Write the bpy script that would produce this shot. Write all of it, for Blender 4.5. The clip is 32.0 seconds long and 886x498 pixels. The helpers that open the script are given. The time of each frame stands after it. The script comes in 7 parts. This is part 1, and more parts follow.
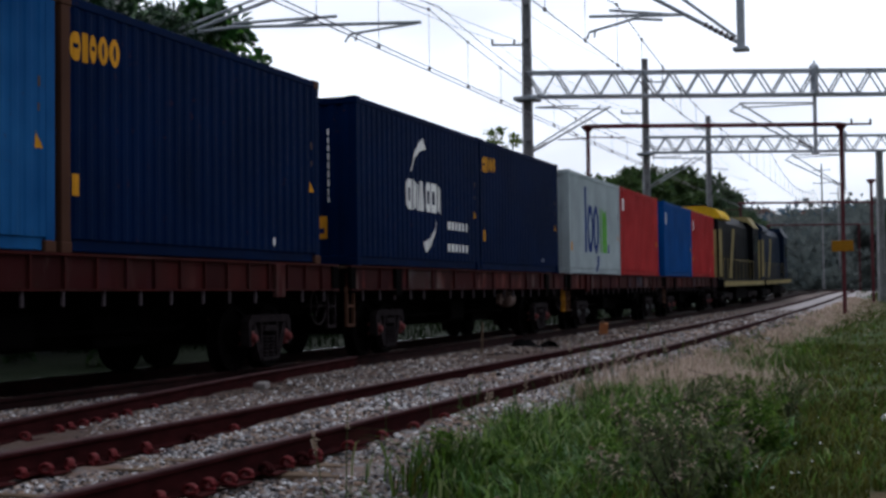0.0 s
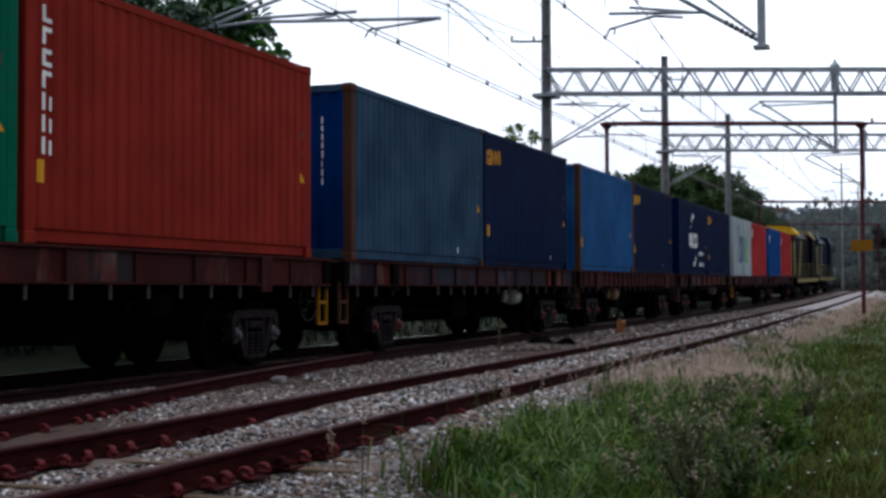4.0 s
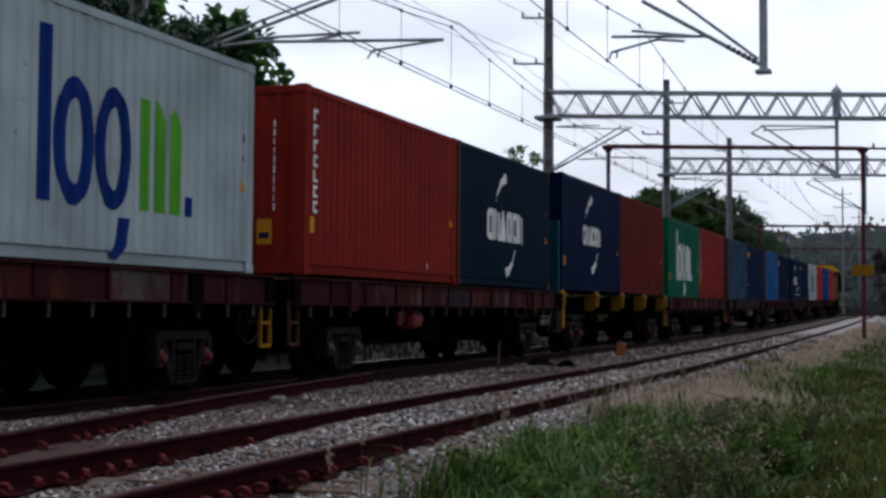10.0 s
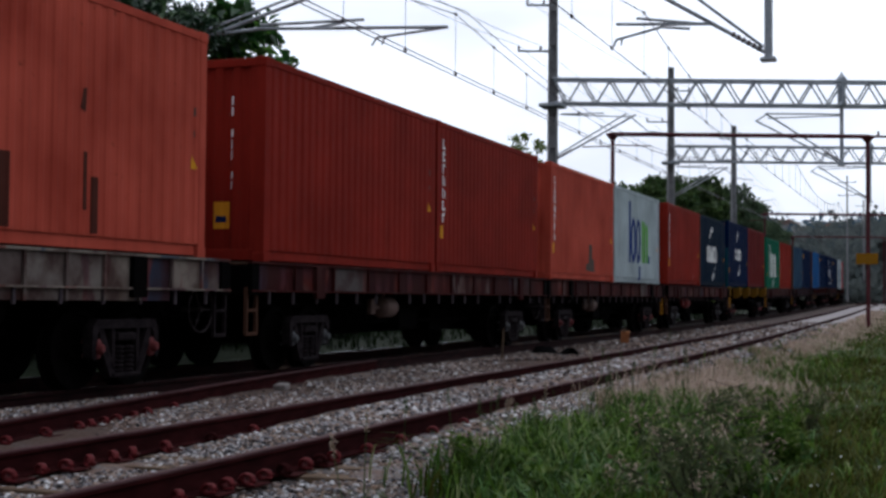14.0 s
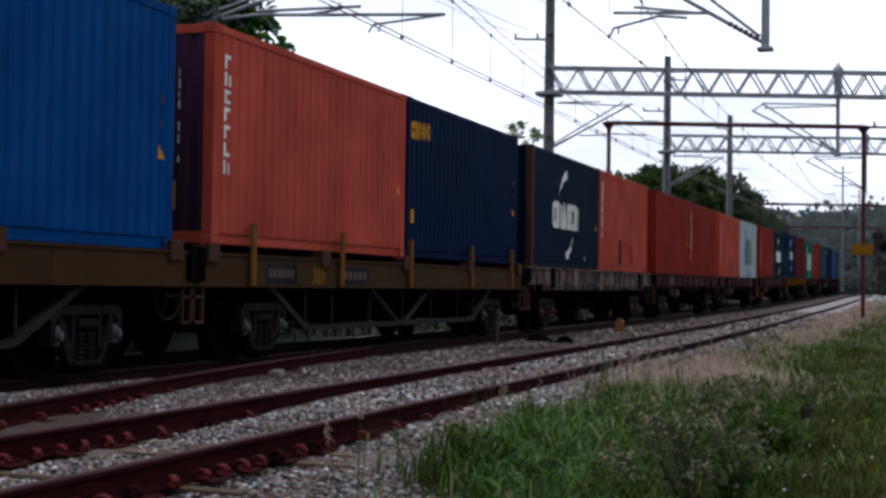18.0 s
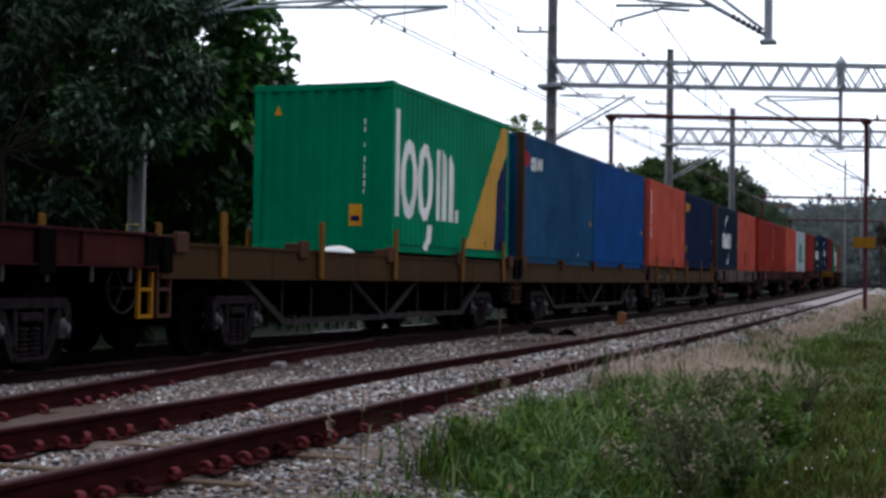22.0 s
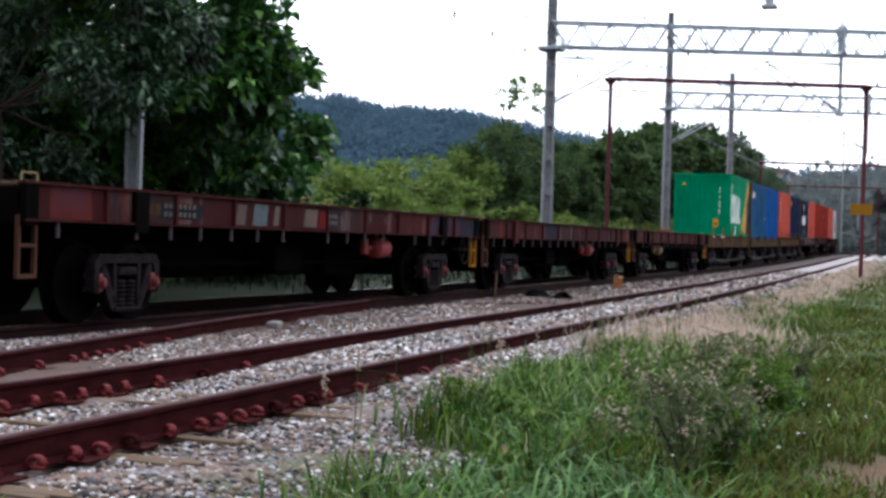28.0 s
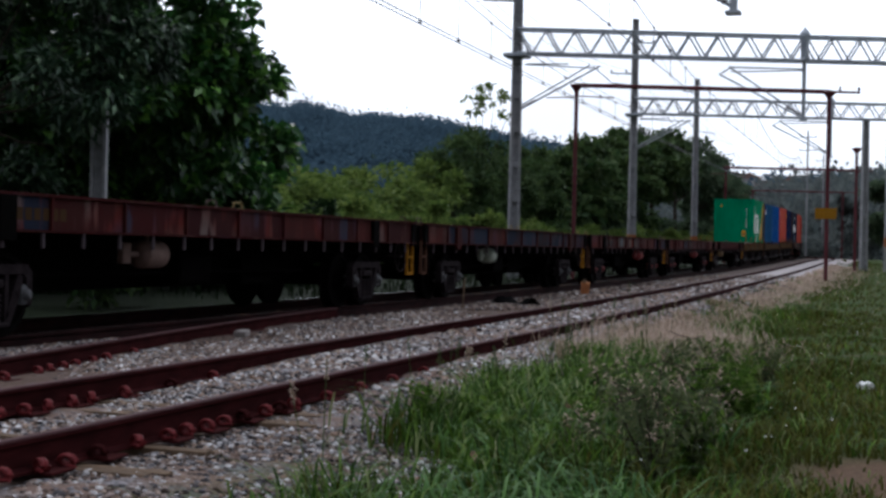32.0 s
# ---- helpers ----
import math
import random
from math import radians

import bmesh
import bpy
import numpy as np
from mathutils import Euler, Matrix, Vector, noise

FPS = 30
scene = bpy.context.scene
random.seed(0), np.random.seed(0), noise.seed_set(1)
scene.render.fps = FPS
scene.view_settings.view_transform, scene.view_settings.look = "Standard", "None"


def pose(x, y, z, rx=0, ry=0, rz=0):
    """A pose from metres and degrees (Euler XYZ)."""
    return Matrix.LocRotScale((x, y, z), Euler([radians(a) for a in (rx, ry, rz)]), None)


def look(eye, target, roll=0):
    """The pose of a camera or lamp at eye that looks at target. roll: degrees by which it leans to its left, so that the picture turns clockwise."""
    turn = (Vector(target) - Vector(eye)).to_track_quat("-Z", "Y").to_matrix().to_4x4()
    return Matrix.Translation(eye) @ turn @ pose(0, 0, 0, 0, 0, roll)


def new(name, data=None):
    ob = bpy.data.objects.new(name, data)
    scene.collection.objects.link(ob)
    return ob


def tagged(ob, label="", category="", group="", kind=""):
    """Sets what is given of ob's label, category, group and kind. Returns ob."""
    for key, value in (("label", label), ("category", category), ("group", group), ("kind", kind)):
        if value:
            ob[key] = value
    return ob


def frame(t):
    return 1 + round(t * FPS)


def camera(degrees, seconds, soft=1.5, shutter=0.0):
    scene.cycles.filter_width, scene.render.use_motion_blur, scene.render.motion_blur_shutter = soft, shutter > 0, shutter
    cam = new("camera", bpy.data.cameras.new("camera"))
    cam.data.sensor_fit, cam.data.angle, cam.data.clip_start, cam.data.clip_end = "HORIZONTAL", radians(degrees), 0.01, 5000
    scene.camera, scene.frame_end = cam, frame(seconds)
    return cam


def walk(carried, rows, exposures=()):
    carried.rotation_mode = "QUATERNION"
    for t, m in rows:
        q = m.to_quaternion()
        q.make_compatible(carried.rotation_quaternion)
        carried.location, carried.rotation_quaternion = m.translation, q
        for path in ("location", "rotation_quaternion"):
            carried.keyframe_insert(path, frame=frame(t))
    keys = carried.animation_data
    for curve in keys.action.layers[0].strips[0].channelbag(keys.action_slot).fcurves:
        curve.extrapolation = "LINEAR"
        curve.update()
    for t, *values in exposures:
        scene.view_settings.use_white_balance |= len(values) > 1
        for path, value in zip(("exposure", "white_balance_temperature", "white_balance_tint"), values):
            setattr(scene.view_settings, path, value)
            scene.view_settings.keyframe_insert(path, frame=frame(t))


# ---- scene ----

# ---------------- camera ----------------
cam = camera(37.17, 32.0, soft=3.0)
EYE = (0.0, 0.0, 1.10)
TURNS = [
    (0, 19.44, 2.07, 0.68), (0.5, 19.99, 1.97, 0.55), (1, 20.48, 2.06, 0.41), (1.5, 20.41, 1.75, 0.56), (2, 20.33, 1.34, 0.46),
    (2.5, 20.52, 1.83, 0.03), (3, 20.02, 1.93, -0.01), (3.5, 20.13, 2.26, 0.05), (4, 20.19, 1.91, 0.16), (4.5, 20.79, 2.21, 0.16),
    (6.5, 20.38, 2.39, -0.12), (7, 20.18, 2.49, -0.11), (7.5, 20.40, 2.48, -0.16), (8, 20.30, 2.59, -0.17), (8.5, 20.42, 2.32, -0.24),
    (9, 20.25, 2.57, -0.21), (9.5, 20.14, 2.93, -0.40), (10, 20.20, 2.82, -0.39), (10.5, 20.42, 3.13, -0.27), (11, 20.25, 2.75, -0.18),
    (11.5, 20.77, 2.51, -0.19), (12, 20.98, 2.20, -0.24), (12.5, 21.10, 2.20, -0.19), (13, 20.47, 2.15, -0.36), (13.5, 20.56, 2.10, -0.50),
    (14, 20.37, 2.28, -0.49), (14.5, 20.58, 2.42, -0.35), (16.5, 20.11, 2.28, -0.55), (17, 19.93, 1.95, -0.69), (17.5, 20.11, 1.73, -0.73),
    (18, 20.16, 1.75, -0.85), (18.5, 19.66, 1.77, -1.05), (19, 19.92, 1.69, -0.88), (19.5, 20.17, 1.63, -0.89), (20, 20.36, 1.28, -1.07),
    (20.5, 20.54, 1.33, -1.04), (21, 20.30, 1.23, -0.98), (21.5, 20.27, 1.32, -0.98), (22, 20.25, 1.43, -0.93), (22.5, 20.53, 1.36, -0.99),
    (23, 21.13, 1.28, -1.11), (23.5, 21.22, 0.80, -1.12), (24, 22.12, 0.66, -1.13), (24.5, 22.76, 0.43, -1.25), (26.5, 22.76, -0.07, -1.42),
    (27, 22.54, 0.12, -1.51), (27.5, 21.52, 0.04, -1.47), (28, 20.11, -0.25, -1.69), (28.5, 18.62, -0.31, -1.78), (29, 18.04, 0.25, -1.64),
    (29.5, 18.22, 0.41, -1.53), (30, 18.59, 0.31, -1.40), (30.5, 18.76, 0.17, -1.21), (31, 18.55, 0.32, -1.20), (31.5, 19.04, 0.08, -1.32),
    (32, 18.70, 0.09, -1.24),
]


def carry():
    walk(cam, [(t, pose(*EYE, 90 + p, r, y)) for t, y, p, r in TURNS],
         exposures=[(t, s - 0.1, 6150, 13) for t, s in (
             (0, -0.05), (1, 0.05), (2, 0.42), (3, 0.52), (4, 0.12), (7, -0.12), (9, 0.05), (10, -0.24), (12, -0.28), (13, -0.05), (14, -0.05), (17, 0.0), (19, 0.13), (20, 0.28), (21, 0.28), (23, 0.22), (24.5, 0.4), (26.0, 1.55), (27, 1.6), (28, 1.26), (29, 0.7), (30, 0.2), (32, 0.15))])


carry()

# ---------------- sky and sun ----------------
world = bpy.data.worlds.new("overcast")
scene.world = world
world.use_nodes = True
wn, wl = world.node_tree.nodes, world.node_tree.links
wn.clear()
w_out = wn.new("ShaderNodeOutputWorld")
w_bg = wn.new("ShaderNodeBackground")
w_sky = wn.new("ShaderNodeTexSky")
w_sky.sky_type = "NISHITA"
w_sky.sun_disc = False
w_sky.sun_elevation = radians(40)
w_sky.sun_rotation = radians(-28)
w_mix = wn.new("ShaderNodeMix")
w_mix.data_type = "RGBA"
w_noise = wn.new("ShaderNodeTexNoise")
w_noise.inputs["Scale"].default_value = 2.2
w_noise.inputs["Detail"].default_value = 5.0
w_map = wn.new("ShaderNodeMapping")
w_map.inputs["Scale"].default_value = (1.0, 1.0, 3.5)
w_co = wn.new("ShaderNodeTexCoord")
w_ramp = wn.new("ShaderNodeMapRange")
w_ramp.inputs["From Min"].default_value = 0.25
w_ramp.inputs["From Max"].default_value = 0.5
w_ramp.inputs["To Min"].default_value = 0.72
w_ramp.inputs["To Max"].default_value = 0.97
wl.new(w_co.outputs["Generated"], w_map.inputs["Vector"])
wl.new(w_map.outputs["Vector"], w_noise.inputs["Vector"])
wl.new(w_noise.outputs["Fac"], w_ramp.inputs["Value"])
wl.new(w_ramp.outputs["Result"], w_mix.inputs["Factor"])
wl.new(w_sky.outputs["Color"], w_mix.inputs["A"])
w_dir = wn.new("ShaderNodeVectorMath")
w_dir.operation = "DOT_PRODUCT"
w_dir.inputs[1].default_value = (-0.22, 0.42, 0.88)
w_glow = wn.new("ShaderNodeMapRange")
w_glow.interpolation_type = "SMOOTHSTEP"
for key, x in (("From Min", -0.4), ("From Max", 0.85), ("To Min", 1.5), ("To Max", 13.5)):
    w_glow.inputs[key].default_value = x
w_cloud = wn.new("ShaderNodeMix")
w_cloud.data_type, w_cloud.blend_type = "RGBA", "MULTIPLY"
w_cloud.inputs["Factor"].default_value = 1.0
w_cloud.inputs["A"].default_value = (0.95, 1.0, 1.075, 1)
wl.new(w_co.outputs["Generated"], w_dir.inputs[0])
wl.new(w_dir.outputs["Value"], w_glow.inputs["Value"])
w_puff = wn.new("ShaderNodeTexNoise")
w_puff.inputs["Scale"].default_value = 4.5
w_puff.inputs["Detail"].default_value = 6.0
w_shade = wn.new("ShaderNodeMapRange")
for key, x in (("From Min", 0.38), ("From Max", 0.58), ("To Min", 0.88), ("To Max", 1.1)):
    w_shade.inputs[key].default_value = x
w_both = wn.new("ShaderNodeMath")
w_both.operation = "MULTIPLY"
wl.new(w_map.outputs["Vector"], w_puff.inputs["Vector"])
wl.new(w_puff.outputs["Fac"], w_shade.inputs["Value"])
wl.new(w_shade.outputs["Result"], w_both.inputs[0])
wl.new(w_glow.outputs["Result"], w_both.inputs[1])
wl.new(w_both.outputs["Value"], w_cloud.inputs["B"])
wl.new(w_cloud.outputs["Result"], w_mix.inputs["B"])
wl.new(w_mix.outputs["Result"], w_bg.inputs["Color"])
w_bg.inputs["Strength"].default_value = 0.1
wl.new(w_bg.outputs["Background"], w_out.inputs["Surface"])

sun_data = bpy.data.lights.new("sun", "SUN")
sun_data.energy, sun_data.angle, sun_data.color = 0.5, radians(25), (1.0, 0.96, 0.9)
sun = new("sun", sun_data)
sun.matrix_world = look((0, 0, 30), (10.8, -20.4, 10.6), 0)


# ---------------- materials ----------------
MATS = {}


def nodes_of(name):
    m = bpy.data.materials.new(name)
    m.use_nodes = True
    n, l = m.node_tree.nodes, m.node_tree.links
    return m, n, l, n["Principled BSDF"]


def noise_node(n, l, vec, scale, detail=4.0, rough=0.55):
    t = n.new("ShaderNodeTexNoise")
    t.inputs["Scale"].default_value = scale
    t.inputs["Detail"].default_value = detail
    t.inputs["Roughness"].default_value = rough
    if vec is not None:
        l.new(vec, t.inputs["Vector"])
    return t.outputs["Fac"]


def stretch(n, l, vec, sx, sy, sz):
    m = n.new("ShaderNodeMapping")
    m.inputs["Scale"].default_value = (sx, sy, sz)
    l.new(vec, m.inputs["Vector"])
    return m.outputs["Vector"]


def span(n, l, val, a, b, lo=0.0, hi=1.0):
    m = n.new("ShaderNodeMapRange")
    for key, x in (("From Min", a), ("From Max", b), ("To Min", lo), ("To Max", hi)):
        m.inputs[key].default_value = x
    l.new(val, m.inputs["Value"])
    return m.outputs["Result"]


def blend(n, l, fac, a, b, mode="MIX"):
    m = n.new("ShaderNodeMix")
    m.data_type, m.blend_type = "RGBA", mode
    for key, x in (("Factor", fac), ("A", a), ("B", b)):
        if isinstance(x, (int, float)):
            m.inputs[key].default_value = x
        elif isinstance(x, tuple):
            m.inputs[key].default_value = (*x, 1)
        else:
            l.new(x, m.inputs[key])
    return m.outputs["Result"]


def own_place(n, l):
    """Object coordinates shifted by each object's random number, so that alike pieces do not repeat; also that number."""
    info = n.new("ShaderNodeObjectInfo").outputs["Random"]
    k = n.new("ShaderNodeMath")
    k.operation = "MULTIPLY"
    k.inputs[1].default_value = 53.0
    l.new(info, k.inputs[0])
    add = n.new("ShaderNodeVectorMath")
    l.new(n.new("ShaderNodeTexCoord").outputs["Object"], add.inputs[0])
    l.new(k.outputs["Value"], add.inputs[1])
    return add.outputs["Vector"], info


def bump(n, l, bsdf, val, strength, distance):
    b = n.new("ShaderNodeBump")
    b.inputs["Strength"].default_value = strength
    b.inputs["Distance"].default_value = distance
    l.new(val, b.inputs["Height"])
    l.new(b.outputs["Normal"], bsdf.inputs["Normal"])


def scaled(c, k):
    return tuple(min(1.0, x * k) for x in c)


def painted(name, c, rust=(0.09, 0.035, 0.018), wear=0.62, rough=0.5, streak=1.0, fade=None):
    """Weathered paint on steel: faded cloudy tone, running streaks, chips of rust."""
    if name in MATS:
        return MATS[name]
    m, n, l, b = nodes_of(name)
    co, info = own_place(n, l)
    big = noise_node(n, l, co, 0.9, 3.0)
    run = noise_node(n, l, stretch(n, l, co, 6.0, 6.0, 0.35), 1.3, 5.0, 0.65)
    fine = noise_node(n, l, co, 9.0, 6.0, 0.7)
    col = blend(n, l, span(n, l, big, 0.3, 0.7), scaled(c, 0.8), scaled(fade or c, 1.22))
    col = blend(n, l, span(n, l, run, 0.5, 0.8, 0.0, 0.5 * streak), col, scaled(c, 0.5))
    col = blend(n, l, span(n, l, run, 0.42, 0.25, 0.0, 0.3 * streak), col, tuple(1.6 * x for x in c))
    chips = n.new("ShaderNodeMath")
    chips.operation = "MULTIPLY"
    l.new(span(n, l, fine, wear, wear + 0.05), chips.inputs[0])
    l.new(span(n, l, big, 0.42, 0.6), chips.inputs[1])
    col = blend(n, l, chips.outputs["Value"], col, tuple(0.5 * (x + y) for x, y in zip(rust, c)))
    col = blend(n, l, span(n, l, info, 0, 1, 0.0, 0.16), col, tuple(0.4 * x + 0.001 for x in c))
    l.new(col, b.inputs["Base Color"])
    l.new(span(n, l, fine, 0.3, 0.8, rough - 0.08, rough + 0.2), b.inputs["Roughness"])
    b.inputs["Specular IOR Level"].default_value = 0.012
    bump(n, l, b, fine, 0.12, 0.01)
    MATS[name] = m
    return m


def patchy(name, tones, rough=0.65, patch=0.7):
    """Paint that differs from panel to panel, as on repaired wagons."""
    if name in MATS:
        return MATS[name]
    m, n, l, b = nodes_of(name)
    co, info = own_place(n, l)
    r = n.new("ShaderNodeValToRGB")
    r.color_ramp.interpolation = "CONSTANT"
    els = r.color_ramp.elements
    for i, (at, c) in enumerate(tones):
        e = els[i] if i < 2 else els.new(at)
        e.position, e.color = at, (*c, 1)
    l.new(info, r.inputs["Fac"])
    big = noise_node(n, l, co, 1.6, 5.0)
    fine = noise_node(n, l, co, 14.0, 6.0, 0.7)
    mid = noise_node(n, l, stretch(n, l, co, 1.0, 1.3, 0.3), 2.4, 3.0)
    tint = n.new("ShaderNodeValToRGB")
    for i, (at, c) in enumerate(((0.0, (0.03, 0.05, 0.085)), (1.0, (0.20, 0.18, 0.165)), (0.5, (0.14, 0.024, 0.017)))):
        e = tint.color_ramp.elements[i] if i < 2 else tint.color_ramp.elements.new(at)
        e.position, e.color = at, (*c, 1)
    l.new(span(n, l, noise_node(n, l, co, 0.9, 1.0), 0.3, 0.7), tint.inputs["Fac"])
    col = blend(n, l, span(n, l, mid, 0.52, 0.57, 0.0, patch), r.outputs["Color"], tint.outputs["Color"])
    col = blend(n, l, span(n, l, big, 0.44, 0.62, 0.0, 0.8), col, (0.035, 0.011, 0.010))
    col = blend(n, l, span(n, l, fine, 0.55, 0.75, 0.0, 0.6), col, (0.03, 0.018, 0.014))
    l.new(col, b.inputs["Base Color"])
    b.inputs["Roughness"].default_value = rough
    b.inputs["Specular IOR Level"].default_value = 0.02
    bump(n, l, b, fine, 0.2, 0.01)
    MATS[name] = m
    return m


def grained(name, a, c, scale=8.0, rough=0.8, strength=0.3, axis=(1, 1, 1), metal=0.0, island=0.0, gloss=0.15):
    """Two tones mixed by fine and coarse grain."""
    if name in MATS:
        return MATS[name]
    m, n, l, b = nodes_of(name)
    co = stretch(n, l, n.new("ShaderNodeTexCoord").outputs["Object"], *axis)
    fine = noise_node(n, l, co, scale, 6.0, 0.65)
    big = noise_node(n, l, co, scale * 0.13, 3.0)
    col = blend(n, l, span(n, l, fine, 0.32, 0.68), a, c)
    col = blend(n, l, span(n, l, big, 0.35, 0.7, 0.0, 0.45), col, scaled(a, 0.55))
    if island:
        g = n.new("ShaderNodeNewGeometry").outputs["Random Per Island"]
        col = blend(n, l, span(n, l, g, 0, 1, 0.0, island), col, scaled(c, 1.6))
    l.new(col, b.inputs["Base Color"])
    b.inputs["Roughness"].default_value = rough
    b.inputs["Metallic"].default_value = metal
    b.inputs["Specular IOR Level"].default_value = gloss
    bump(n, l, b, fine, strength, 0.02)
    MATS[name] = m
    return m


def leafy(name, tones, rough=0.6, trans=0.4, gloss=0.08):
    """Foliage whose tone changes from leaf to leaf and from bough to bough."""
    if name in MATS:
        return MATS[name]
    m, n, l, b = nodes_of(name)
    g = n.new("ShaderNodeNewGeometry").outputs["Random Per Island"]
    r = n.new("ShaderNodeValToRGB")
    for i, (at, c) in enumerate(tones):
        e = r.color_ramp.elements[i] if i < 2 else r.color_ramp.elements.new(at)
        e.position, e.color = at, (*c, 1)
    l.new(g, r.inputs["Fac"])
    co = n.new("ShaderNodeTexCoord").outputs["Object"]
    big = noise_node(n, l, co, 0.45, 2.0)
    col = blend(n, l, span(n, l, big, 0.35, 0.65, 0.0, 0.5), r.outputs["Color"], scaled(tones[0][1], 0.8))
    l.new(col, b.inputs["Base Color"])
    b.inputs["Roughness"].default_value = rough
    b.inputs["Specular IOR Level"].default_value = gloss
    tr = n.new("ShaderNodeBsdfTranslucent")
    l.new(col, tr.inputs["Color"])
    mx = n.new("ShaderNodeMixShader")
    mx.inputs["Fac"].default_value = trans
    l.new(b.outputs["BSDF"], mx.inputs[1])
    l.new(tr.outputs["BSDF"], mx.inputs[2])
    l.new(mx.outputs["Shader"], n["Material Output"].inputs["Surface"])
    MATS[name] = m
    return m


RED = painted("red_oxide_paint", (0.215, 0.020, 0.013))
ORANGE = painted("orange_red_paint", (0.42, 0.062, 0.039), fade=(0.44, 0.077, 0.050))
DARKRED = painted("dark_red_paint", (0.12, 0.012, 0.012))
NAVY = painted("navy_paint", (0.0006, 0.0085, 0.040), streak=0.4)
BLUE = painted("blue_paint", (0.002, 0.054, 0.21), streak=0.6)
DULLBLUE = painted("dull_blue_paint", (0.006, 0.052, 0.135), streak=0.8, fade=(0.012, 0.066, 0.14))
LIGHTBLUE = painted("light_blue_paint", (0.009, 0.078, 0.245), fade=(0.016, 0.095, 0.25))
GREYBLUE = painted("grey_blue_paint", (0.016, 0.046, 0.095), fade=(0.030, 0.068, 0.112))
ROYAL = painted("royal_blue_paint", (0.0015, 0.026, 0.130), streak=0.4)
TEAL = painted("dark_teal_paint", (0.0018, 0.0125, 0.030), streak=0.8)
CRIMSON = painted("crimson_paint", (0.34, 0.022, 0.024), fade=(0.36, 0.030, 0.032))
DULLGREEN = painted("dull_green_paint", (0.003, 0.105, 0.058), streak=0.8)
WHITE = painted("white_paint", (0.36, 0.42, 0.44), streak=0.35)
GREEN = painted("green_paint", (0.0, 0.20, 0.092), streak=0.5)
BROWN = painted("brown_rusty_post", (0.075, 0.036, 0.024))
MARK_WHITE = painted("white_marking", (0.80, 0.80, 0.78), streak=0.2, wear=0.66)
MARK_YELLOW = painted("yellow_marking", (0.60, 0.27, 0.02), streak=0.3, wear=0.7)
MARK_BLUE = painted("blue_marking", (0.008, 0.030, 0.17), streak=0.3, wear=0.7)
MARK_GREEN = painted("green_marking", (0.10, 0.36, 0.03), streak=0.3, wear=0.7)
MARK_RED = painted("red_marking", (0.42, 0.02, 0.03), streak=0.3, wear=0.7)
MARK_NAVY = painted("navy_marking", (0.012, 0.018, 0.07), streak=0.3, wear=0.7)
STRIPE_YELLOW = painted("yellow_band", (0.56, 0.30, 0.06), streak=0.9, wear=0.6)
YELLOW = painted("yellow_fitting", (0.30, 0.135, 0.012), wear=0.55)
OCHRE = painted("ochre_frame_paint", (0.050, 0.028, 0.013), wear=0.55)
SILL = patchy("patched_wagon_paint", [(0.0, (0.036, 0.0075, 0.008)), (0.40, (0.055, 0.011, 0.010)), (0.62, (0.014, 0.018, 0.032)),
                                      (0.68, (0.028, 0.007, 0.008)), (0.93, (0.085, 0.072, 0.070)), (0.96, (0.025, 0.020, 0.022))], patch=0.5)
SILL_RED = patchy("plain_wagon_paint", [(0.0, (0.036, 0.0070, 0.0075)), (0.4, (0.046, 0.0095, 0.009)), (0.8, (0.028, 0.0062, 0.0066))], patch=0.12)
SILL_GREY = patchy("grey_wagon_paint", [(0.0, (0.17, 0.145, 0.13)), (0.4, (0.11, 0.085, 0.078)), (0.7, (0.030, 0.034, 0.055)),
                                        (0.78, (0.20, 0.165, 0.14))])
SILL_BLUE = patchy("dark_blue_wagon_paint", [(0.0, (0.010, 0.015, 0.028)), (0.45, (0.016, 0.022, 0.038)), (0.66, (0.060, 0.012, 0.010)), (0.74, (0.13, 0.028, 0.014)), (0.80, (0.012, 0.015, 0.022))], patch=0.3)
SEAT = painted("pale_yellow_fitting", (0.24, 0.19, 0.09), wear=0.55)
# Black steel that also holds the shade below the wagons in its colour.
SOOT_SHADE = grained("sooty_shaded_steel", (0.0012, 0.001, 0.001), (0.0035, 0.0028, 0.0028), 12, 0.9, gloss=0.02)
POCKET = grained("grey_stake_pocket", (0.040, 0.030, 0.036), (0.085, 0.066, 0.075), 14, 0.8)
BOGIE = grained("bogie_steel", (0.006, 0.0045, 0.005), (0.026, 0.019, 0.021), 14, 0.85, gloss=0.04)
TRUSS = grained("truss_steel", (0.014, 0.011, 0.0115), (0.048, 0.038, 0.040), 14, 0.8, gloss=0.05)
# Wheel colour lowered to near-black for the shade under the train.
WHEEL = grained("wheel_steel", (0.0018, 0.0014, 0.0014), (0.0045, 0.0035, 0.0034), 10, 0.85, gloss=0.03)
DECK = grained("deck_plank", (0.06, 0.035, 0.022), (0.11, 0.07, 0.05), 7, 0.85, axis=(1, 0.2, 1))
RAIL = grained("rusty_rail", (0.015, 0.0030, 0.0034), (0.042, 0.0085, 0.0088), 10, 0.85, axis=(1, 0.3, 1), gloss=0.02)
# Main line rail, darkened in colour for the shade of the train.
SHADERAIL = grained("train_shade_rail", (0.008, 0.004, 0.004), (0.030, 0.010, 0.010), 10, 0.8, axis=(1, 0.3, 1), gloss=0.04)
ROCK = grained("dull_stone", (0.16, 0.14, 0.13), (0.28, 0.25, 0.24), 12, 0.9)
POLISHED = grained("polished_rail_head", (0.26, 0.24, 0.24), (0.42, 0.40, 0.40), 12, 0.2, axis=(1, 0.1, 1), metal=1.0, strength=0.05)
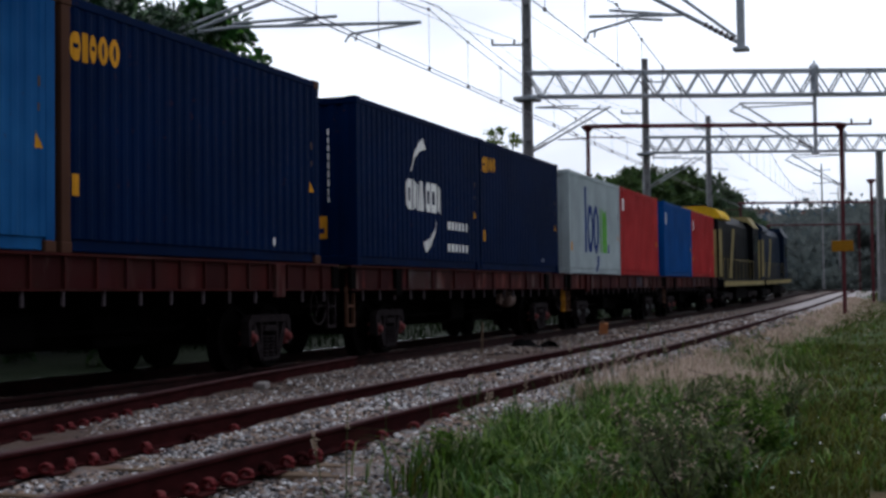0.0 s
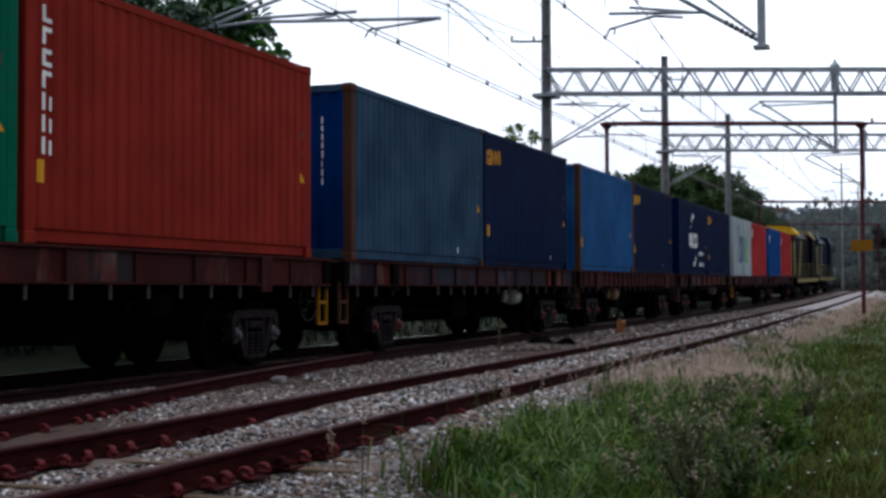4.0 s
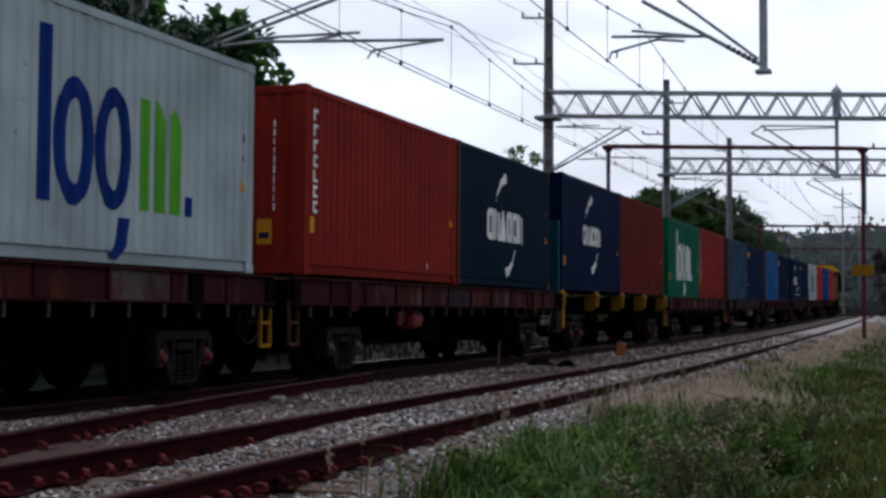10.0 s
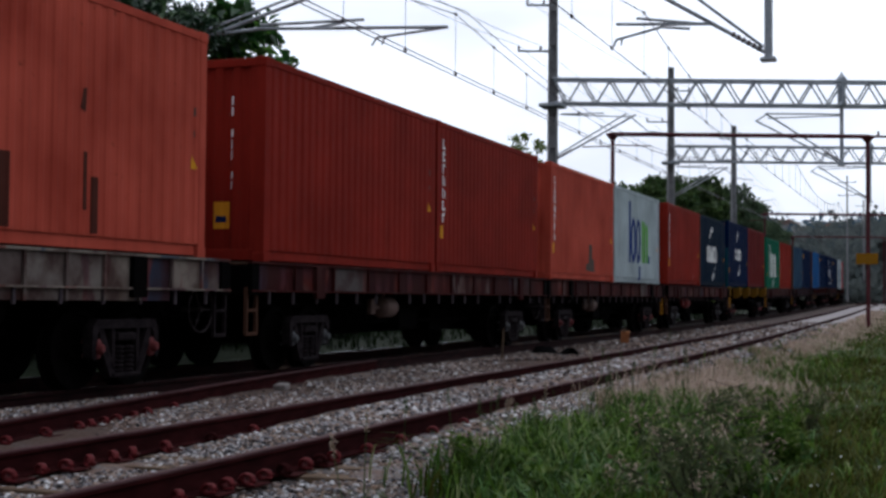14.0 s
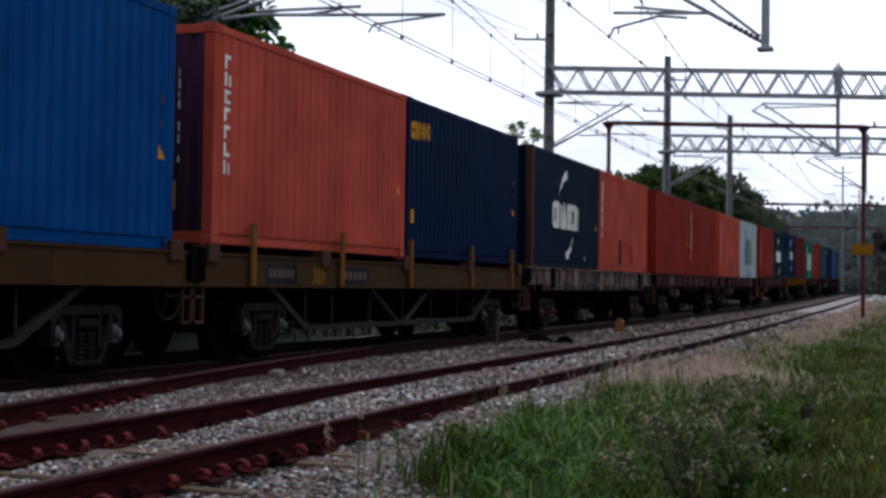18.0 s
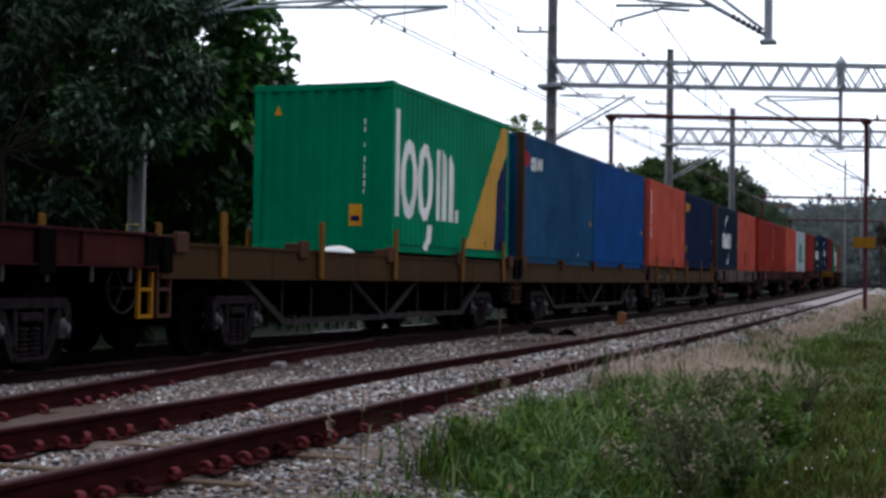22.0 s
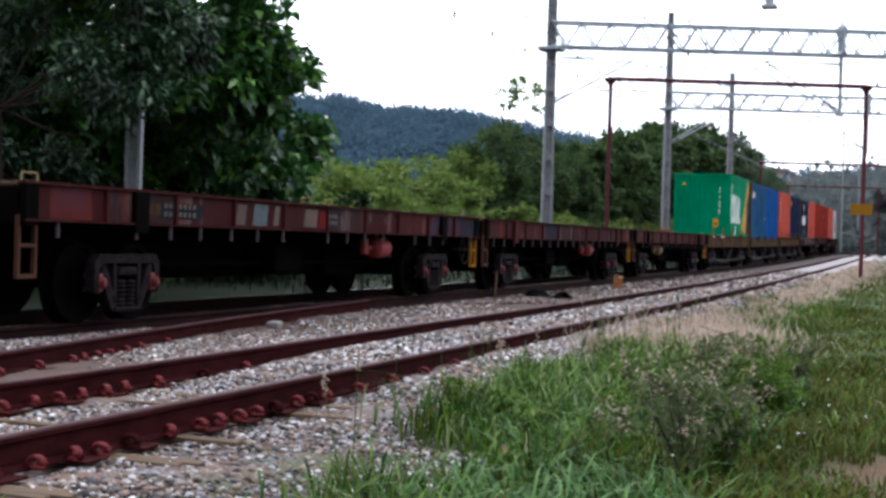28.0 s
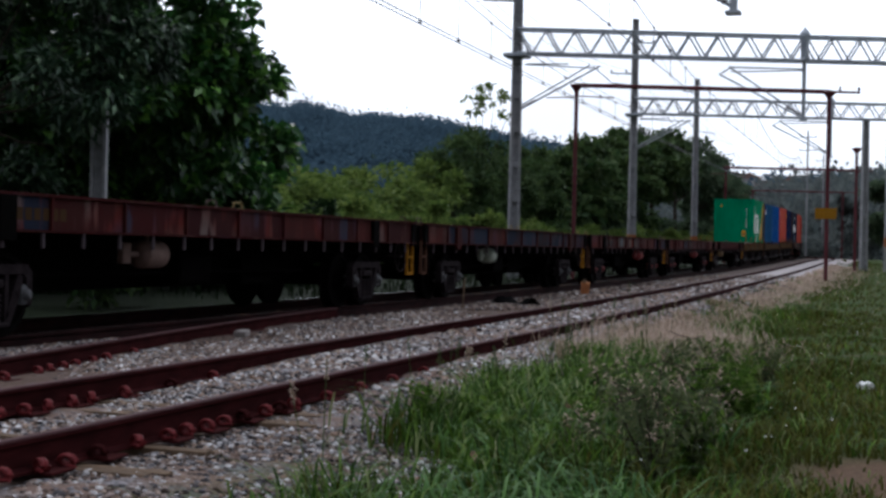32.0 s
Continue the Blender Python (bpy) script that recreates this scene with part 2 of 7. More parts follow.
RAILTOP = grained("worn_rail_head", (0.036, 0.012, 0.013), (0.090, 0.042, 0.044), 12, 0.6, axis=(1, 0.1, 1), gloss=0.05)
CLIP = grained("rust_red_clip", (0.065, 0.007, 0.008), (0.18, 0.019, 0.022), 20, 0.7)
TIMBER = grained("sleeper_timber", (0.065, 0.042, 0.028), (0.20, 0.135, 0.085), 9, 0.9, axis=(0.25, 3, 3))
CONCRETE = grained("pole_concrete", (0.20, 0.20, 0.21), (0.32, 0.32, 0.33), 6, 0.85)
GALV = grained("galvanised_steel", (0.30, 0.33, 0.37), (0.44, 0.47, 0.51), 8, 0.5, metal=0.2)
MAROON = grained("maroon_steel", (0.065, 0.012, 0.018), (0.11, 0.024, 0.03), 9, 0.55)
WIRE = grained("dark_wire", (0.05, 0.05, 0.06), (0.09, 0.09, 0.10), 5, 0.5, metal=0.4)
CERAMIC = grained("brown_insulator", (0.07, 0.05, 0.05), (0.12, 0.09, 0.09), 10, 0.3)
BARK = grained("bark", (0.022, 0.016, 0.012), (0.055, 0.042, 0.032), 9, 0.95, 0.7, axis=(1, 1, 0.3))
EARTHY = leafy("earthy_stone", [(0.0, (0.04, 0.03, 0.026)), (1.0, (0.46, 0.41, 0.38)), (0.4, (0.16, 0.115, 0.095)), (0.8, (0.29, 0.225, 0.195))], 0.9, 0.0, 0.08)
# Stones under the train: its black shade is their colour.
SHADE_STONE = leafy("train_shade_stone", [(0.0, (0.004, 0.0035, 0.003)), (1.0, (0.030, 0.025, 0.022))], 0.8, 0.0, 0.1)
STONE = leafy("ballast_stone", [(0.0, (0.02, 0.018, 0.02)), (1.0, (0.82, 0.80, 0.79)), (0.25, (0.088, 0.082, 0.088)), (0.48, (0.28, 0.265, 0.275)), (0.54, (0.33, 0.215, 0.155)), (0.70, (0.39, 0.295, 0.235)), (0.78, (0.45, 0.44, 0.445))], 0.85, 0.0, 0.15)
ORANGEBOX = grained("orange_marker", (0.22, 0.075, 0.03), (0.40, 0.16, 0.06), 9, 0.7)
TARP = grained("black_sheet", (0.002, 0.002, 0.0022), (0.006, 0.0055, 0.006), 9, 0.9, gloss=0.02)
ROOFTILE = grained("far_roof", (0.20, 0.13, 0.11), (0.28, 0.19, 0.16), 3, 0.9)
PLASTER = grained("far_plaster", (0.42, 0.40, 0.37), (0.55, 0.53, 0.50), 2, 0.9)
GLASSY = grained("dark_glazing", (0.015, 0.018, 0.022), (0.03, 0.035, 0.04), 3, 0.15)
LEAF_DARK = leafy("broad_leaf", [(0.0, (0.009, 0.040, 0.009)), (1.0, (0.17, 0.36, 0.055)), (0.68, (0.030, 0.105, 0.020))], 0.42, 0.3, 0.5)
LEAF_PALE = leafy("pale_leaf", [(0.0, (0.006, 0.026, 0.010)), (1.0, (0.19, 0.30, 0.16)), (0.72, (0.022, 0.062, 0.026))], 0.45, 0.15, 0.4)
# Leaf tone darkened to hold the deep shade among the trees.
LEAF_SHADED = leafy("shade_darkened_leaf", [(0.0, (0.008, 0.022, 0.007)), (1.0, (0.032, 0.062, 0.020))], 0.6, 0.25, 0.1)
LEAF_BUSH = leafy("bush_leaf", [(0.0, (0.055, 0.105, 0.020)), (1.0, (0.200, 0.260, 0.065))], 0.6, 0.4, 0.15)
LEAF_SCRUB = leafy("dark_scrub_leaf", [(0.0, (0.022, 0.052, 0.017)), (1.0, (0.088, 0.130, 0.042))], 0.6, 0.35, 0.15)
# Trees down the line: leaf colour lightened as thin haze would.
LEAF_THIN_HAZE = leafy("haze_lightened_leaf", [(0.0, (0.045, 0.078, 0.045)), (1.0, (0.125, 0.165, 0.095))], 0.7, 0.4, 0.05)
# Far leaves: the blue haze of distance is mixed into the colour.
LEAF_BLUE_HAZE = leafy("blue_haze_leaf", [(0.0, (0.060, 0.108, 0.150)), (1.0, (0.100, 0.160, 0.205))], 0.9, 0.5, 0.0)
LEAF_WEED = leafy("weed_leaf", [(0.0, (0.045, 0.070, 0.028)), (1.0, (0.150, 0.170, 0.080))], 0.6, 0.35, 0.1)
# Leaf tone greyed and paled so that it holds far haze.
LEAF_GREY_HAZE = leafy("grey_haze_leaf", [(0.0, (0.085, 0.105, 0.105)), (1.0, (0.17, 0.19, 0.18))], 0.9, 0.4, 0.0)
GRASS = leafy("grass_blade", [(0.0, (0.017, 0.048, 0.008)), (1.0, (0.30, 0.31, 0.16)), (0.45, (0.054, 0.113, 0.012)), (0.80, (0.136, 0.226, 0.033)), (0.92, (0.20, 0.26, 0.085))], 0.6, 0.3, 0.05)
BROAD = leafy("broad_grass_blade", [(0.0, (0.020, 0.070, 0.014)), (1.0, (0.12, 0.24, 0.055))], 0.5, 0.3, 0.10)
OLIVE = leafy("olive_grass", [(0.0, (0.026, 0.036, 0.005)), (1.0, (0.110, 0.104, 0.022))], 0.6, 0.35, 0.03)
# Grass beyond the line, near-black because its shade is in the colour.
SHADE_GRASS = leafy("shade_darkened_grass", [(0.0, (0.002, 0.006, 0.0015)), (1.0, (0.009, 0.020, 0.004))], 0.7, 0.2, 0.05)
STRAW = leafy("dry_grass", [(0.0, (0.26, 0.19, 0.13)), (1.0, (0.66, 0.52, 0.44))], 0.8, 0.4, 0.1)


def ground_material():
    m, n, l, b = nodes_of("ground_cover")
    co = n.new("ShaderNodeTexCoord").outputs["Object"]
    sep = n.new("ShaderNodeSeparateXYZ")
    l.new(co, sep.inputs["Vector"])
    wob = noise_node(n, l, co, 0.5, 3.0)
    fine = noise_node(n, l, co, 30.0, 5.0, 0.7)
    mid = noise_node(n, l, co, 3.0, 5.0)
    # Gravel's dark tone is painted shadow for the gaps between stones.
    gravel = blend(n, l, span(n, l, fine, 0.3, 0.7), (0.045, 0.042, 0.046), (0.26, 0.25, 0.26))
    gravel = blend(n, l, span(n, l, mid, 0.36, 0.52, 0.0, 0.85), gravel, (0.140, 0.086, 0.062))
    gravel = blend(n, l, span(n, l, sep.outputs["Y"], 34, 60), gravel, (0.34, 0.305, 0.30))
    earth = blend(n, l, span(n, l, fine, 0.3, 0.7), (0.030, 0.019, 0.015), (0.125, 0.085, 0.068))
    gravel = blend(n, l, span(n, l, sep.outputs["X"], -5.95, -6.35, 0.0, 0.85), gravel, earth)
    turf = blend(n, l, span(n, l, mid, 0.3, 0.7), (0.014, 0.036, 0.006), (0.044, 0.068, 0.014))
    dirt = blend(n, l, span(n, l, fine, 0.3, 0.7), (0.055, 0.032, 0.020), (0.13, 0.080, 0.052))
    turf = blend(n, l, span(n, l, mid, 0.56, 0.64, 0.0, 0.8), turf, dirt)
    bare = n.new("ShaderNodeVectorMath")
    bare.operation = "DISTANCE"
    bare.inputs[1].default_value = (0.30, 7.9, -0.12)
    l.new(co, bare.inputs[0])
    turf = blend(n, l, span(n, l, bare.outputs["Value"], 1.15, 0.6, 0.0, 0.95), turf, dirt)
    x = n.new("ShaderNodeMath")
    x.operation = "ADD"
    l.new(sep.outputs["X"], x.inputs[0])
    l.new(span(n, l, wob, 0.2, 0.8, -0.7, 0.7), x.inputs[1])
    right = span(n, l, x.outputs["Value"], -3.2, -2.5)
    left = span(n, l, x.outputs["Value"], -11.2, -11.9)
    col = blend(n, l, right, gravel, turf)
    # Ground beyond the line: shade of the trees painted in as near-black.
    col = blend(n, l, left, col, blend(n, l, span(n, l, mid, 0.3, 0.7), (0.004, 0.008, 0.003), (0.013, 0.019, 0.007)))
    # Dark band painted along the main line as shade of the train.
    train_shade = n.new("ShaderNodeMath")
    train_shade.operation = "SUBTRACT"
    l.new(span(n, l, x.outputs["Value"], -7.9, -8.4), train_shade.inputs[0])
    l.new(span(n, l, x.outputs["Value"], -10.4, -11.0), train_shade.inputs[1])
    col = blend(n, l, train_shade.outputs["Value"], col, (0.008, 0.0065, 0.0055))
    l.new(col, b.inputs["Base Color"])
    b.inputs["Roughness"].default_value = 0.95
    b.inputs["Specular IOR Level"].default_value = 0.1
    bump(n, l, b, fine, 0.5, 0.03)
    return m


GROUND = ground_material()


# ---------------- shape helpers ----------------
class Shape:
    """Vertices and faces gathered for one mesh."""

    def __init__(self):
        self.v, self.f = [], []

    def add(self, verts, faces):
        k = len(self.v)
        self.v += [tuple(p) for p in verts]
        self.f += [tuple(i + k for i in q) for q in faces]
        return self

    def box(self, x0, x1, y0, y1, z0, z1, c=0.0):
        if c <= 0:
            v = [(x, y, z) for z in (z0, z1) for y in (y0, y1) for x in (x0, x1)]
            return self.add(v, [(0, 2, 3, 1), (4, 5, 7, 6), (0, 1, 5, 4), (2, 6, 7, 3), (0, 4, 6, 2), (1, 3, 7, 5)])
        bm = bmesh.new()
        bmesh.ops.create_cube(bm, size=1, matrix=Matrix.LocRotScale(((x0 + x1) / 2, (y0 + y1) / 2, (z0 + z1) / 2), None,
                                                                  (x1 - x0, y1 - y0, z1 - z0)))
        bmesh.ops.bevel(bm, geom=bm.edges[:], offset=c, segments=2, affect="EDGES", profile=0.5)
        bm.verts.index_update()
        self.add([p.co for p in bm.verts], [[p.index for p in q.verts] for q in bm.faces])
        bm.free()
        return self

    def rod(self, a, b, r, n=8, r2=None):
        a, b = Vector(a), Vector(b)
        w = (b - a).normalized()
        u = w.cross(Vector((0, 0, 1)) if abs(w.z) < 0.9 else Vector((1, 0, 0))).normalized()
        t = w.cross(u)
        r2 = r if r2 is None else r2
        ring = [(math.cos(2 * math.pi * i / n), math.sin(2 * math.pi * i / n)) for i in range(n)]
        v = [a + (u * c + t * s) * r for c, s in ring] + [b + (u * c + t * s) * r2 for c, s in ring]
        f = [(i, (i + 1) % n, n + (i + 1) % n, n + i) for i in range(n)]
        f += [tuple(range(n - 1, -1, -1)), tuple(range(n, 2 * n))]
        return self.add(v, f)

    def lathe(self, c, axis, prof, n=20):
        """A turned solid: prof is a row of (place along the axis, radius)."""
        c, w = Vector(c), Vector(axis).normalized()
        u = w.cross(Vector((0, 0, 1)) if abs(w.z) < 0.9 else Vector((1, 0, 0))).normalized()
        t = w.cross(u)
        v, f = [], []
        for d, r in prof:
            v += [c + w * d + (u * math.cos(2 * math.pi * i / n) + t * math.sin(2 * math.pi * i / n)) * r for i in range(n)]
        for k in range(len(prof) - 1):
            f += [(k * n + i, k * n + (i + 1) % n, (k + 1) * n + (i + 1) % n, (k + 1) * n + i) for i in range(n)]
        f += [tuple(range(n - 1, -1, -1)), tuple(range((len(prof) - 1) * n, len(prof) * n))]
        return self.add(v, f)

    def prism(self, outline, axis, a, b):
        """An outline drawn out along x or y from a to b. outline: (other, z)."""
        n = len(outline)
        put = (lambda o, d: (d, o[0], o[1])) if axis == "x" else (lambda o, d: (o[0], d, o[1]))
        v = [put(o, a) for o in outline] + [put(o, b) for o in outline]
        f = [(i, (i + 1) % n, n + (i + 1) % n, n + i) for i in range(n)]
        f += [tuple(range(n - 1, -1, -1)), tuple(range(n, 2 * n))]
        return self.add(v, f)

    def wire(self, pts, r, n=5):
        """One tube through the points."""
        p = [Vector(q) for q in pts]
        v, f = [], []
        for k, q in enumerate(p):
            w = (p[min(k + 1, len(p) - 1)] - p[max(k - 1, 0)]).normalized()
            u = w.cross(Vector((0, 0, 1)) if abs(w.z) < 0.95 else Vector((1, 0, 0))).normalized()
            t = w.cross(u)
            v += [q + (u * math.cos(2 * math.pi * i / n) + t * math.sin(2 * math.pi * i / n)) * r for i in range(n)]
        for k in range(len(p) - 1):
            f += [(k * n + i, k * n + (i + 1) % n, (k + 1) * n + (i + 1) % n, (k + 1) * n + i) for i in range(n)]
        return self.add(v, f + [tuple(range(n)), tuple(range(len(v) - n, len(v)))])

    def lattice(self, ys, zs, cells, x0, x1):
        """One flat frame out of grid cells (row, column), x0 to x1 thick."""
        ny, nz, q = len(ys), len(zs), set(cells)
        v = [(x, y, z) for x in (x0, x1) for z in zs for y in ys]
        at = lambda s, r, k: s * ny * nz + r * ny + k
        f = []
        for r, k in cells:
            f += [(at(s, r, k), at(s, r, k + 1), at(s, r + 1, k + 1), at(s, r + 1, k)) for s in (0, 1)]
            for dr, dk, (r0, k0), (r1, k1) in ((-1, 0, (r, k), (r, k + 1)), (1, 0, (r + 1, k), (r + 1, k + 1)), (0, -1, (r, k), (r + 1, k)), (0, 1, (r, k + 1), (r + 1, k + 1))):
                if (r + dr, k + dk) not in q:
                    f.append((at(0, r0, k0), at(0, r1, k1), at(1, r1, k1), at(1, r0, k0)))
        used = sorted({i for g in f for i in g})
        m = {o: i for i, o in enumerate(used)}
        return self.add([v[o] for o in used], [tuple(m[o] for o in g) for g in f])

    def mesh(self, name, smooth=False):
        m = bpy.data.meshes.new(name)
        m.from_pydata(self.v, [], self.f)
        bm = bmesh.new()
        bm.from_mesh(m)
        bmesh.ops.recalc_face_normals(bm, faces=bm.faces[:])
        bm.to_mesh(m)
        bm.free()
        if smooth:
            m.shade_smooth()
            m.set_sharp_from_angle(angle=radians(40))
        m.materials.append(None)
        return m


CACHE = {}


def cached(key, make, smooth=False):
    if key not in CACHE:
        CACHE[key] = make().mesh(key.split("|")[0], smooth)
    return CACHE[key]


def part(name, data, material, parent=None, label="", at=None, smooth=False):
    """One mesh object, under a thing or a part. data: a mesh that may be shared, or a Shape."""
    if isinstance(data, Shape):
        data = data.mesh(name, smooth)
    ob = new(name, data)
    ob.material_slots[0].link = "OBJECT"
    ob.material_slots[0].material = material
    if parent is not None:
        ob.parent = parent
    if at is not None:
        ob.matrix_basis = at
    if label:
        ob["label"] = label
    return ob


def thing(name, label, category, group="", kind="", at=None):
    ob = new(name)
    ob.empty_display_size = 0.3
    if at is not None:
        ob.matrix_basis = at
    return tagged(ob, label, category, group, kind)


def big_mesh(name, verts, faces, material, smooth=False):
    """A mesh from arrays: verts (n, 3), faces (m, 3 or 4)."""
    m = bpy.data.meshes.new(name)
    verts, faces = np.asarray(verts, np.float32), np.asarray(faces, np.int32)
    k = faces.shape[1]
    m.vertices.add(len(verts))
    m.vertices.foreach_set("co", verts.ravel())
    m.loops.add(faces.size)
    m.loops.foreach_set("vertex_index", faces.ravel())
    m.polygons.add(len(faces))
    m.polygons.foreach_set("loop_start", np.arange(0, faces.size, k, dtype=np.int32))
    m.update(calc_edges=True)
    m.materials.append(material)
    if smooth:
        m.shade_smooth()
    return m


# ---------------- the lie of the land ----------------
def rise(y):
    """Height of the line over its level beside the eye: a gentle climb ahead."""
    y = np.clip(y, 0, 150)
    q = np.minimum(y, 110)
    return -0.0005 * q + 0.0000764 * q * q + np.clip(y - 110, 0, 40) * 0.008


def swing(y):
    """How far the line has swung to the left, far ahead."""
    return np.where(y > 120, (y - 120) ** 2 / 520.0, 0.0)


def cross(x):
    """Cross-section of the ground: ballast bed, and lower verges."""
    xs = [-500, -60, -22, -15.5, -13, -11.2, -8.2, -7.0, -6.2, -5.6, -3.4, -2.4, -1.0, 3, 30, 500]
    zs = [6.0, 0.6, -0.25, -0.22, -0.25, -0.06, -0.05, 0.0, 0.0, -0.03, -0.04, -0.12, -0.15, -0.1, 0.2, 6.0]
    return np.interp(x, xs, zs)


def fill(x, y):
    """Ballast heaped about the siding rails farther along, and against the main line."""
    bank = np.interp(x + swing(y), [-8.16, -8.06, -7.3, -6.7], [0, 0.10, 0.085, 0]) * np.interp(y, [3.0, 6.0, 130, 170], [0, 1, 1, 0])
    bank = bank * np.interp(x - np.interp(y, [0.8, 8.2, 13.0, 19.4], [-5.42, -6.60, -7.40, -8.13]), [-0.35, -0.08, 0.02, 0.3], [1.0, 0.6, 0.4, 0.4])
    return bank + np.interp(x, [-6.3, -5.7, -3.5, -2.8], [0, 1, 1, 0]) * np.interp(y, [7.5, 12.0, 120, 160], [0, 0.085, 0.085, 0])


def land(x, y):
    return cross(x + swing(y)) + rise(y) + fill(x, y)


TRAIN_X = -9.05
BASE = 1.57


# ---------------- ground ----------------
def build_ground():
    xs = np.concatenate([[-3000, -1200, -500, -250, -120], np.arange(-60, -16, 4.0), np.arange(-16, 4, 0.35), np.arange(4, 30, 4.0),
                         [40, 70, 120, 250, 500, 1200, 3000]])
    ys = np.concatenate([[-3000, -1000, -400, -260, -150, -80, -40, -20], np.arange(-10, 30, 0.5), np.arange(30, 160, 4.0),
                         [170, 190, 220, 260, 320, 400, 600, 1000, 2000, 4000]])
    gx, gy = np.meshgrid(xs, ys)
    rng = np.random.default_rng(3)
    gz = land(gx, gy)
    near = (np.abs(gx) < 16) & (gy > -10) & (gy < 60)
    gz = gz + np.where(near, rng.normal(0, 0.012, gx.shape), 0)
    w = len(xs)
    i = np.arange(len(ys) - 1)[:, None] * w + np.arange(w - 1)[None, :]
    faces = np.stack([i, i + 1, i + w + 1, i + w], -1).reshape(-1, 4)
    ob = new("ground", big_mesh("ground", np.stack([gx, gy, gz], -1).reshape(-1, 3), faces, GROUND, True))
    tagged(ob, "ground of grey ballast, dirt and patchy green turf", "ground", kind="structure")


build_ground()


# ---------------- rails and sleepers ----------------
def rail_shape(pts):
    """Flat-footed rail swept along (x, y, z) points; returns foot-and-web and head."""
    body = [(-0.065, 0), (0.065, 0), (0.065, 0.012), (0.012, 0.028), (0.010, 0.125), (0.033, 0.138), (0.033, 0.160),
            (-0.033, 0.160), (-0.033, 0.138), (-0.010, 0.125), (-0.012, 0.028), (-0.065, 0.012)]
    head = [(-0.030, 0.160), (0.030, 0.160), (0.026, 0.171), (-0.026, 0.171)]
    out = []
    for prof in (body, head):
        s, n = Shape(), len(prof)
        v = [(x + a, y, z + b) for x, y, z in pts for a, b in prof]
        f = [(k * n + i, k * n + (i + 1) % n, (k + 1) * n + (i + 1) % n, (k + 1) * n + i) for k in range(len(pts) - 1) for i in range(n)]
        f += [tuple(range(n)), tuple(range(len(v) - n, len(v)))]
        out.append(s.add(v, f))
    return out


def line(x_of, y0, y1, step=4.0):
    pts, y = [], y0
    while y < y1 + 0.01:
        pts.append((float(x_of(y)), y, float(rise(y))))
        y += step if y > 40 or y < -12 else 1.0
    return pts


def run_of(xs, ys):
    return lambda y: np.interp(y, ys, xs) - swing(y)


NEAR_A = run_of([-3.90, -3.90, -3.95, -4.0, -4.35, -4.6], [-60, 6, 12, 24, 55, 120])
NEAR_B = run_of([-5.30, -5.28, -5.40, -5.45, -5.85, -6.1], [-60, 8, 15, 24, 55, 120])
MAIN_A = lambda y: TRAIN_X + 0.835 - swing(y)
MAIN_B = lambda y: TRAIN_X - 0.835 - swing(y)
TURNOUT = run_of([-5.42, -5.95, -6.60, -6.95, -7.40, -7.68, -7.98, -8.13], [0.8, 4.4, 8.2, 10.3, 13.0, 15.0, 17.6, 19.4])


def build_track(name, label, runs, steel=None):
    t = thing(name, label, "railway track", kind="structure")
    for x_of, y0, y1 in runs:
        body, head = rail_shape(line(x_of, y0, y1))
        r = part("rail", body, steel or RAIL, t)
        # Far head polished to glint; near head's dark reflection is in its colour.
        part("rail_head", head, POLISHED if x_of is MAIN_B else steel or RAILTOP, r)
    return t


near_track = build_track("near_track", "rusty siding track with old timber sleepers and red clips", [(NEAR_A, -60, 420), (NEAR_B, -60, 420)])
main_track = build_track("main_track", "rusty main line track under the goods train", [(MAIN_A, -230, 420), (MAIN_B, -230, 420)], SHADERAIL)
turnout = build_track("turnout", "curved turnout rail that joins the main line", [(TURNOUT, 0.8, 19.4)])


def sleepers(track, x0, x1, rows, seed):
    """Split, half-buried timbers: each is two or three rough laths side by side."""
    rng = random.Random(seed)
    shapes = []
    for k in range(6):
        s = Shape()
        y = -0.12
        for _ in range(rng.choice((2, 3, 3))):
            d = rng.uniform(0.05, 0.10)
            a, e = x0 - x1 + rng.uniform(0.0, 0.25), -rng.uniform(0.0, 0.22)
            q = Shape().box(a, e, y, y + d, -0.14, rng.uniform(-0.012, 0.006), 0.008)
            bend = rng.uniform(-0.02, 0.02)
            s.add([(x, v + bend * math.sin(x) + rng.uniform(-0.004, 0.004), z + rng.uniform(-0.006, 0.003)) for x, v, z in q.v], q.f)
            y += d + rng.uniform(0.01, 0.03)
        shapes.append(s.mesh("sleeper"))
    for y, dz in rows:
        part("sleeper", shapes[rng.randrange(6)], TIMBER, track,
             at=pose(x1 + float(NEAR_A(y)) + 3.9 + rng.uniform(-0.06, 0.06) if track is near_track else x1, y, float(rise(y)) + dz - 0.024, 0, 0, rng.uniform(-2.5, 2.5)))


rs_ = random.Random(31)
sleepers(near_track, -5.95, -3.36, [(-2.3, 0.0), (-1.6, -0.01), (-0.9, 0.01), (-0.3, 0.0), (0.4, -0.02), (1.0, 0.0), (1.6, 0.01), (2.3, -0.01), (2.9, 0.0), (3.5, 0.01), (4.1, 0.0), (4.72, 0.01), (5.72, 0.004), (6.42, 0.018), (7.02, -0.03), (7.62, 0.014), (8.02, 0.016), (8.7, -0.01)]
         + [(9.3 + 0.64 * k, rs_.choice((-0.05, -0.03, -0.06, -0.01, 0.004))) for k in range(70)], 1)
sleepers(main_track, -10.4, -7.75, [(2.0 + 0.62 * k, rs_.choice((-0.05, -0.04, -0.06, -0.02))) for k in range(80)], 2)


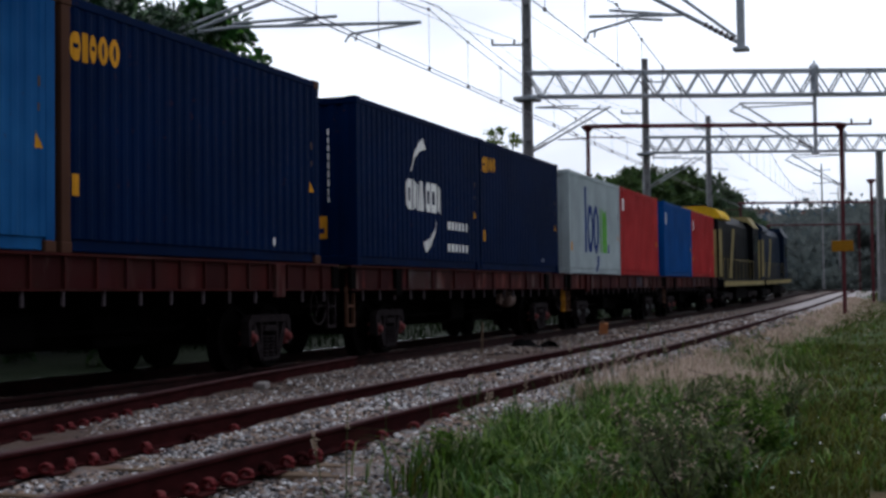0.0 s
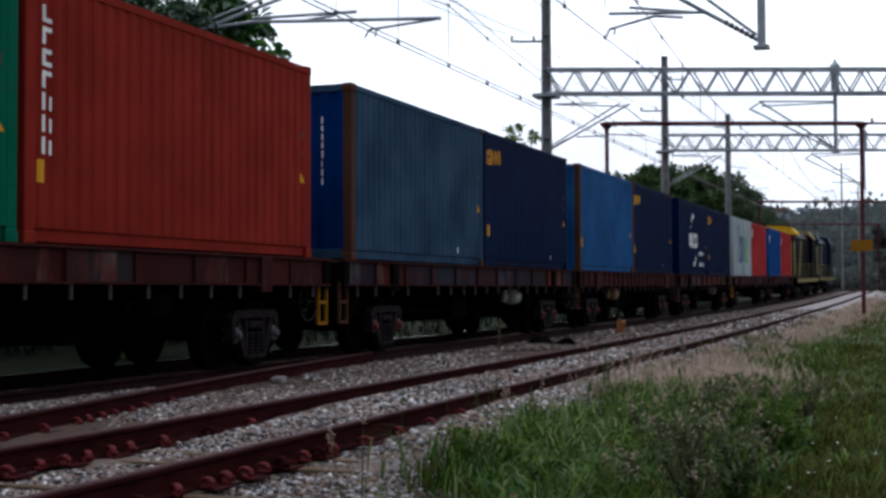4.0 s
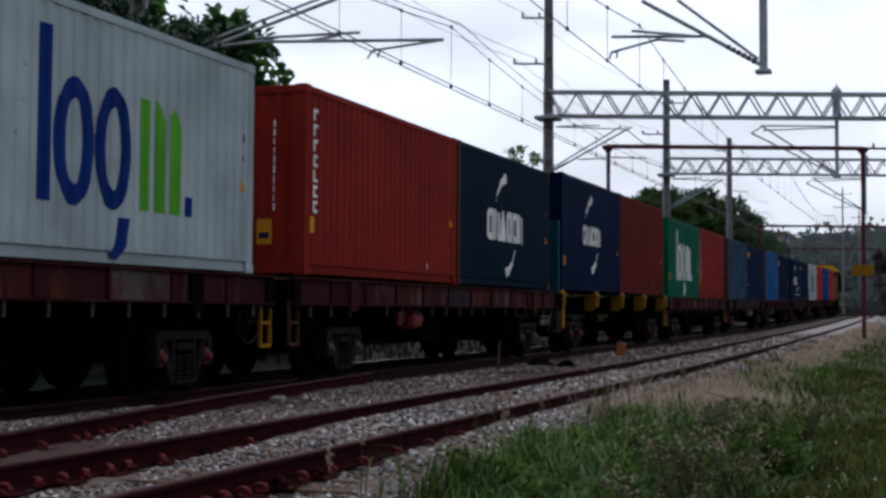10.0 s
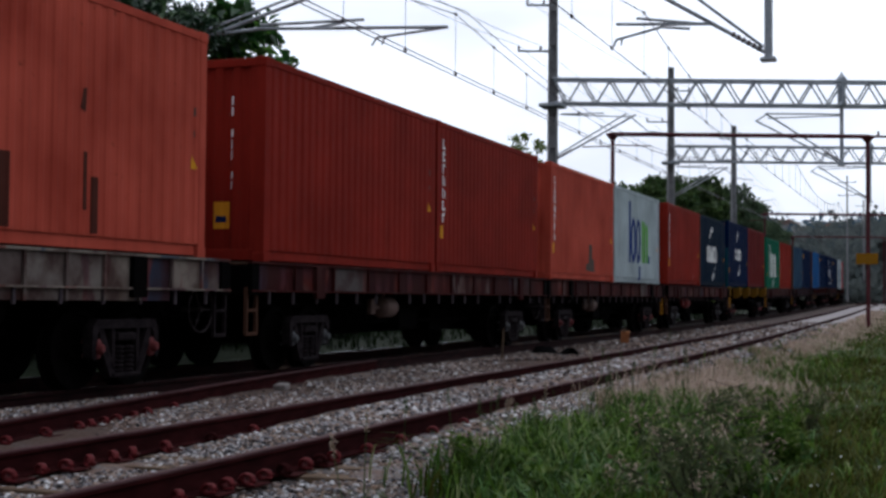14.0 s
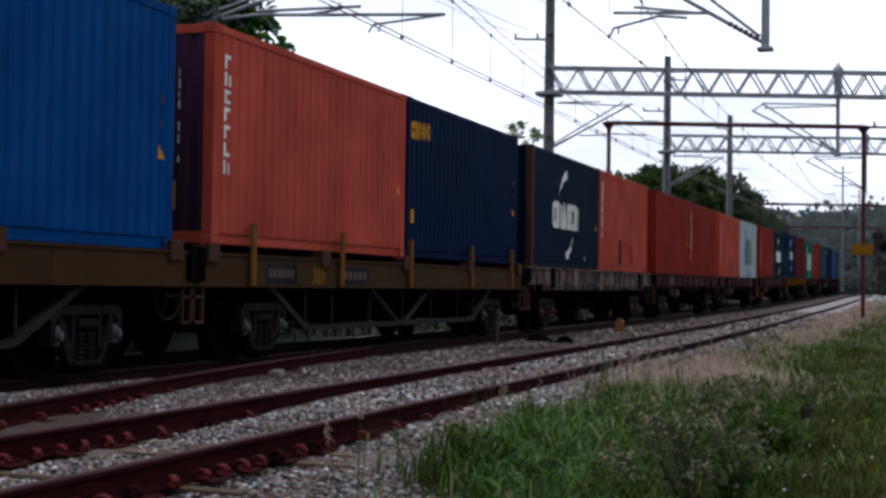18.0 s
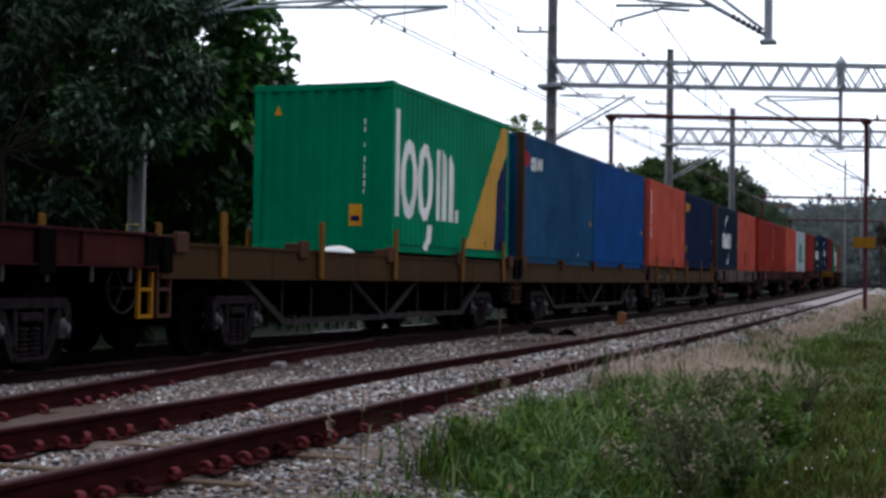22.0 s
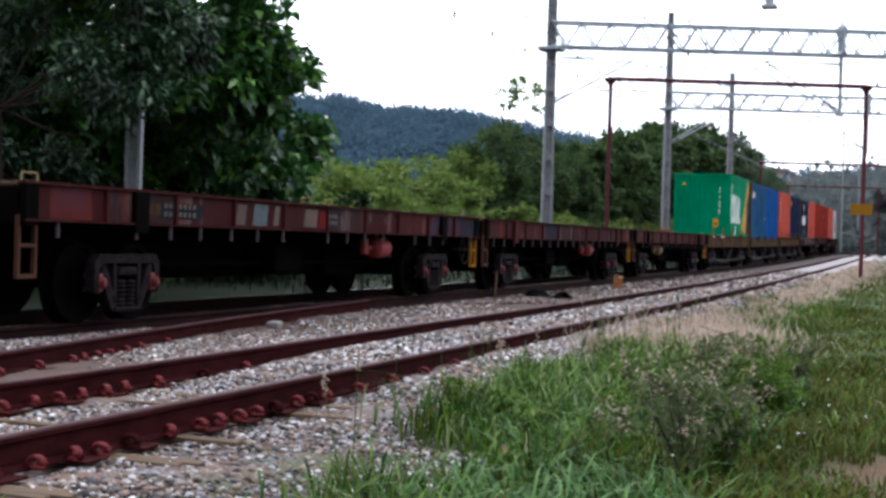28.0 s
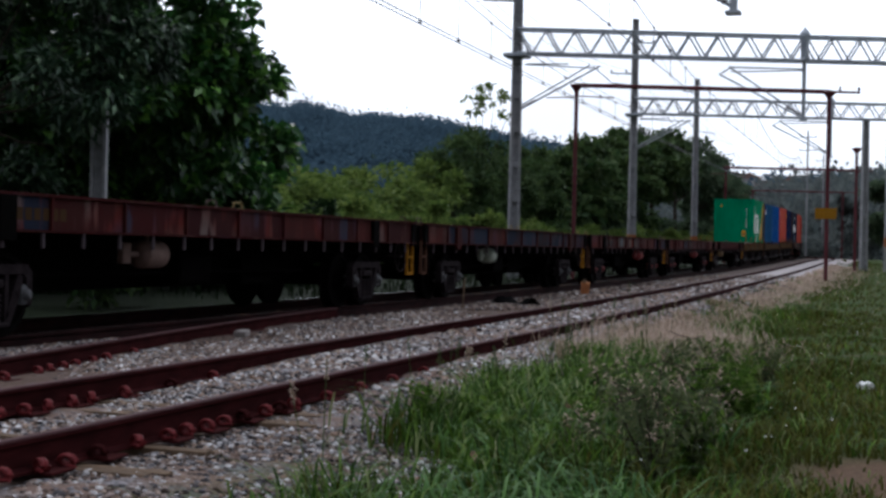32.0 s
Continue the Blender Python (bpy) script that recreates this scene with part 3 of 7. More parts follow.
def fasten(track, x_of, rows, seed):
    """Rusty coil clips along the near side of a rail, and some on its far side."""
    def coil():
        s, n, m = Shape(), 12, 7
        v, f = [], []
        for i in range(2 * n + 1):
            a = 2 * math.pi * i / n
            for j in range(m):
                t = 2 * math.pi * j / m
                r = 0.036 + 0.016 * math.cos(t)
                v.append((r * math.cos(a), -0.020 + 0.040 * i / (2 * n) + 0.016 * math.sin(t), 0.042 + r * math.sin(a)))
        for i in range(2 * n):
            f += [(i * m + j, i * m + (j + 1) % m, (i + 1) * m + (j + 1) % m, (i + 1) * m + j) for j in range(m)]
        f += [tuple(range(m)), tuple(range(2 * n * m, 2 * n * m + m))]
        s.add(v, f)
        s.rod((0.0, -0.03, 0.012), (0.055, -0.03, 0.008), 0.012, 6).rod((-0.045, 0.0, 0.03), (-0.06, 0.02, 0.01), 0.014, 6)
        return s

    rng = random.Random(seed)
    me = cached("clip", coil, True)
    plate = cached("chair_plate", lambda: Shape().box(-0.17, 0.17, -0.10, 0.10, 0.0, 0.014, 0.004))
    for k, y in enumerate(rows):
        for side in (1, -1):
            if side < 0 and rng.random() < 0.35:
                continue
            part("clip", me, CLIP if rng.random() < 0.9 else RAIL, track,
                 at=pose(float(x_of(y)) + side * 0.088, y + 0.04 * side, float(rise(y)) + 0.006, rng.uniform(-8, 8), rng.uniform(-12, 12), 90 * (1 - side) + rng.uniform(-35, 20)) @ Matrix.Diagonal((1.0, 0.95, rng.uniform(0.68, 0.82), 1)))
        if k % 2 == 0:
            part("chair_plate", plate, RAIL, track, at=pose(float(x_of(y)), y + 0.1, float(rise(y)) - 0.006, 0, 0, rng.uniform(-4, 4)))


fasten(near_track, NEAR_A, [3.5, 3.75, 4.15, 4.4, 4.7, 5.02, 5.31, 5.52, 5.79, 6.16, 6.49, 6.71, 6.93, 7.16, 7.41, 7.74, 7.96, 8.17, 8.75, 9.4, 10.1, 10.9], 4)
fasten(near_track, NEAR_B, [5.1, 5.5, 5.9, 6.2, 6.5, 6.81, 7.06, 7.30, 7.57, 7.81, 8.23, 8.9, 9.6], 5)
fasten(turnout, TURNOUT, [7.4, 8.1, 8.7, 9.27, 9.5, 9.75, 10.0, 10.35, 10.65, 11.3], 6)


# ---------------- containers ----------------
PURPLE = painted("dull_purple_paint", (0.055, 0.022, 0.045))
SCRAPE = painted("dark_scrape", (0.07, 0.022, 0.016), wear=0.6)
PALE = painted("pale_blue_patch", (0.085, 0.105, 0.115), wear=0.5)
DULL = painted("dull_teal_patch", (0.013, 0.017, 0.022), wear=0.5)
REPAIR = painted("grey_repair_paint", (0.105, 0.075, 0.064), wear=0.6)
LEN, WID = 6.058, 2.438
PITCH, DEPTH = 0.215, 0.012
FOLD = (0.0, 0.35, 0.5, 0.85)


def corr(y, pitch=PITCH, depth=DEPTH):
    """Depth of the pressed side at a place along it, 0 at the outer folds."""
    u = (y / pitch) % 1.0
    return -depth * float(np.interp(u, [*FOLD, 1.0], [0, 0, 1, 1, 0]))


def folds(y0, y1, pitch=PITCH):
    """Places of the folds between two ends."""
    inner = [(k + f) * pitch for k in range(math.floor(y0 / pitch), math.ceil(y1 / pitch)) for f in FOLD]
    return [y0] + [y for y in inner if y0 + 1e-4 < y < y1 - 1e-4] + [y1]


def side_panel(h):
    s, ys = Shape(), folds(-LEN / 2 + 0.13, LEN / 2 - 0.13)
    v = [(WID / 2 - 0.012 + corr(y), y, z) for y in ys for z in (0.15, h - 0.09)]
    return s.add(v, [(2 * i, 2 * i + 2, 2 * i + 3, 2 * i + 1) for i in range(len(ys) - 1)])


def end_panel(h):
    s, xs = Shape(), folds(-WID / 2 + 0.13, WID / 2 - 0.13, 0.25)
    v = [(x, -LEN / 2 + 0.014 - corr(x, 0.25, 0.028), z) for x in xs for z in (0.15, h - 0.09)]
    return s.add(v, [(2 * i, 2 * i + 1, 2 * i + 3, 2 * i + 2) for i in range(len(xs) - 1)])


def roof_panel(h):
    s, ys = Shape(), folds(-LEN / 2 + 0.13, LEN / 2 - 0.13, 0.3)
    v = [(x, y, h - 0.022 + corr(y, 0.3, 0.018)) for y in ys for x in (-WID / 2 + 0.06, WID / 2 - 0.06)]
    return s.add(v, [(2 * i, 2 * i + 1, 2 * i + 3, 2 * i + 2) for i in range(len(ys) - 1)])


def floor_frame():
    s = Shape().box(-WID / 2 + 0.06, WID / 2 - 0.06, -LEN / 2 + 0.16, LEN / 2 - 0.16, 0.10, 0.14)
    for k in range(14):
        y = -2.6 + 0.4 * k
        s.box(-WID / 2 + 0.06, WID / 2 - 0.06, y - 0.03, y + 0.03, 0.02, 0.10)
    return s


def door_panel(h):
    s = Shape().box(0.02, WID / 2 - 0.13, LEN / 2 - 0.07, LEN / 2 - 0.02, 0.14, h - 0.10, 0.01)
    for k in range(5):
        z = 0.35 + k * (h - 0.6) / 5
        s.box(0.10, WID / 2 - 0.2, LEN / 2 - 0.025, LEN / 2 - 0.012, z, z + 0.28, 0.006)
    return s


def lock_rod(h):
    s = Shape().rod((0, LEN / 2 + 0.012, 0.12), (0, LEN / 2 + 0.012, h - 0.08), 0.017, 8)
    for z in (0.35, 1.2, h - 0.4):
        s.box(-0.04, 0.04, LEN / 2 - 0.02, LEN / 2 + 0.03, z - 0.03, z + 0.03)
    return s.rod((0, LEN / 2 + 0.03, 1.0), (0.3, LEN / 2 + 0.035, 1.0), 0.012, 6)


def casting(low):
    s = Shape().box(-0.081, 0.081, -0.089, 0.089, 0, 0.118, 0.012)
    return s.add([(0.0825, -0.04, 0.035), (0.0825, 0.04, 0.035), (0.0825, 0.04, 0.085), (0.0825, -0.04, 0.085)], [(0, 1, 2, 3)]) if not low else s


def container(label, paint, h=2.591, post=None, at=None, back=None):
    """A twenty-foot steel container; x to the eye's side, y ahead, z up from its base."""
    c = thing("shipping_container", label, "shipping container", "containers on the train", at=at)
    k = f"|{h:.2f}"
    part("side_wall", cached("side_wall" + k, lambda: side_panel(h)), paint, c)
    part("side_wall", cached("side_wall" + k, lambda: side_panel(h)), paint, c, at=pose(0, 0, 0, 0, 0, 180))
    part("end_wall", cached("end_wall" + k, lambda: end_panel(h)), back or paint, c)
    part("roof", cached("roof" + k, lambda: roof_panel(h)), paint, c)
    part("floor_frame", cached("floor_frame", floor_frame), SOOT_SHADE, c)
    for sx in (1, -1):
        x = sx * (WID / 2 - 0.05)
        part("bottom_rail", cached("bottom_rail", lambda: Shape().box(-0.045, 0.045, -LEN / 2 + 0.16, LEN / 2 - 0.16, 0.02, 0.155, 0.008)),
             paint, c, at=pose(x - sx * 0.036, 0, 0))
        part("top_rail", cached("top_rail" + k, lambda: Shape().box(-0.045, 0.045, -LEN / 2 + 0.16, LEN / 2 - 0.16, h - 0.105, h - 0.012, 0.008)),
             paint, c, at=pose(x, 0, 0))
        for sy in (1, -1):
            y = sy * (LEN / 2 - 0.085)
            part("corner_post", cached("corner_post" + k, lambda: Shape().box(-0.07, 0.07, -0.075, 0.075, 0.11, h - 0.11, 0.012)),
                 (post or paint) if sy < 0 else paint, c, at=pose(sx * (WID / 2 - 0.076), y, 0))
            for z in (0, h - 0.118):
                part("corner_casting", cached("corner_casting", lambda: casting(True)), post or paint, c, at=pose(sx * (WID / 2 - 0.08), sy * (LEN / 2 - 0.088), z))
    for sy in (1, -1):
        for z0, z1 in ((0.02, 0.16), (h - 0.12, h - 0.012)):
            part("end_rail", cached(f"end_rail{z0:.2f}" + k, lambda: Shape().box(-WID / 2 + 0.16, WID / 2 - 0.16, -0.05, 0.05, z0, z1, 0.008)),
                 paint, c, at=pose(0, sy * (LEN / 2 - 0.055), 0))
    for sx in (1, -1):
        d = part("door", cached("door" + k, lambda: door_panel(h)), paint, c, at=Matrix.Diagonal((sx, 1, 1, 1)) if sx < 0 else None)
        for x in (0.35, 0.8):
            part("lock_rod", cached("lock_rod" + k, lambda: lock_rod(h)), GALV, d, at=pose(x, 0, 0))
    return c


def poly_strip(polys, face):
    """Painted shapes laid on a pressed wall. polys: outlines (u, z), filled even-odd; face(u) gives the wall's place (x, y)."""
    s = Shape()
    lo = min(p[0] for q in polys for p in q)
    hi = max(p[0] for q in polys for p in q)
    step = PITCH / 20
    first = math.floor((lo - LEN / 2) / step) + 1
    cols = [lo] + [u for u in (LEN / 2 + k * step for k in range(first, first + int((hi - lo) / step) + 2)) if lo + 1e-4 < u < hi - 1e-4] + [hi]

    def cuts(u):
        zs = []
        for q in polys:
            for (a, za), (b, zb) in zip(q, q[1:] + q[:1]):
                if (a <= u < b) or (b <= u < a):
                    zs.append(za + (zb - za) * (u - a) / (b - a))
        zs.sort()
        return list(zip(zs[::2], zs[1::2]))

    for a, b in zip(cols, cols[1:]):
        for z0, z1 in cuts((a + b) / 2):
            if z1 - z0 < 0.004:
                continue
            pa, pb = face(a), face(b)
            s.add([(*pa, z0), (*pb, z0), (*pb, z1), (*pa, z1)], [(0, 1, 2, 3)])
    return s


def on_side(u):
    y = u - LEN / 2
    return (WID / 2 - 0.008 + corr(y), y)


def on_end(u):
    x = u - WID / 2
    return (x, -LEN / 2 + 0.010 - corr(x, 0.25, 0.028))


def bar(u0, u1, z0, z1):
    return [(u0, z0), (u1, z0), (u1, z1), (u0, z1)]


def oval(u, z, ru, rz, n=24):
    return [(u + ru * math.cos(2 * math.pi * i / n + 0.1), z + rz * math.sin(2 * math.pi * i / n + 0.1)) for i in range(n)]


def mark(c, polys, material, label, end=False, name="marking", lift=0.0):
    s = poly_strip(polys, on_end if end else on_side)
    s.v = [(x, y - lift, z) for x, y, z in s.v] if lift else s.v
    if s.f:
        ob = part(name, s, material, c, label)
        if len(polys) > 3:
            ob["kind"] = "stuff"


def small_bars(c, seed, end=False, u=None, z0=0.95, z1=2.2, w=0.06, material=None):
    """An upright row of small bars."""
    rng = random.Random(seed)
    out, z = [], z1
    u = u if u is not None else 0.28
    while z > z0:
        d = rng.uniform(0.07, 0.11)
        if rng.random() < 0.85:
            out.append(bar(u, u + w * rng.uniform(0.7, 1.1), z - d, z))
        z -= d + 0.035
    mark(c, out, material or MARK_WHITE, "small white painted bars", end)


def ring(u, z, ru, rz, k=0.5):
    """Outline and hole of an upright ring; k: share of the half-width left open."""
    return [oval(u, z, ru, rz), oval(u, z, ru * k, rz * (1 - (1 - k) * ru / rz))]


def block_row(c, u0, u1, z0, z1, thin=1.0):
    """A row of plain white blocks, rings and wedges with a gap after the third."""
    w, m, label = u1 - u0, (z0 + z1) / 2, "white painted block"
    at = lambda a: u0 + a * w
    for a, b in ((0.0, 0.15), (0.54, 0.68), (0.70, 0.84)):
        mid, r = (at(a) + at(b)) / 2, (at(b) - at(a)) / 2
        mark(c, [[(at(a), z0 + 0.08), (at(a) + 0.07, z0), (at(b), z0), (at(b), z1), (at(a) + 0.07, z1), (at(a), z1 - 0.08)],
                 bar(mid - r * 0.22 * thin, mid + r * 0.40 * thin, z0 + 0.14, z1 - 0.14)], MARK_WHITE, label)
    for a, b in ((0.17, 0.33), (0.85, 1.0)):
        d = (at(b) - at(a)) / 5
        for k in (0, 1, 2):
            mark(c, [bar(at(a) + 1.9 * k * d, at(a) + (1.9 * k + 1.35) * d, z0 + 0.03 * (k % 2), z1 - 0.03 * k)], MARK_WHITE, label)
    mid = at(0.43)
    mark(c, [[(at(0.35), z0), (at(0.51), z0), (mid + 0.07, z1), (mid - 0.07, z1)]], MARK_WHITE, label)


def swoosh(a, b, bow, wide):
    """A bowed stroke from its thin end a to its broad end b."""
    (ua, za), (ub, zb) = a, b
    out, back = [], []
    for i in range(13):
        v = i / 12
        u, z = ua + (ub - ua) * v - bow * (zb - za) * v * (1 - v), za + (zb - za) * v + bow * (ub - ua) * v * (1 - v)
        h = wide * (0.12 + 0.88 * v ** 1.2) / 2
        out.append((u - h * 0.55, z + h))
        back.append((u + h * 0.55, z - h))
    return out + back[::-1]


def mark_swoosh(c, u0=1.70, u1=3.98, z0=0.90, z1=1.50, thin=1.0):
    """A row of white blocks between two tapering strokes."""
    block_row(c, u0, u1, z0, z1, thin)
    m = (u0 + u1) / 2
    mark(c, [swoosh((m - 0.62, z1 + 0.14), (m + 0.04, z1 + 0.66), 0.5, 0.19)], MARK_WHITE, "white tapering stroke")
    mark(c, [swoosh((m + 0.64, z0 - 0.14), (m + 0.02, z0 - 0.62), 0.5, 0.19)], MARK_WHITE, "white tapering stroke")


def mark_tall(c, u, body, last, k=1.0):
    """A tall bar, two rings over a wedge, and three blocks."""
    def at(polys):
        return [[(u + a * k, z) for a, z in q] for q in polys]
    mark(c, at([bar(0.0, 0.22, 0.58, 2.27)]), body, "tall painted bar")
    mark(c, at(ring(0.64, 1.20, 0.37, 0.64, 0.42)), body, "painted ring")
    mark(c, at(ring(1.38, 1.20, 0.36, 0.64, 0.42)), body, "painted ring")
    mark(c, at([[(1.50, 0.50), (1.74, 0.50), (1.68, 0.22), (1.48, 0.06), (1.32, 0.10), (1.46, 0.28)]]), body, "painted wedge")
    mark(c, at([bar(1.92, 2.11, 0.60, 1.80)]), last, "painted bar")
    mark(c, at([[(2.24, 0.60), (2.48, 0.60), (2.48, 1.62), (2.24, 1.84)]]), last, "painted block")
    mark(c, at([[(2.56, 0.60), (2.82, 0.60), (2.82, 1.56), (2.70, 1.78), (2.56, 1.70)]]), last, "painted block")
    mark(c, at([bar(2.94, 3.10, 0.60, 0.82)]), body, "painted square")


def mark_yellow(c, material=None, red=False):
    """A row of rounded blocks: slit, narrow, ringed."""
    m = material or MARK_YELLOW
    u = 0.16
    if red:
        mark(c, [oval(0.30, 2.18, 0.17, 0.17)], MARK_RED, "red dot")
        u = 0.60
    for k, w in enumerate((0.19, 0.11, 0.14, 0.19, 0.20)):
        mid, z, r = u + w / 2, 2.09 + 0.01 * k, 0.15
        if k in (0, 2):
            q = [oval(mid, z, w / 2, r), bar(mid - w * 0.25, mid + w * 0.25, z - 0.02, z + 0.03)]
        elif k == 1:
            q = [bar(mid - 0.04, mid + 0.04, z - r, z + r)]
        else:
            q = ring(mid, z, w / 2, r, 0.36)
        mark(c, q, m, "painted rounded block")
        u += w + 0.015


def mark_upright(c, seed):
    """An upright row of white strokes, hooked and plain."""
    rng = random.Random(seed)
    z = 2.28
    for k in range(7):
        d, out = 0.165, []
        a, b = 0.26, 0.42
        kind = rng.randrange(4)
        out.append(bar(a, a + 0.045, z - d, z))
        if kind in (0, 2):
            out.append(bar(a + 0.045, b, z - 0.045, z))
        if kind in (1, 2):
            out.append(bar(a + 0.045, b, z - d, z - d + 0.045))
        if kind == 3:
            out.append(bar(b - 0.04, b, z - d, z - 0.03))
        z -= d + 0.045
        mark(c, out, MARK_WHITE, "white stroke of an upright row")


def stickers(c, seed, tag=True):
    rng = random.Random(seed)
    mark(c, [bar(5.79, 5.82, 1.60, 1.70)], REPAIR, "small faded bar")
    mark(c, [bar(5.79, 5.81, 1.36, 1.44)], REPAIR, "small faded bar")
    mark(c, [[(5.74, 1.00), (5.86, 1.00), (5.76, 1.16)]], MARK_YELLOW, "small yellow warning triangle")
    if rng.random() < 0.5:
        mark(c, [bar(0.20, 0.30, 0.58, 0.80)], MARK_YELLOW, "yellow label")
    if rng.random() < 0.6:
        mark(c, [bar(4.6, 4.68, 0.22, 0.32)], MARK_WHITE, "small white bar")
    small_bars(c, seed, True, 1.94, 0.95, 2.1, 0.036)
    if tag:
        mark(c, [bar(1.70, 1.92, 0.42, 0.76)], MARK_YELLOW, "yellow label", True)
        mark(c, [bar(1.74, 1.88, 0.50, 0.58)], MARK_NAVY, "dark bar on a label", True, lift=0.004)
    mark(c, [[(0.35, 2.2), (0.52, 2.2), (0.435, 2.36)]], MARK_YELLOW, "yellow warning triangle", True)


# ---------------- wagons ----------------
def bogie_frame():
    """Cast side frame with its openings, seen from the side (y, z), and drawn out in x."""
    s = Shape()
    s.prism([(-0.60, 0.50), (-0.60, 0.80), (-0.52, 0.885), (0.52, 0.885), (0.60, 0.80), (0.60, 0.50), (0.55, 0.47), (0.52, 0.50), (0.51, 0.74),
             (0.46, 0.79), (-0.46, 0.79), (-0.51, 0.74), (-0.52, 0.50), (-0.55, 0.47)], "x", -0.06, 0.06)
    for sy in (1, -1):
        s.prism([(sy * 0.46, 0.66), (sy * 0.27, 0.29), (sy * 0.17, 0.29), (sy * 0.21, 0.40), (sy * 0.39, 0.78), (sy * 0.46, 0.78)], "x", -0.05, 0.05)
        s.box(-0.05, 0.05, sy * 0.22 - 0.028, sy * 0.22 + 0.028, 0.38, 0.79)
    s.box(-0.07, 0.07, -0.24, 0.24, 0.28, 0.335, 0.02)
    s.box(-0.10, 0.07, -0.16, 0.16, 0.66, 0.75, 0.02)
    return s


def spring():
    return Shape().lathe((0, 0, 0.335), (0, 0, 1), [(0.047 * i + d, r) for i in range(6) for d, r in ((0, 0.052), (0.012, 0.075), (0.030, 0.075), (0.042, 0.052))], 12)


def wheelset():
    s = Shape()
    for sx in (1, -1):
        s.lathe((sx * 0.835, 0, 0), (sx, 0, 0), [(-0.10, 0.455), (-0.075, 0.455), (-0.07, 0.425), (0.055, 0.418), (0.06, 0.36), (0.02, 0.34),
                                               (0.0, 0.16), (0.07, 0.13), (0.07, 0.09)], 28)
    return s.rod((-1.02, 0, 0), (1.02, 0, 0), 0.075, 12)


def axle_box():
    return Shape().box(-0.10, 0.09, -0.075, 0.075, -0.10, 0.10, 0.025).lathe((0.09, 0, 0), (1, 0, 0), [(0, 0.06), (0.04, 0.055), (0.06, 0.035)], 14)


CAP_RED = grained("red_axle_cap", (0.10, 0.020, 0.022), (0.19, 0.04, 0.038), 12, 0.6)
CAP_GREY = grained("grey_axle_cap", (0.055, 0.056, 0.06), (0.12, 0.122, 0.125), 12, 0.6)
TANK_RED = grained("faded_red_cylinder", (0.22, 0.030, 0.034), (0.34, 0.06, 0.06), 8, 0.6)
TANK_BROWN = grained("dull_brown_cylinder", (0.12, 0.075, 0.065), (0.20, 0.13, 0.11), 8, 0.7)
TANK_CREAM = grained("cream_cylinder", (0.20, 0.125, 0.055), (0.30, 0.20, 0.10), 8, 0.6)
TANK_PALE = grained("pale_green_cylinder", (0.24, 0.27, 0.22), (0.34, 0.37, 0.31), 8, 0.6)
WHEELSETS = []


def bogie(wagon, y, cap):
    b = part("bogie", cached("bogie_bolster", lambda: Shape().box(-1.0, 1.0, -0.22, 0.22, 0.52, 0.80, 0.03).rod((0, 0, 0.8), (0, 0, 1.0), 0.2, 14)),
             SOOT_SHADE, wagon, at=pose(0, y, 0))
    for sx in (1, -1):
        part("side_frame", cached("side_frame", bogie_frame), BOGIE, b, at=pose(sx * 1.10, 0, 0, 0, 0, 0 if sx > 0 else 180))
        for dy in (-0.09, 0.09):
            part("spring", cached("spring", spring, True), BOGIE, b, at=pose(sx * 1.10, dy, 0))
        for dy in (-0.49, 0.49):
            part("axle_box", cached("axle_box", axle_box, True), cap, b, at=pose(sx * 1.07, dy, 0.588, 0, 0, 0 if sx > 0 else 180) @ Matrix.Diagonal((1.0, 0.72, 1.0, 1)))
    for dy in (-0.49, 0.49):
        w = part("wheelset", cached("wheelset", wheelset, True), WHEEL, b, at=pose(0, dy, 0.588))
        WHEELSETS.append(w)


def coupler():
    s = Shape().box(-0.09, 0.09, -0.5, 0.12, 0.86, 1.02, 0.02)
    return s.box(-0.15, 0.15, 0.10, 0.34, 0.80, 1.08, 0.05)


def step_ladder():
    return Shape().lattice([-0.14, -0.105, 0.105, 0.14], [0.66, 0.70, 0.95, 0.985, 1.25], [(r, k) for r in range(4) for k in (0, 2)] + [(0, 1), (2, 1)], -0.022, 0.022)


def hand_wheel():
    s, n, r = Shape(), 18, 0.26
    p = [(0, r * math.cos(2 * math.pi * i / n), r * math.sin(2 * math.pi * i / n)) for i in range(n + 1)]
    s.wire(p, 0.013, 6)
    for i in (0, 6, 12):
        s.rod((0, 0, 0), p[i], 0.008, 5)
    return s.rod((-0.25, 0, 0), (0.02, 0, 0), 0.022, 8)


def air_tank():
    return Shape().lathe((0, 0, 0), (0, 1, 0), [(-0.34, 0.05), (-0.32, 0.13), (-0.26, 0.19), (0.2, 0.19), (0.27, 0.14), (0.29, 0.05)], 22) \
        .rod((0, -0.6, 0), (0, -0.34, 0), 0.04, 8).rod((0.0, -0.1, 0.18), (0.0, -0.1, 0.4), 0.03, 6).box(-0.05, 0.05, -0.75, -0.55, -0.12, 0.16, 0.02)


HALF = 6.54
TOP = BASE


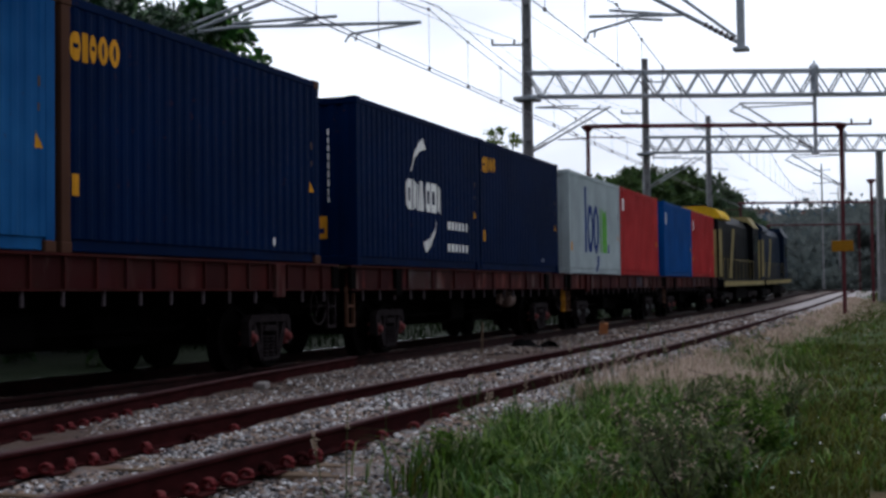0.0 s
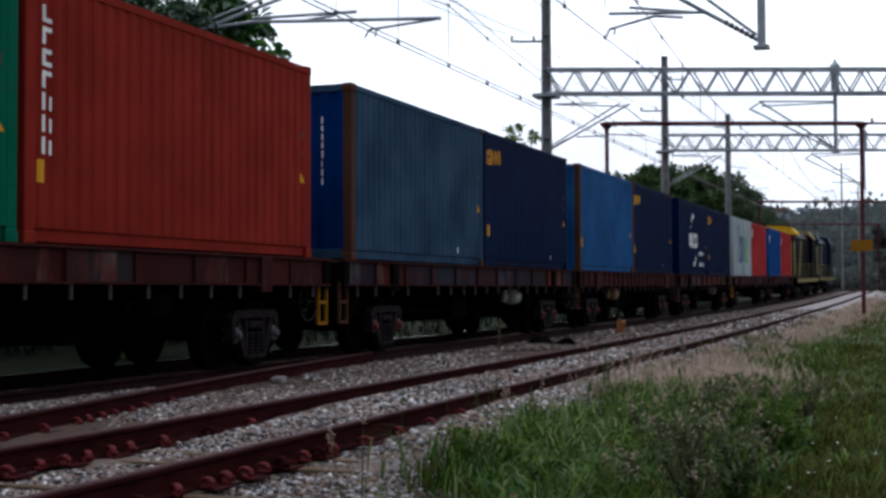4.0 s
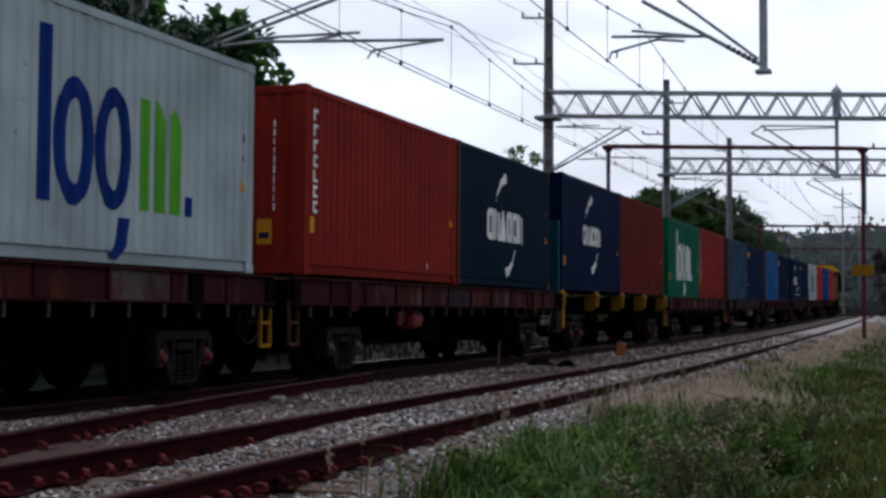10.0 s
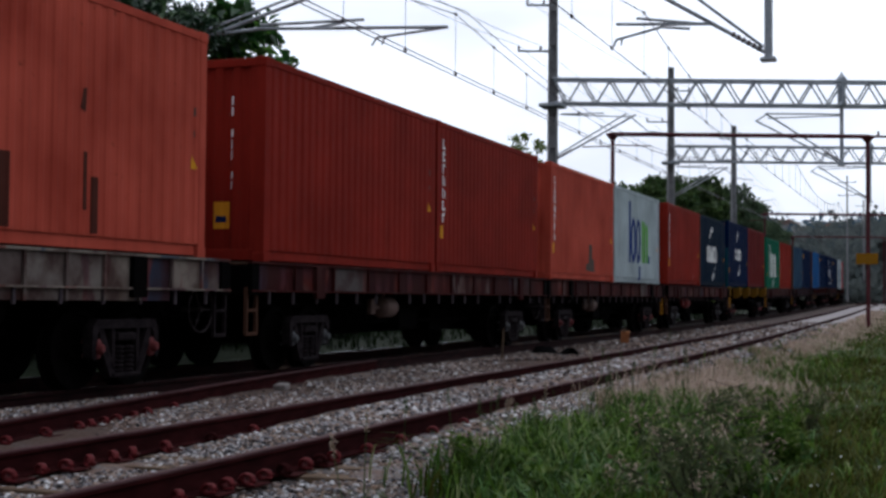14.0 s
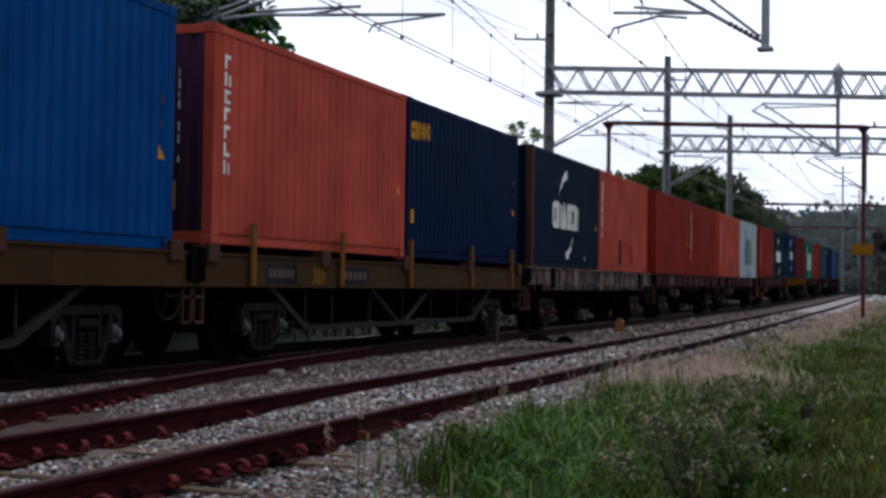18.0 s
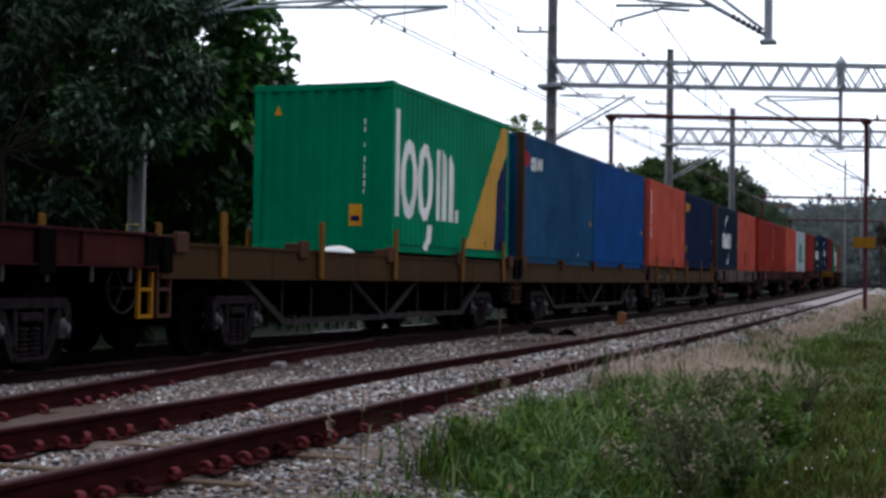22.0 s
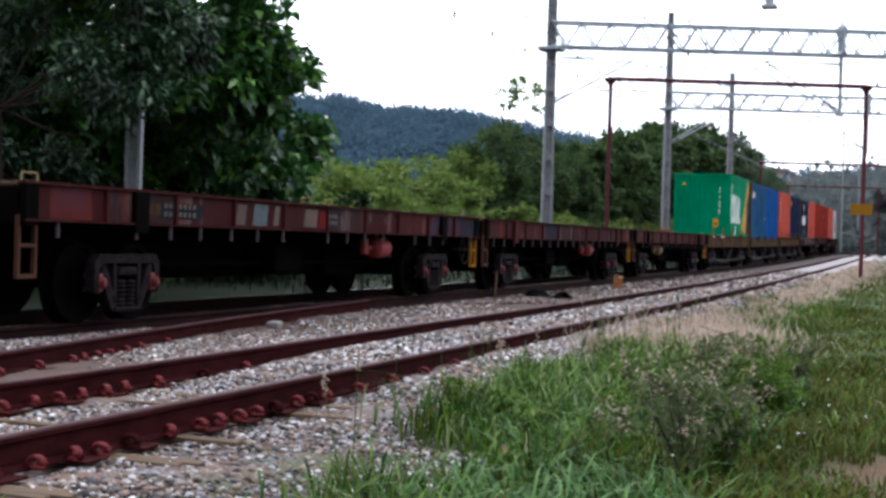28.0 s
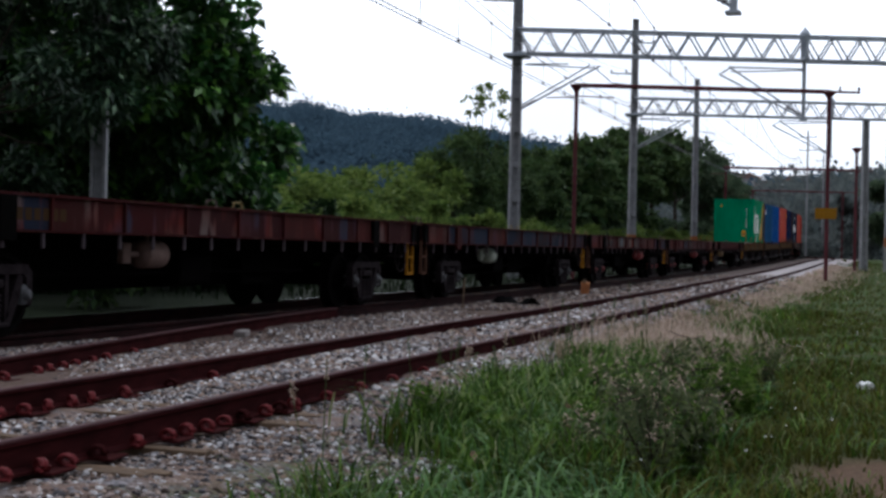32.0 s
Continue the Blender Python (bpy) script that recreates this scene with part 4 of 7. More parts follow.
def wagon_ends(w, ladders, cap, flip=1):
    for sy in (1, -1):
        bogie(w, sy * (HALF - 1.9), cap)
        part("coupler", cached("coupler", coupler, True), SOOT_SHADE, w, at=pose(0, sy * (HALF + 0.02), 0, 0, 0, 0 if sy > 0 else 180))
        part("end_sill", cached("end_sill", lambda: Shape().box(-1.30, 1.30, -0.10, 0.10, TOP - 0.42, TOP - 0.03, 0.012)), SOOT_SHADE, w, at=pose(0, sy * (HALF - 0.1), 0))
        for sx in (1, -1):
            part("step_ladder", cached("step_ladder", step_ladder), ladders if sy > 0 else BROWN, w, at=pose(sx * 1.22, sy * (HALF - 0.12), 0))
        part("air_hose", cached("air_hose", lambda: Shape().wire([(0.35, 0, 0.95), (0.36, 0.15, 0.75), (0.3, 0.22, 0.55), (0.15, 0.25, 0.62)], 0.022, 6)), SOOT_SHADE, w,
             at=pose(0, sy * HALF, 0, 0, 0, 0 if sy > 0 else 180))
    part("hand_wheel", cached("hand_wheel", hand_wheel, True), TRUSS, w, at=pose(1.20, HALF - 0.50, 0.98))


def flat_wagon(label, paint, seed, tank, panel=1.22, cap=CAP_RED, belly=0.0, at=None, loaded=True):
    """Flat wagon: plank deck, side sills in riveted panels with ribs and hanging stake pockets."""
    rng = random.Random(seed)
    w = thing("flat_wagon", label, "railway wagon", "wagons of the train", at=at)
    part("deck", cached("deck", lambda: Shape().box(-1.24, 1.24, -HALF, HALF, TOP - 0.07, TOP - 0.012, 0.006)), DECK, w)
    n = round(2 * HALF / panel)
    pw = 2 * HALF / n
    for sx in (1, -1):
        part("side_sill", cached("side_sill", lambda: Shape().box(-0.02, 0.02, -HALF, HALF, TOP - 0.36, TOP - 0.015).box(-0.02, 0.09, -HALF, HALF, TOP - 0.375, TOP - 0.355)
             .box(-0.02, 0.085, -HALF, HALF, TOP - 0.03, TOP - 0.002)), SILL_RED if paint is not SILL_GREY else SILL_GREY, w, at=pose(sx * 1.22, 0, 0, 0, 0, 0 if sx > 0 else 180))
        for i in range(n):
            y = -HALF + (i + 0.5) * pw
            deep = belly if 2 <= i < n - 2 else 0.0
            me = cached(f"sill_panel|{pw:.2f}{deep:.2f}", lambda: Shape().box(0, 0.028, -pw / 2 + 0.006, pw / 2 - 0.006, TOP - 0.352 - deep, TOP - 0.032, 0.004))
            part("sill_panel", me, paint, w, at=pose(sx * 1.235, y, 0, 0, 0, 0 if sx > 0 else 180))
            if i:
                me = cached(f"rib|{deep:.2f}", lambda: Shape().box(0, 0.062, -0.018, 0.018, TOP - 0.355 - deep, TOP - 0.03, 0.004))
                part("rib", me, SILL_RED if paint is not SILL_GREY else SILL_GREY, w, at=pose(sx * 1.235, y - pw / 2, 0, 0, 0, 0 if sx > 0 else 180))
        for y in (-HALF + 1.9, HALF - 1.9):
            part("bolster_end", cached("bolster_end", lambda: Shape().box(0.02, 0.085, -0.13, 0.13, TOP - 0.46, TOP - 0.028, 0.008)), SOOT_SHADE if seed % 2 else SILL_RED, w,
                 at=pose(sx * 1.235, y, 0, 0, 0, 0 if sx > 0 else 180))
        if sx > 0:
            for k in range(19):
                y = -HALF + 0.5 + k * (2 * HALF - 1.0) / 18
                if rng.random() < 0.93:
                    part("stake_pocket", cached("stake_pocket", lambda: Shape().box(-0.015, 0.015, -0.020, 0.020, TOP - 0.53, TOP - 0.37, 0.005)), POCKET, w,
                         at=pose(1.27, y + rng.uniform(-0.03, 0.03), 0))
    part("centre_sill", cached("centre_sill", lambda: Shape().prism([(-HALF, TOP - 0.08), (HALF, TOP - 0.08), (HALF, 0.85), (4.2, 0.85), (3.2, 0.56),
                                                                     (-3.2, 0.56), (-4.2, 0.85), (-HALF, 0.85)], "x", -0.32, 0.32)), SOOT_SHADE, w)
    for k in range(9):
        part("cross_bearer", cached("cross_bearer", lambda: Shape().box(-1.2, 1.2, -0.06, 0.06, TOP - 0.32, TOP - 0.075)), SOOT_SHADE, w, at=pose(0, -5.2 + 1.3 * k, 0))
    part("air_cylinder", cached("air_cylinder", air_tank, True), tank, w, "air cylinder below the side sill", at=pose(0.95, -1.55 if seed in (4, 8, 9, 10, 15, 18, 19) else 2.6, 0.98) @ Matrix.Scale(0.84, 4))
    part("brake_rigging", cached("brake_rigging", lambda: Shape().rod((0.6, -3.4, 0.75), (0.6, 3.4, 0.75), 0.03, 6).box(-0.5, 0.8, -0.6, 0.2, 0.62, 0.98, 0.04)
         .box(-0.7, 0.5, 1.6, 2.6, 0.55, 0.95, 0.04)), SOOT_SHADE, w)
    for y in ((-6.3, -0.3, 0.3, 6.3) if not loaded else ()):
        for sx in (1, -1):
            part("locking_seat", cached("locking_seat", lambda: Shape().box(-0.05, 0.05, -0.15, 0.15, TOP - 0.012, TOP + 0.012, 0.005)
                 .wire([(0, -0.14, TOP), (0, -0.14, TOP + 0.10), (0, -0.12, TOP + 0.12), (0, 0.12, TOP + 0.12), (0, 0.14, TOP + 0.10), (0, 0.14, TOP)], 0.012, 6)),
                 SEAT if rng.random() < 0.6 else SILL_GREY, w, at=pose(sx * 1.1, y + rng.uniform(-0.1, 0.1), TOP * 0.3) @ Matrix.Diagonal((1, 0.85, 0.7, 1)))
    if not loaded and seed % 2:
        part("painted_bar", poly_strip([bar(-4.6 + 0.14 * k, -4.5 + 0.14 * k, TOP - 0.26, TOP - 0.14) for k in range(7)], lambda u: (1.2665, u)), OCHRE, w,
         "row of faded bars")
    wagon_ends(w, BOGIE if loaded and seed % 3 else YELLOW, cap)
    return w


STAKE = painted("rusty_yellow_stake", (0.16, 0.075, 0.014), wear=0.5)
ARM = painted("dull_yellow_arm", (0.26, 0.13, 0.016), wear=0.52)


def truss_wagon(label, seed, at=None):
    """Container wagon with ochre side beams, upright stakes and a trussed underframe."""
    rng = random.Random(seed)
    w = thing("truss_wagon", label, "railway wagon", "wagons of the train", at=at)
    for sx in (1, -1):
        for k in range(5):
            y0, y1 = -HALF + k * 2 * HALF / 5, -HALF + (k + 1) * 2 * HALF / 5
            part("side_beam", cached(f"side_beam|{k}", lambda: Shape().box(-0.06, 0.06, y0 + 0.004, y1 - 0.004, TOP - 0.47, TOP - 0.10, 0.008).box(0.05, 0.085, y0, y1, TOP - 0.485, TOP - 0.455)
                 .box(0.05, 0.085, y0, y1, TOP - 0.115, TOP - 0.085)), OCHRE, w, at=pose(sx * 1.19, 0, 0, 0, 0, 0 if sx > 0 else 180))
        part("bottom_chord", cached("bottom_chord", lambda: Shape().prism([(-3.55, 0.53), (-3.4, 0.50), (3.4, 0.50), (3.55, 0.53), (4.62, 1.10), (4.48, 1.10), (3.46, 0.59), (3.35, 0.57),
                                                                           (-3.35, 0.57), (-3.46, 0.59), (-4.48, 1.10), (-4.62, 1.10)], "x", -0.04, 0.04)), TRUSS, w, at=pose(sx * 1.15, 0, 0))
        for e in (1, -1):
            part("diagonal", cached("diagonal", lambda: Shape().rod((0, 1.32, 1.10), (0, 0.12, 0.54), 0.042, 6)), TRUSS, w, at=pose(sx * 1.15, 0, 0, 0, 0, 0 if e > 0 else 180))
        for y in (-2.65, -1.32, 0.0, 1.32, 2.65, 3.5, -3.5):
            part("hanger_rod", cached("hanger_rod", lambda: Shape().rod((0, 0, 0.54), (0, 0, 1.12), 0.016, 6)), TRUSS, w, at=pose(sx * 1.17, y, 0))
        for y in ((-5.2, -2.6, 0.05, 3.15, 5.6) if seed != 13 else ()):
            part("stake", cached("stake", lambda: Shape().box(-0.02, 0.02, -0.06, 0.06, TOP - 0.47, TOP + 0.30, 0.008)), STAKE, w,
                 at=pose(sx * 1.29, y, 0, 0, rng.uniform(-1, 1), 0))
        for y in (-6.15, -3.1, -0.1, 3.07, 6.07):
            part("corner_seat", cached("corner_seat", lambda: Shape().box(-0.14, 0.10, -0.13, 0.13, TOP - 0.10, TOP - 0.004, 0.012).box(0.06, 0.11, -0.13, 0.13, TOP - 0.2, TOP + 0.03, 0.012)), BROWN, w,
                 at=pose(sx * 1.19, y, 0, 0, 0, 0 if sx > 0 else 180))
    part("deck_frame", cached("deck_frame", lambda: Shape().box(-1.12, 1.12, -HALF, HALF, TOP - 0.20, TOP - 0.14)), SOOT_SHADE, w)
    part("centre_sill", cached("centre_sill_b", lambda: Shape().box(-0.3, 0.3, -HALF, HALF, 0.80, TOP - 0.2)), SOOT_SHADE, w)
    part("brake_gear", cached("brake_gear", lambda: Shape().box(-0.7, 0.5, -1.0, 0.4, 0.55, 0.95, 0.04).rod((0.5, -3.0, 0.7), (0.5, 3.0, 0.7), 0.03, 6)), SOOT_SHADE, w)
    for u0, u1, n in ((-4.78, -3.95, 6), (-2.5, -1.55, 5)) if seed == 12 else ():
        plate = part("painted_panel", poly_strip([bar(u0, u1, TOP - 0.445, TOP - 0.19)], lambda u: (1.2535, u)), DULL, w, "faded dark painted panel")
        part("pale_lettering", poly_strip([bar(u0 + 0.06 + (u1 - u0 - 0.1) * k / n, u0 + 0.06 + (u1 - u0 - 0.1) * (k + 0.7) / n, TOP - 0.36, TOP - 0.25) for k in range(n)], lambda u: (1.2565, u)), REPAIR, plate)["kind"] = "stuff"
    if seed == 12:
        for k in range(3):
            u = -3.45 + 0.12 * k
            part("chevron", poly_strip([[(u, TOP - 0.44), (u + 0.05, TOP - 0.44), (u + 0.13, TOP - 0.32), (u + 0.05, TOP - 0.21), (u, TOP - 0.21), (u + 0.08, TOP - 0.32)]], lambda v: (1.2535, v)), ARM, w, "yellow chevron")
    wagon_ends(w, OCHRE, CAP_GREY)
    return w


CABINET = painted("teal_cabinet_paint", (0.008, 0.055, 0.080))


def spine_wagon(label, at=None):
    """Skeleton wagon: central spine with yellow container arms and a teal end cabinet."""
    w = thing("spine_wagon", label, "railway wagon", "wagons of the train", at=at)
    part("spine", cached("spine", lambda: Shape().box(-0.35, 0.35, -HALF, HALF, TOP - 0.55, TOP - 0.12, 0.01)), SOOT_SHADE, w)
    for y in (-6.2, -2.95, -0.02, 2.95, 6.2):
        for sx in (1, -1):
            at = Matrix.Translation((0, y, 0)) @ Matrix.Diagonal((sx, 1, 1, 1))
            arm = part("arm", cached("arm", lambda: Shape().prism([(0.3, TOP - 0.5), (1.0, TOP - 0.40), (1.0, TOP - 0.05), (0.3, TOP - 0.12)], "y", -0.09, 0.09)), SOOT_SHADE, w, at=at)
            part("bracket", cached("bracket", lambda: Shape().prism([(0.98, TOP - 0.42), (1.10, TOP - 0.44), (1.27, TOP - 0.34), (1.29, TOP - 0.02), (1.25, TOP + 0.05), (1.20, TOP - 0.01), (0.98, TOP - 0.03)], "y", -0.13, 0.13)
                 .box(1.10, 1.31, -0.15, 0.15, TOP - 0.09, TOP - 0.015, 0.01).box(1.26, 1.315, -0.05, 0.05, TOP - 0.3, TOP - 0.16, 0.008)), ARM, arm, "dull yellow container bracket")
    cab = part("end_cabinet", cached("end_cabinet", lambda: Shape().box(-1.2, 1.2, -0.06, 0.06, TOP - 0.45, TOP + 1.62, 0.015)), CABINET, w, "dark teal steel end cabinet", at=pose(0, -HALF + 0.1, 0))
    part("cabinet_frame", cached("cabinet_frame", lambda: Shape().box(0.16, 1.16, -0.085, -0.055, TOP + 0.85, TOP + 0.88).box(0.42, 0.45, -0.085, -0.055, TOP - 0.3, TOP + 0.6)
         .box(1.15, 1.23, -0.075, 0.075, TOP - 0.7, TOP + 1.62, 0.01).rod((0.95, -0.12, TOP - 0.1), (0.95, -0.12, TOP + 0.6), 0.015, 6)), CABINET, cab)
    part("end_lug", cached("end_lug", lambda: Shape().box(-0.06, 0.06, -0.1, 0.1, 0.75, TOP - 0.3, 0.02)), YELLOW, w, at=pose(1.22, -HALF + 0.35, 0))
    wagon_ends(w, YELLOW, CAP_RED)
    return w


# ---------------- locomotive ----------------
LOCO_YELLOW = painted("locomotive_yellow", (0.66, 0.42, 0.02), wear=0.68)
LOCO_CREAM = painted("locomotive_cream", (0.27, 0.22, 0.10), wear=0.58)
LOCO_BLACK = painted("locomotive_black", (0.0045, 0.005, 0.007), wear=0.7, rough=0.4)
LOCO_BLUE = painted("locomotive_dark_blue", (0.008, 0.016, 0.035), wear=0.7, rough=0.4)


def locomotive(label, body, top, at=None):
    """Diesel hood unit, long hood to the rear."""
    w = thing("locomotive", label, "locomotive", "locomotives", at=at)
    part("frame", Shape().box(-1.45, 1.45, -8.6, 8.6, 1.15, 1.45, 0.03).box(-1.5, 1.5, -8.6, 8.6, 1.42, 1.47, 0.01), LOCO_BLACK, w)
    hood = part("hood", Shape().prism([(-1.15, 1.45), (-1.15, 4.09), (-0.85, 4.53), (0.85, 4.53), (1.15, 4.09), (1.15, 1.45)], "y", -8.0, 3.6), body, w)
    for k in range(9):
        for sx in (1, -1):
            part("hood_door", cached("hood_door", lambda: Shape().box(0, 0.03, -0.5, 0.5, 1.6, 3.7, 0.01).rod((0.04, 0.35, 2.3), (0.04, 0.35, 2.6), 0.015, 6)), body, hood,
                 at=pose(sx * 1.15, -7.3 + 1.15 * k, 0, 0, 0, 0 if sx > 0 else 180))
    part("roof_hood", Shape().prism([(-1.26, 4.22), (-1.22, 4.40), (-1.0, 4.64), (-0.6, 4.76), (0.6, 4.76), (1.0, 4.64), (1.22, 4.40), (1.26, 4.22)], "y", -8.05, -4.6), top, w)
    for y in (-6.8, -5.4, -4.0):
        part("radiator_fan", cached("radiator_fan", lambda: Shape().lathe((0, 0, 4.74), (0, 0, 1), [(0, 0.55), (0.12, 0.55), (0.14, 0.45)], 20)), LOCO_BLACK, w, at=pose(0, y, 0))
    part("exhaust", Shape().box(-0.2, 0.2, -0.4, 0.4, 4.48, 4.86, 0.03), SOOT_SHADE, w, at=pose(0, -1.0, 0))
    cab = part("cab", Shape().prism([(-1.42, 1.45), (-1.42, 4.20), (-1.1, 4.70), (1.1, 4.70), (1.42, 4.20), (1.42, 1.45)], "y", 3.6, 6.0), body, w)
    part("cab_roof", Shape().prism([(-1.46, 4.18), (-1.12, 4.76), (1.12, 4.76), (1.46, 4.18), (1.1, 4.48), (-1.1, 4.48)], "y", 3.5, 6.1), LOCO_CREAM if top is LOCO_YELLOW else body, w)
    for sx in (1, -1):
        for y in (4.48, 5.3):
            part("cab_window", cached("cab_window", lambda: Shape().box(0, 0.02, -0.38, 0.38, 2.85, 3.7, 0.008)), GLASSY, cab, at=pose(sx * 1.42, y, 0, 0, 0, 0 if sx > 0 else 180))
        part("stripe", Shape().box(0, 0.012, -8.5, 8.5, 1.18, 1.40), LOCO_CREAM, w, "cream stripe", at=pose(sx * 1.455, 0, 0, 0, 0, 0 if sx > 0 else 180))
        h = Shape().wire([(0, -8.4, 2.4), (0, 3.5, 2.4)], 0.014, 6)
        for k in range(9):
            h.rod((0, -8.4 + 1.48 * k, 1.45), (0, -8.4 + 1.48 * k, 2.4), 0.012, 6)
        part("handrail", h, LOCO_CREAM, w, at=pose(sx * 1.42, 0, 0))
        for y in (-8.3, 8.3):
            part("steps", cached("loco_steps", lambda: Shape().box(-0.15, 0.05, -0.28, 0.28, 0.45, 0.50).box(-0.15, 0.05, -0.28, 0.28, 0.78, 0.83).box(0.03, 0.05, -0.3, -0.26, 0.4, 1.2).box(0.03, 0.05, 0.26, 0.3, 0.4, 1.2)),
                 LOCO_BLACK, w, at=pose(sx * 1.4, y, 0, 0, 0, 0 if sx > 0 else 180))
    for sx in (1, -1):
        part("end_stripe", Shape().box(-0.10, 0.10, -8.03, -7.99, 1.5, 3.7, 0.008), LOCO_CREAM, hood, "cream end stripe", at=pose(sx * 0.98, 0, 0))
        part("side_panel", Shape().box(0, 0.035, -7.95, -7.15, 1.6, 3.75, 0.01), LOCO_CREAM, hood, "pale weathered side panel", at=pose(sx * 1.17, 0, 0, 0, 0, 0 if sx > 0 else 180))
        part("slant_stripe", Shape().prism([(-4.6, 1.55), (-3.9, 1.55), (-2.4, 3.9), (-3.1, 3.9)], "x", 0, 0.045), LOCO_CREAM, hood, "slanting stripe", at=pose(sx * 1.155, 0, 0) @ Matrix.Diagonal((sx, 1, 1, 1)))
    part("short_hood", Shape().box(-0.95, 0.95, 6.0, 8.0, 1.45, 3.1, 0.08), body, w)
    part("fuel_tank", Shape().box(-1.2, 1.2, -2.2, 2.2, 0.5, 1.15, 0.12), SOOT_SHADE, w)
    for sy in (1, -1):
        b = part("truck", Shape().box(-1.0, 1.0, -1.9, 1.9, 0.62, 0.95, 0.04), SOOT_SHADE, w, at=pose(0, sy * 5.4, 0))
        for sx in (1, -1):
            part("truck_frame", cached("truck_frame", lambda: Shape().prism([(-2.1, 0.6), (-2.0, 0.85), (2.0, 0.85), (2.1, 0.6), (1.2, 0.5), (0.8, 0.65), (-0.8, 0.65), (-1.2, 0.5)], "x", -0.07, 0.07)), BOGIE, b, at=pose(sx * 1.1, 0, 0))
        for dy in (-1.5, 0, 1.5):
            WHEELSETS.append(part("wheelset", cached("wheelset", wheelset, True), WHEEL, b, at=pose(0, dy, 0.588)))
    return w


# ---------------- the train ----------------
AHEAD = [(0, 45.09), (2, 58.2), (4, 71.15), (6.5, 87.2), (9, 103.15), (11, 115.95), (13, 128.73), (16, 148.0), (19, 167.28), (21, 180.0), (23, 192.64), (25.5, 208.5),
         (28, 224.35), (30, 237.2), (32, 249.8)]
TRAIN = []


def ride(ob, along, up=0.0):
    TRAIN.append((ob, along, up))


NEAR_END = [0.0, -13.44, -26.75, -40.28, -53.68, -67.21, -80.39, -93.65, -107.28, -120.51, -134.12, -147.38, -160.41, -173.59]
NEAR_END += [NEAR_END[-1] + 0.35 - 13.55 * k for k in range(1, 6)]
MID = LEN + 0.045


def build_train():
    def load(k, half, label, paint, h=2.591, dz=0.0, post=None, back=None, tag=True):
        c = container(label, paint, h, post, back=back)
        stickers(c, k * 2 + half, tag)
        ride(c, NEAR_END[k - 1] + MID + (half * 2 - 1) * (LEN / 2 + 0.043), BASE + dz)
        return c

    ride(locomotive("black diesel locomotive with yellow hood roof and handrails", LOCO_BLACK, LOCO_YELLOW), NEAR_END[0] + 13.0 + 9.1)
    ride(locomotive("dark blue diesel locomotive leading the train", LOCO_BLUE, LOCO_BLUE), NEAR_END[0] + 13.0 + 9.1 + 18.2)
    kinds = {}
    for k in range(1, 20):
        if k in (12, 13, 14):
            w = truss_wagon("container wagon with ochre side beams and trussed underframe" + (", half empty" if k == 14 else ""), k)
        elif k == 7:
            w = spine_wagon("black skeleton wagon with yellow container arms and teal end cabinet")
        elif k == 11:
            w = flat_wagon("grey-white flat wagon with deep ribbed side sills", SILL_GREY, k, SOOT_SHADE, 0.62, belly=0.14)
        elif k == 4:
            w = flat_wagon("red flat wagon with close-set ribs under blue containers", SILL_RED, k, TANK_CREAM, 0.55)
        elif k >= 15:
            w = flat_wagon("empty rusty red flat wagon with patched side sills", SILL_BLUE if k == 18 else SILL if k != 15 else SILL_RED, k, (TANK_CREAM, TANK_RED, TANK_RED, TANK_PALE, TANK_BROWN)[k - 15],
                           1.25, CAP_RED if k in (16, 17) else CAP_GREY, loaded=False)
        else:
            w = flat_wagon("rusty red flat wagon with patched side sills carrying containers", SILL_BLUE if k == 5 else SILL, k, {3: TANK_BROWN, 5: TANK_PALE, 8: TANK_RED, 9: TANK_BROWN, 10: TANK_BROWN}.get(k, SOOT_SHADE), 1.22, CAP_RED if k % 2 else CAP_GREY)
        if k == 17:
            for u0, u1, z0, z1, m in ((-4.25, -3.35, -0.30, -0.12, DULL), (-2.57, -2.33, -0.33, -0.08, REPAIR), (-2.15, -1.77, -0.33, -0.06, PALE), (-1.60, -1.45, -0.32, -0.07, REPAIR),
                                      (-0.73, -0.33, -0.32, -0.08, REPAIR), (-0.29, -0.01, -0.33, -0.10, DARKRED), (0.01, 0.45, -0.32, -0.07, DULL)):
                part("paint_patch", poly_strip([[(u0, BASE + z0), (u1, BASE + z0), (u1 + 0.04, BASE + z1), (u0 + 0.06, BASE + z1)]], lambda u: (1.2675, u)), m, w, "old paint patch")
            for u0 in (-4.15, 0.06):
                part("faded_lettering", poly_strip([bar(u0 + 0.1 * i, u0 + 0.06 + 0.1 * i, BASE + z, BASE + z + 0.05) for i in range(3 if u0 > 0 else 7) for z in (-0.27, -0.18)], lambda u: (1.2695, u)), REPAIR, w, "row of faded bars")["kind"] = "stuff"
        ride(w, NEAR_END[k - 1] + MID)
    c = load(1, 0, "blue steel container with a small white mark", BLUE)
    mark(c, [bar(0.3, 0.5, 1.8, 2.2)], MARK_WHITE, "white bars")
    c = load(1, 1, "crimson steel container with a small white mark", CRIMSON)
    mark(c, [bar(0.3, 0.5, 1.8, 2.2)], MARK_WHITE, "white bars")
    mark_tall(load(2, 0, "white steel container with blue and green painted mark", WHITE), 1.70, MARK_BLUE, MARK_GREEN, 0.92)
    c = load(2, 1, "crimson steel container with small white bars", CRIMSON)
    mark(c, [bar(0.3, 0.55, 1.9, 2.25)], MARK_WHITE, "white bars")
    c = load(3, 0, "navy steel container with white swoosh mark", NAVY)
    mark_swoosh(c, 2.12, 3.82, 0.98, 1.49, 1.5)
